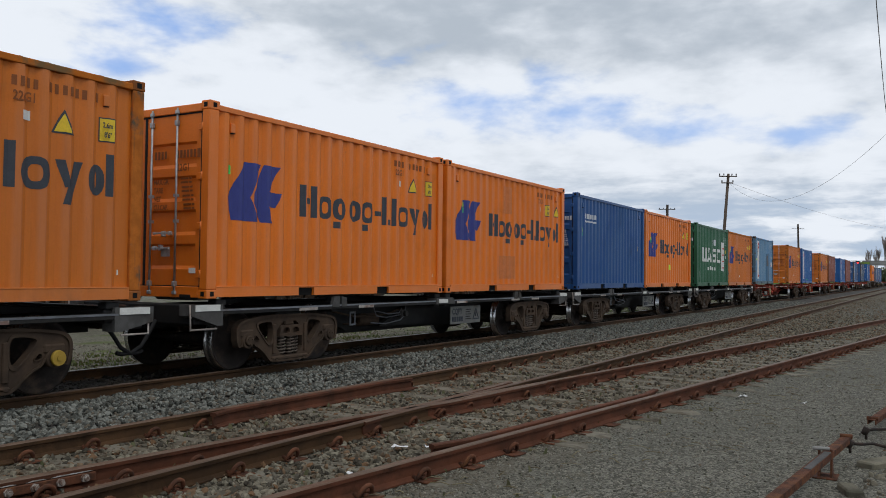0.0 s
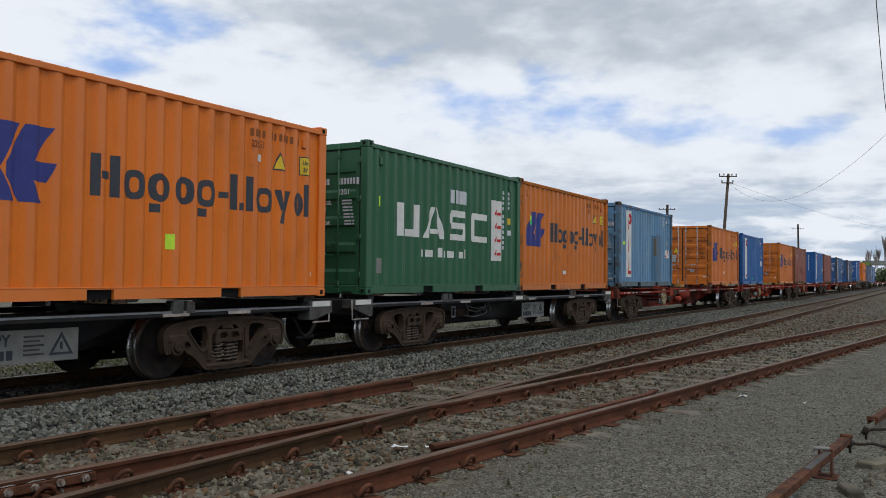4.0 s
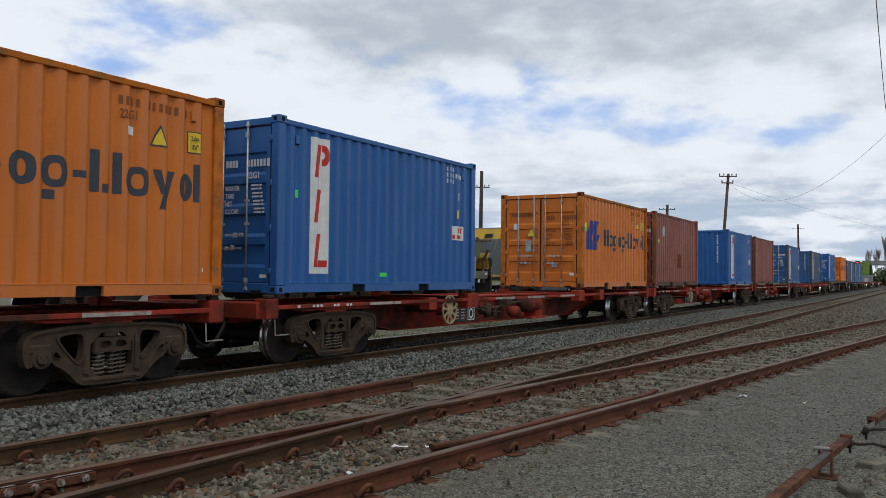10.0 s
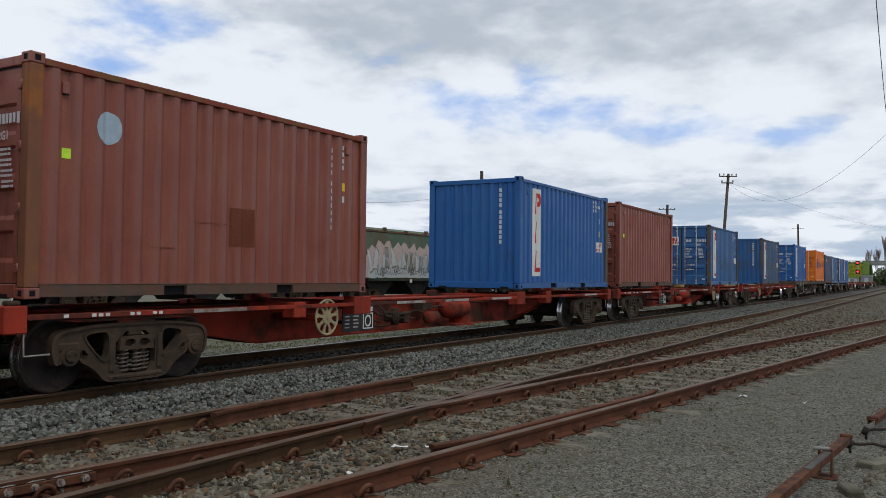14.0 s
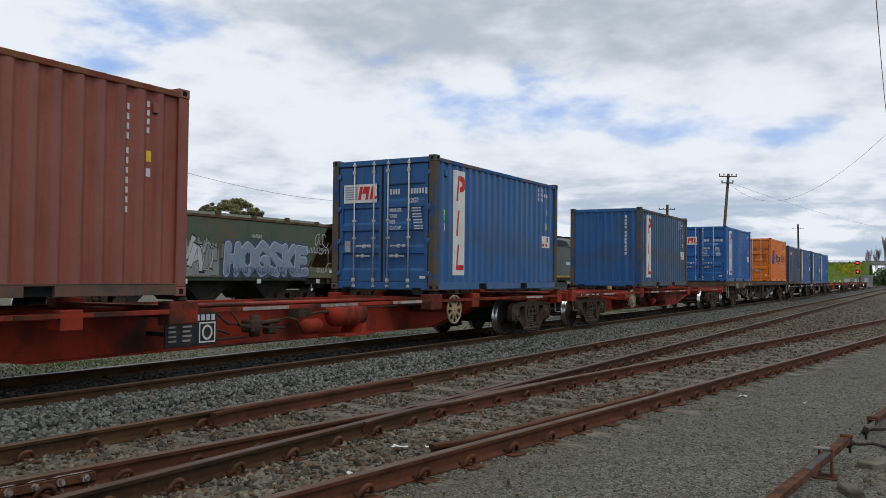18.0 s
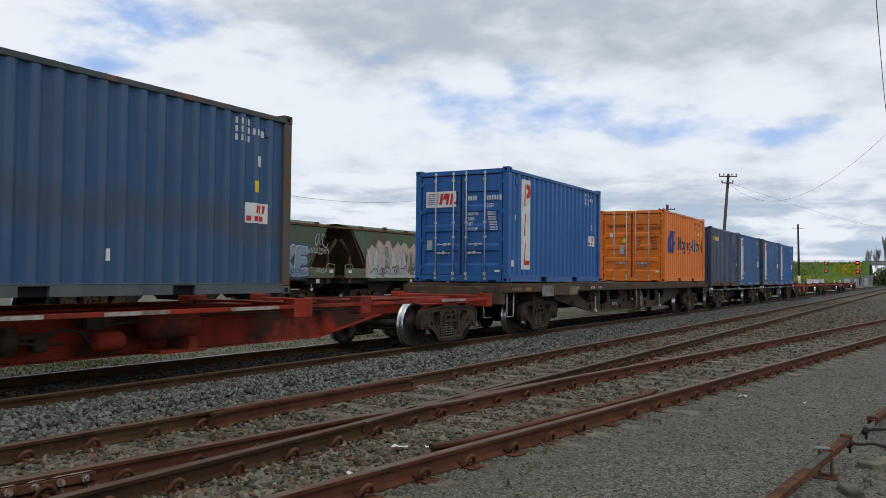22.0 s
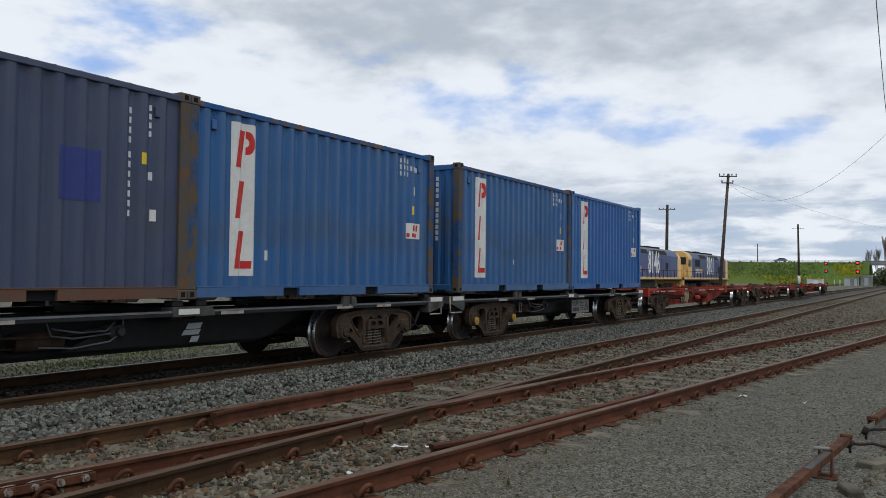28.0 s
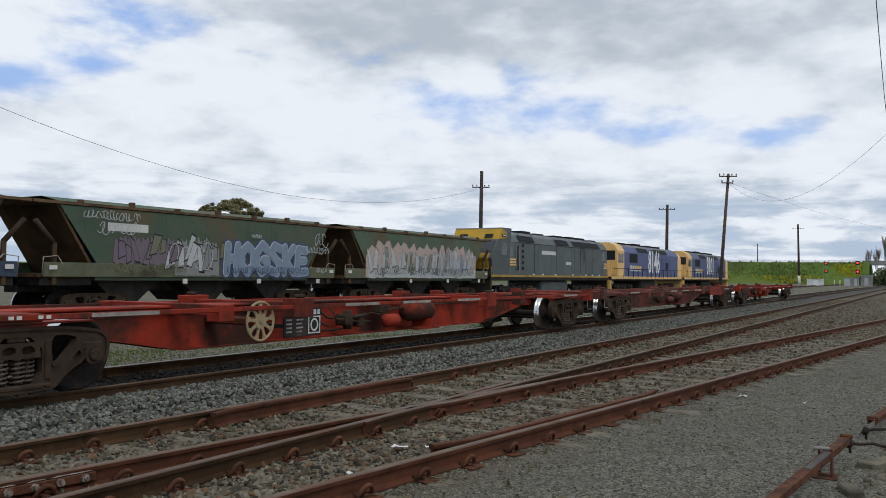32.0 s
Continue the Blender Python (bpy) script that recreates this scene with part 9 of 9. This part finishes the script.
def bin_body(w, y0, y1, z0, z1):
    bm = bmesh.new()
    soft_box(bm, -1.22, 1.22, y0, y1, z0, z1, 0.05)
    part("tipper_bin", bm, M_BIN, w)
    n = int((y1 - y0) / 0.7)
    for k in range(n + 1):
        bm = bmesh.new()
        y = y0 + 0.05 + k * (y1 - y0 - 0.1) / n
        soft_box(bm, -1.26, -1.22, y - 0.05, y + 0.05, z0, z1, 0.01)
        part("bin_rib", bm, M_BIN, w)
    bm = bmesh.new()
    soft_box(bm, -1.0, 1.0, y0 + 0.1, y1 - 0.1, 0.75, z0 - 0.02, 0.03)
    part("chassis", bm, M_SIGNAL_BODY, w)


truck = thing("tipper_truck", "white tipper truck with beige bin", "truck")
bm = bmesh.new()
prism_pts = [(-2.3, 0.75), (-2.3, 3.0), (-2.0, 3.15), (-0.9, 3.0), (-0.75, 2.0), (0.35, 1.8), (0.45, 0.75)]
t = bmesh.new()
prism(t, prism_pts, -1.15, 1.15)
t.transform(Matrix.Rotation(math.pi / 2, 4, "Z"))
merge(bm, t)
part("cab", bm, M_CAB_WHITE, truck)
bm = bmesh.new()
box(bm, -1.17, -1.155, -1.9, -1.05, 2.05, 2.75)
part("cab_window", bm, M_GLASS, truck)
bin_body(truck, -7.9, -2.7, 1.1, 3.1)
for y in (-0.4, -5.6, -6.8):
    for x in (-1.05, 1.05):
        road_wheel(truck, x, y, 0.5)
trailer = thing("dog_trailer", "beige tipper trailer behind the truck", "trailer")
bin_body(trailer, -18.6, -9.6, 1.1, 3.1)
bm = bmesh.new()
tube(bm, (0, -9.6, 0.9), (0, -8.0, 0.9), 0.06, 6)
part("drawbar", bm, M_SIGNAL_BODY, trailer)
for y in (-10.8, -16.2, -17.4):
    for x in (-1.05, 1.05):
        road_wheel(trailer, x, y, 0.5)


def car(label, mat):
    w = thing("passenger_car", label, "car", "cars on the bank road")
    bm = bmesh.new()
    t = bmesh.new()
    prism(t, [(-2.2, 0.35), (-2.2, 0.95), (-1.9, 1.0), (-1.3, 1.45), (0.3, 1.48), (1.0, 1.0), (2.1, 0.85), (2.2, 0.35)], -0.88, 0.88)
    t.transform(Matrix.Rotation(math.pi / 2, 4, "Z"))
    merge(bm, t)
    part("car_body", bm, mat, w)
    bm = bmesh.new()
    bm.faces.new([bm.verts.new(c) for c in ((-0.895, -1.7, 1.0), (-0.895, -1.22, 1.38), (-0.895, 0.25, 1.40), (-0.895, 0.75, 1.0))])
    part("side_glass", bm, M_GLASS, w)
    for y in (-1.35, 1.35):
        for x in (-0.82, 0.82):
            road_wheel(w, x, y, 0.32)
    return w


grey_car, white_car = car("grey blue passenger car on the road", M_CAR_GREY), car("white passenger car on the road", M_CAB_WHITE)
for ob, y0, t0, v in ((truck, 24.8, 23.0, 15.5), (trailer, 24.8, 23.0, 15.5), (grey_car, 33.5, 27.5, 19.5), (white_car, 28.5, 29.0, 20.0)):
    OTHERS.append((ob, [(float(t), pose(303.6, y0 + v * (t - t0), 7.22)) for t in (0, 8, 16, 24, 32)]))

# ---- old point rodding beside the yard, litter ----
gear = thing("point_rodding", "rusty point rodding on iron stands beside timber", "track equipment", m=pose(0, 0, 0))
M_ROD_BLACK = surface("oily_black_rod", (0.028, 0.024, 0.022), (0.045, 0.032, 0.026), 0.8, 0.1, 10, 80, (0.07, 0.04, 0.028), 0.55, 0.72)


def channel_bar(pa, pb, wide=0.075, deep=0.05):
    """A steel channel lying open side down, with a pin at its near end."""
    pa, pb = Vector(pa), Vector(pb)
    d = (pb - pa).normalized()
    s = Vector((-d.y, d.x, 0))
    h = wide / 2
    bm = bmesh.new()
    for w0, w1, z0, z1 in ((-h, h, -0.008, 0.0), (-h, -h + 0.008, -deep, -0.008), (h - 0.008, h, -deep, -0.008)):
        vs = [bm.verts.new(p + s * w + Vector((0, 0, z))) for p in (pa, pb) for w in (w0, w1) for z in (z0, z1)]
        for q in ((0, 1, 3, 2), (4, 6, 7, 5), (0, 4, 5, 1), (2, 3, 7, 6), (1, 5, 7, 3), (0, 2, 6, 4)):
            bm.faces.new([vs[i] for i in q])
    part("channel_bar", bm, M_IRON, gear)


channel_bar((5.0, 0.905, 0.20), (8.14, 0.618, 0.20))
channel_bar((9.22, 0.485, 0.20), (11.8, 0.18, 0.20))
for x, y in ((8.09, 0.622), (9.27, 0.48)):
    bm = bmesh.new()
    tube(bm, (x, y - 0.05, 0.205), (x, y + 0.05, 0.205), 0.020, 8)
    part("pin", bm, M_IRON, gear)
bm = bmesh.new()
soft_box(bm, 6.55, 7.28, 0.700, 0.752, 0.200, 0.206, 0.002)
bm.transform(Matrix.Translation((6.9, 0.728, 0)) @ Matrix.Rotation(radians(-5.2), 4, "Z") @ Matrix.Translation((-6.9, -0.728, 0)))
part("wear_plate", bm, M_PLATE_DARK, gear, "worn grey plate")
bm = bmesh.new()
tube(bm, (7.27, 0.80, 0.225), (7.30, 0.68, 0.225), 0.015, 10)
part("roller", bm, M_PLATE, gear, "pale steel roller")
for y in (0.755, 0.665):
    bm = bmesh.new()
    prism(bm, [(7.24, 0.0), (7.36, 0.0), (7.32, 0.225), (7.275, 0.225)], y - 0.008, y + 0.008)
    part("stand", bm, M_IRON, gear)
bm = bmesh.new()
soft_box(bm, 7.2, 7.42, 0.62, 0.80, 0.0, 0.012, 0.004)
part("stand_foot", bm, M_IRON, gear)
for k, pts in enumerate((((8.06, 0.59, 0.15), (8.14, 0.50, 0.14), (8.22, 0.42, 0.14), (8.30, 0.33, 0.11), (8.5, 0.05, 0.08), (8.7, -0.4, 0.06)),
                         ((8.82, 0.51, 0.15), (8.95, 0.45, 0.15), (9.14, 0.36, 0.13), (9.3, 0.15, 0.10), (9.5, -0.3, 0.07)))):
    bm = bmesh.new()
    path_tube(bm, pts, 0.013, 8)
    part("crank_rod", bm, M_ROD_BLACK, gear)
    bm = bmesh.new()
    x, y, z = pts[0]
    tube(bm, (x, y + 0.02, z - 0.035), (x, y - 0.01, z + 0.03), 0.030, 10)
    tube(bm, (x, y, z - 0.08), (x, y, z - 0.02), 0.012, 8)
    part("rod_joint", bm, M_ROD_BLACK, gear)
M_BLOCK = surface("mossy_timber_block", (0.15, 0.135, 0.10), (0.10, 0.095, 0.07), 0.9, 0, 4, 50, (0.065, 0.062, 0.045), 0.5, 0.68, bump=0.5, bump_scale=25)
for x, y, l, wd, rz in ((8.00, 0.36, 0.42, 0.16, -30), (6.85, 0.50, 0.26, 0.12, 20), (8.9, -0.1, 0.9, 0.22, -8), (6.2, 0.15, 0.4, 0.2, 55)):
    bm = bmesh.new()
    soft_box(bm, -l / 2, l / 2, -wd / 2, wd / 2, -0.02, 0.05, 0.012)
    tagged(part("timber_block", bm, M_BLOCK, None, "", pose(x, y, 0, 0, 0, rz)), "old weathered timber block in the gravel", "timber", "timber blocks")


def litter(x, y, z, s, seed, label):
    g = noise1(seed)
    bm = bmesh.new()
    grid = [[bm.verts.new(((i - 1.5) * s * 0.4 + g.uniform(-0.1, 0.1) * s, (j - 1) * s * 0.35 + g.uniform(-0.1, 0.1) * s, abs(g.gauss(0.1, 0.16)) * s + 0.004)) for j in range(3)] for i in range(4)]
    for i in range(3):
        for j in range(2):
            bm.faces.new((grid[i][j], grid[i + 1][j], grid[i + 1][j + 1], grid[i][j + 1]))
    tagged(part("paper_scrap", bm, plain("white_paper", (0.62, 0.62, 0.62), 0.7), None, "", pose(x, y, z, 0, 0, g.uniform(0, 180))), label, "litter", "paper scraps")


litter(6.25, 4.02, 0.03, 0.13, 1, "crumpled white paper scrap between the rails")
litter(6.45, 3.86, 0.03, 0.07, 2, "small white paper scrap between the rails")
litter(11.6, 2.13, 0.0, 0.10, 3, "crumpled white paper scrap on gravel")
litter(11.4, 1.35, 0.0, 0.07, 4, "flat white paper scrap on gravel")
litter(13.4, 1.25, 0.0, 0.05, 5, "tiny white paper scrap on gravel")
litter(4.95, 3.62, 0.12, 0.05, 6, "white scrap caught on the rail")


def twigs(n, seed):
    """Dry stalks and twigs that lie on the gravel, joined."""
    g = np.random.default_rng(seed)
    bm = bmesh.new()
    for k in range(n):
        x = 4.2 + 14 * g.uniform() ** 1.5
        y = r4(x) - 0.15 - abs(g.normal()) * 0.9
        a, l = g.uniform(0, math.pi), g.uniform(0.05, 0.22)
        p, q = Vector((x, y, 0.012)), Vector((x + math.cos(a) * l, y + math.sin(a) * l, 0.016))
        path_tube(bm, [p, (p + q) / 2 + Vector((g.normal() * 0.012, g.normal() * 0.012, 0.012)), q], g.uniform(0.0025, 0.0055), 4)
    tagged(part("dry_stalks", bm, leaf_material("dry_stalk", (0.20, 0.17, 0.10), (0.10, 0.08, 0.05))), "dry stalks and twigs lying on gravel", "plants", kind="stuff")


twigs(150, 41)
tufts("dry_grass", "dry straw and thin weeds among the sleepers", 350, lambda g: (3.5 + 22 * g.uniform() ** 1.6, g.uniform(2.2, 6.2), 0.0), leaf_material("dry_straw", (0.12, 0.11, 0.06), (0.07, 0.08, 0.035)), (0.02, 0.06), 32)


# ---- what moves ----
def gone(t):
    """Metres that the train has run at t, counted from 16 s."""
    u = (t - 16) / 16
    return 16 * (5.78481 * u + 0.03760 * u ** 2 + 0.12422 * u ** 3 + 0.01737 * u ** 4 - 0.06361 * u ** 5)


def motions():
    secs = [float(k) for k in range(33)]
    for c, x16, top in LOOKS:
        walk(c, [(t, pose(x16 - gone(t), TRACK_Y - CW / 2, top)) for t in secs])
    for w, x16 in WAGONS:
        walk(w, [(t, pose(x16 - gone(t), TRACK_Y, RAIL)) for t in secs])
    ticks = [k / 10 for k in range(321)]
    turns = [math.degrees(gone(t) / WHEEL_R) for t in ticks]
    for ws, x in WHEELSETS:
        walk(ws, [(t, pose(x, 0, WHEEL_R, 0, -a, 0)) for t, a in zip(ticks, turns)])
    for ob, rows in OTHERS:
        walk(ob, rows)


motions()
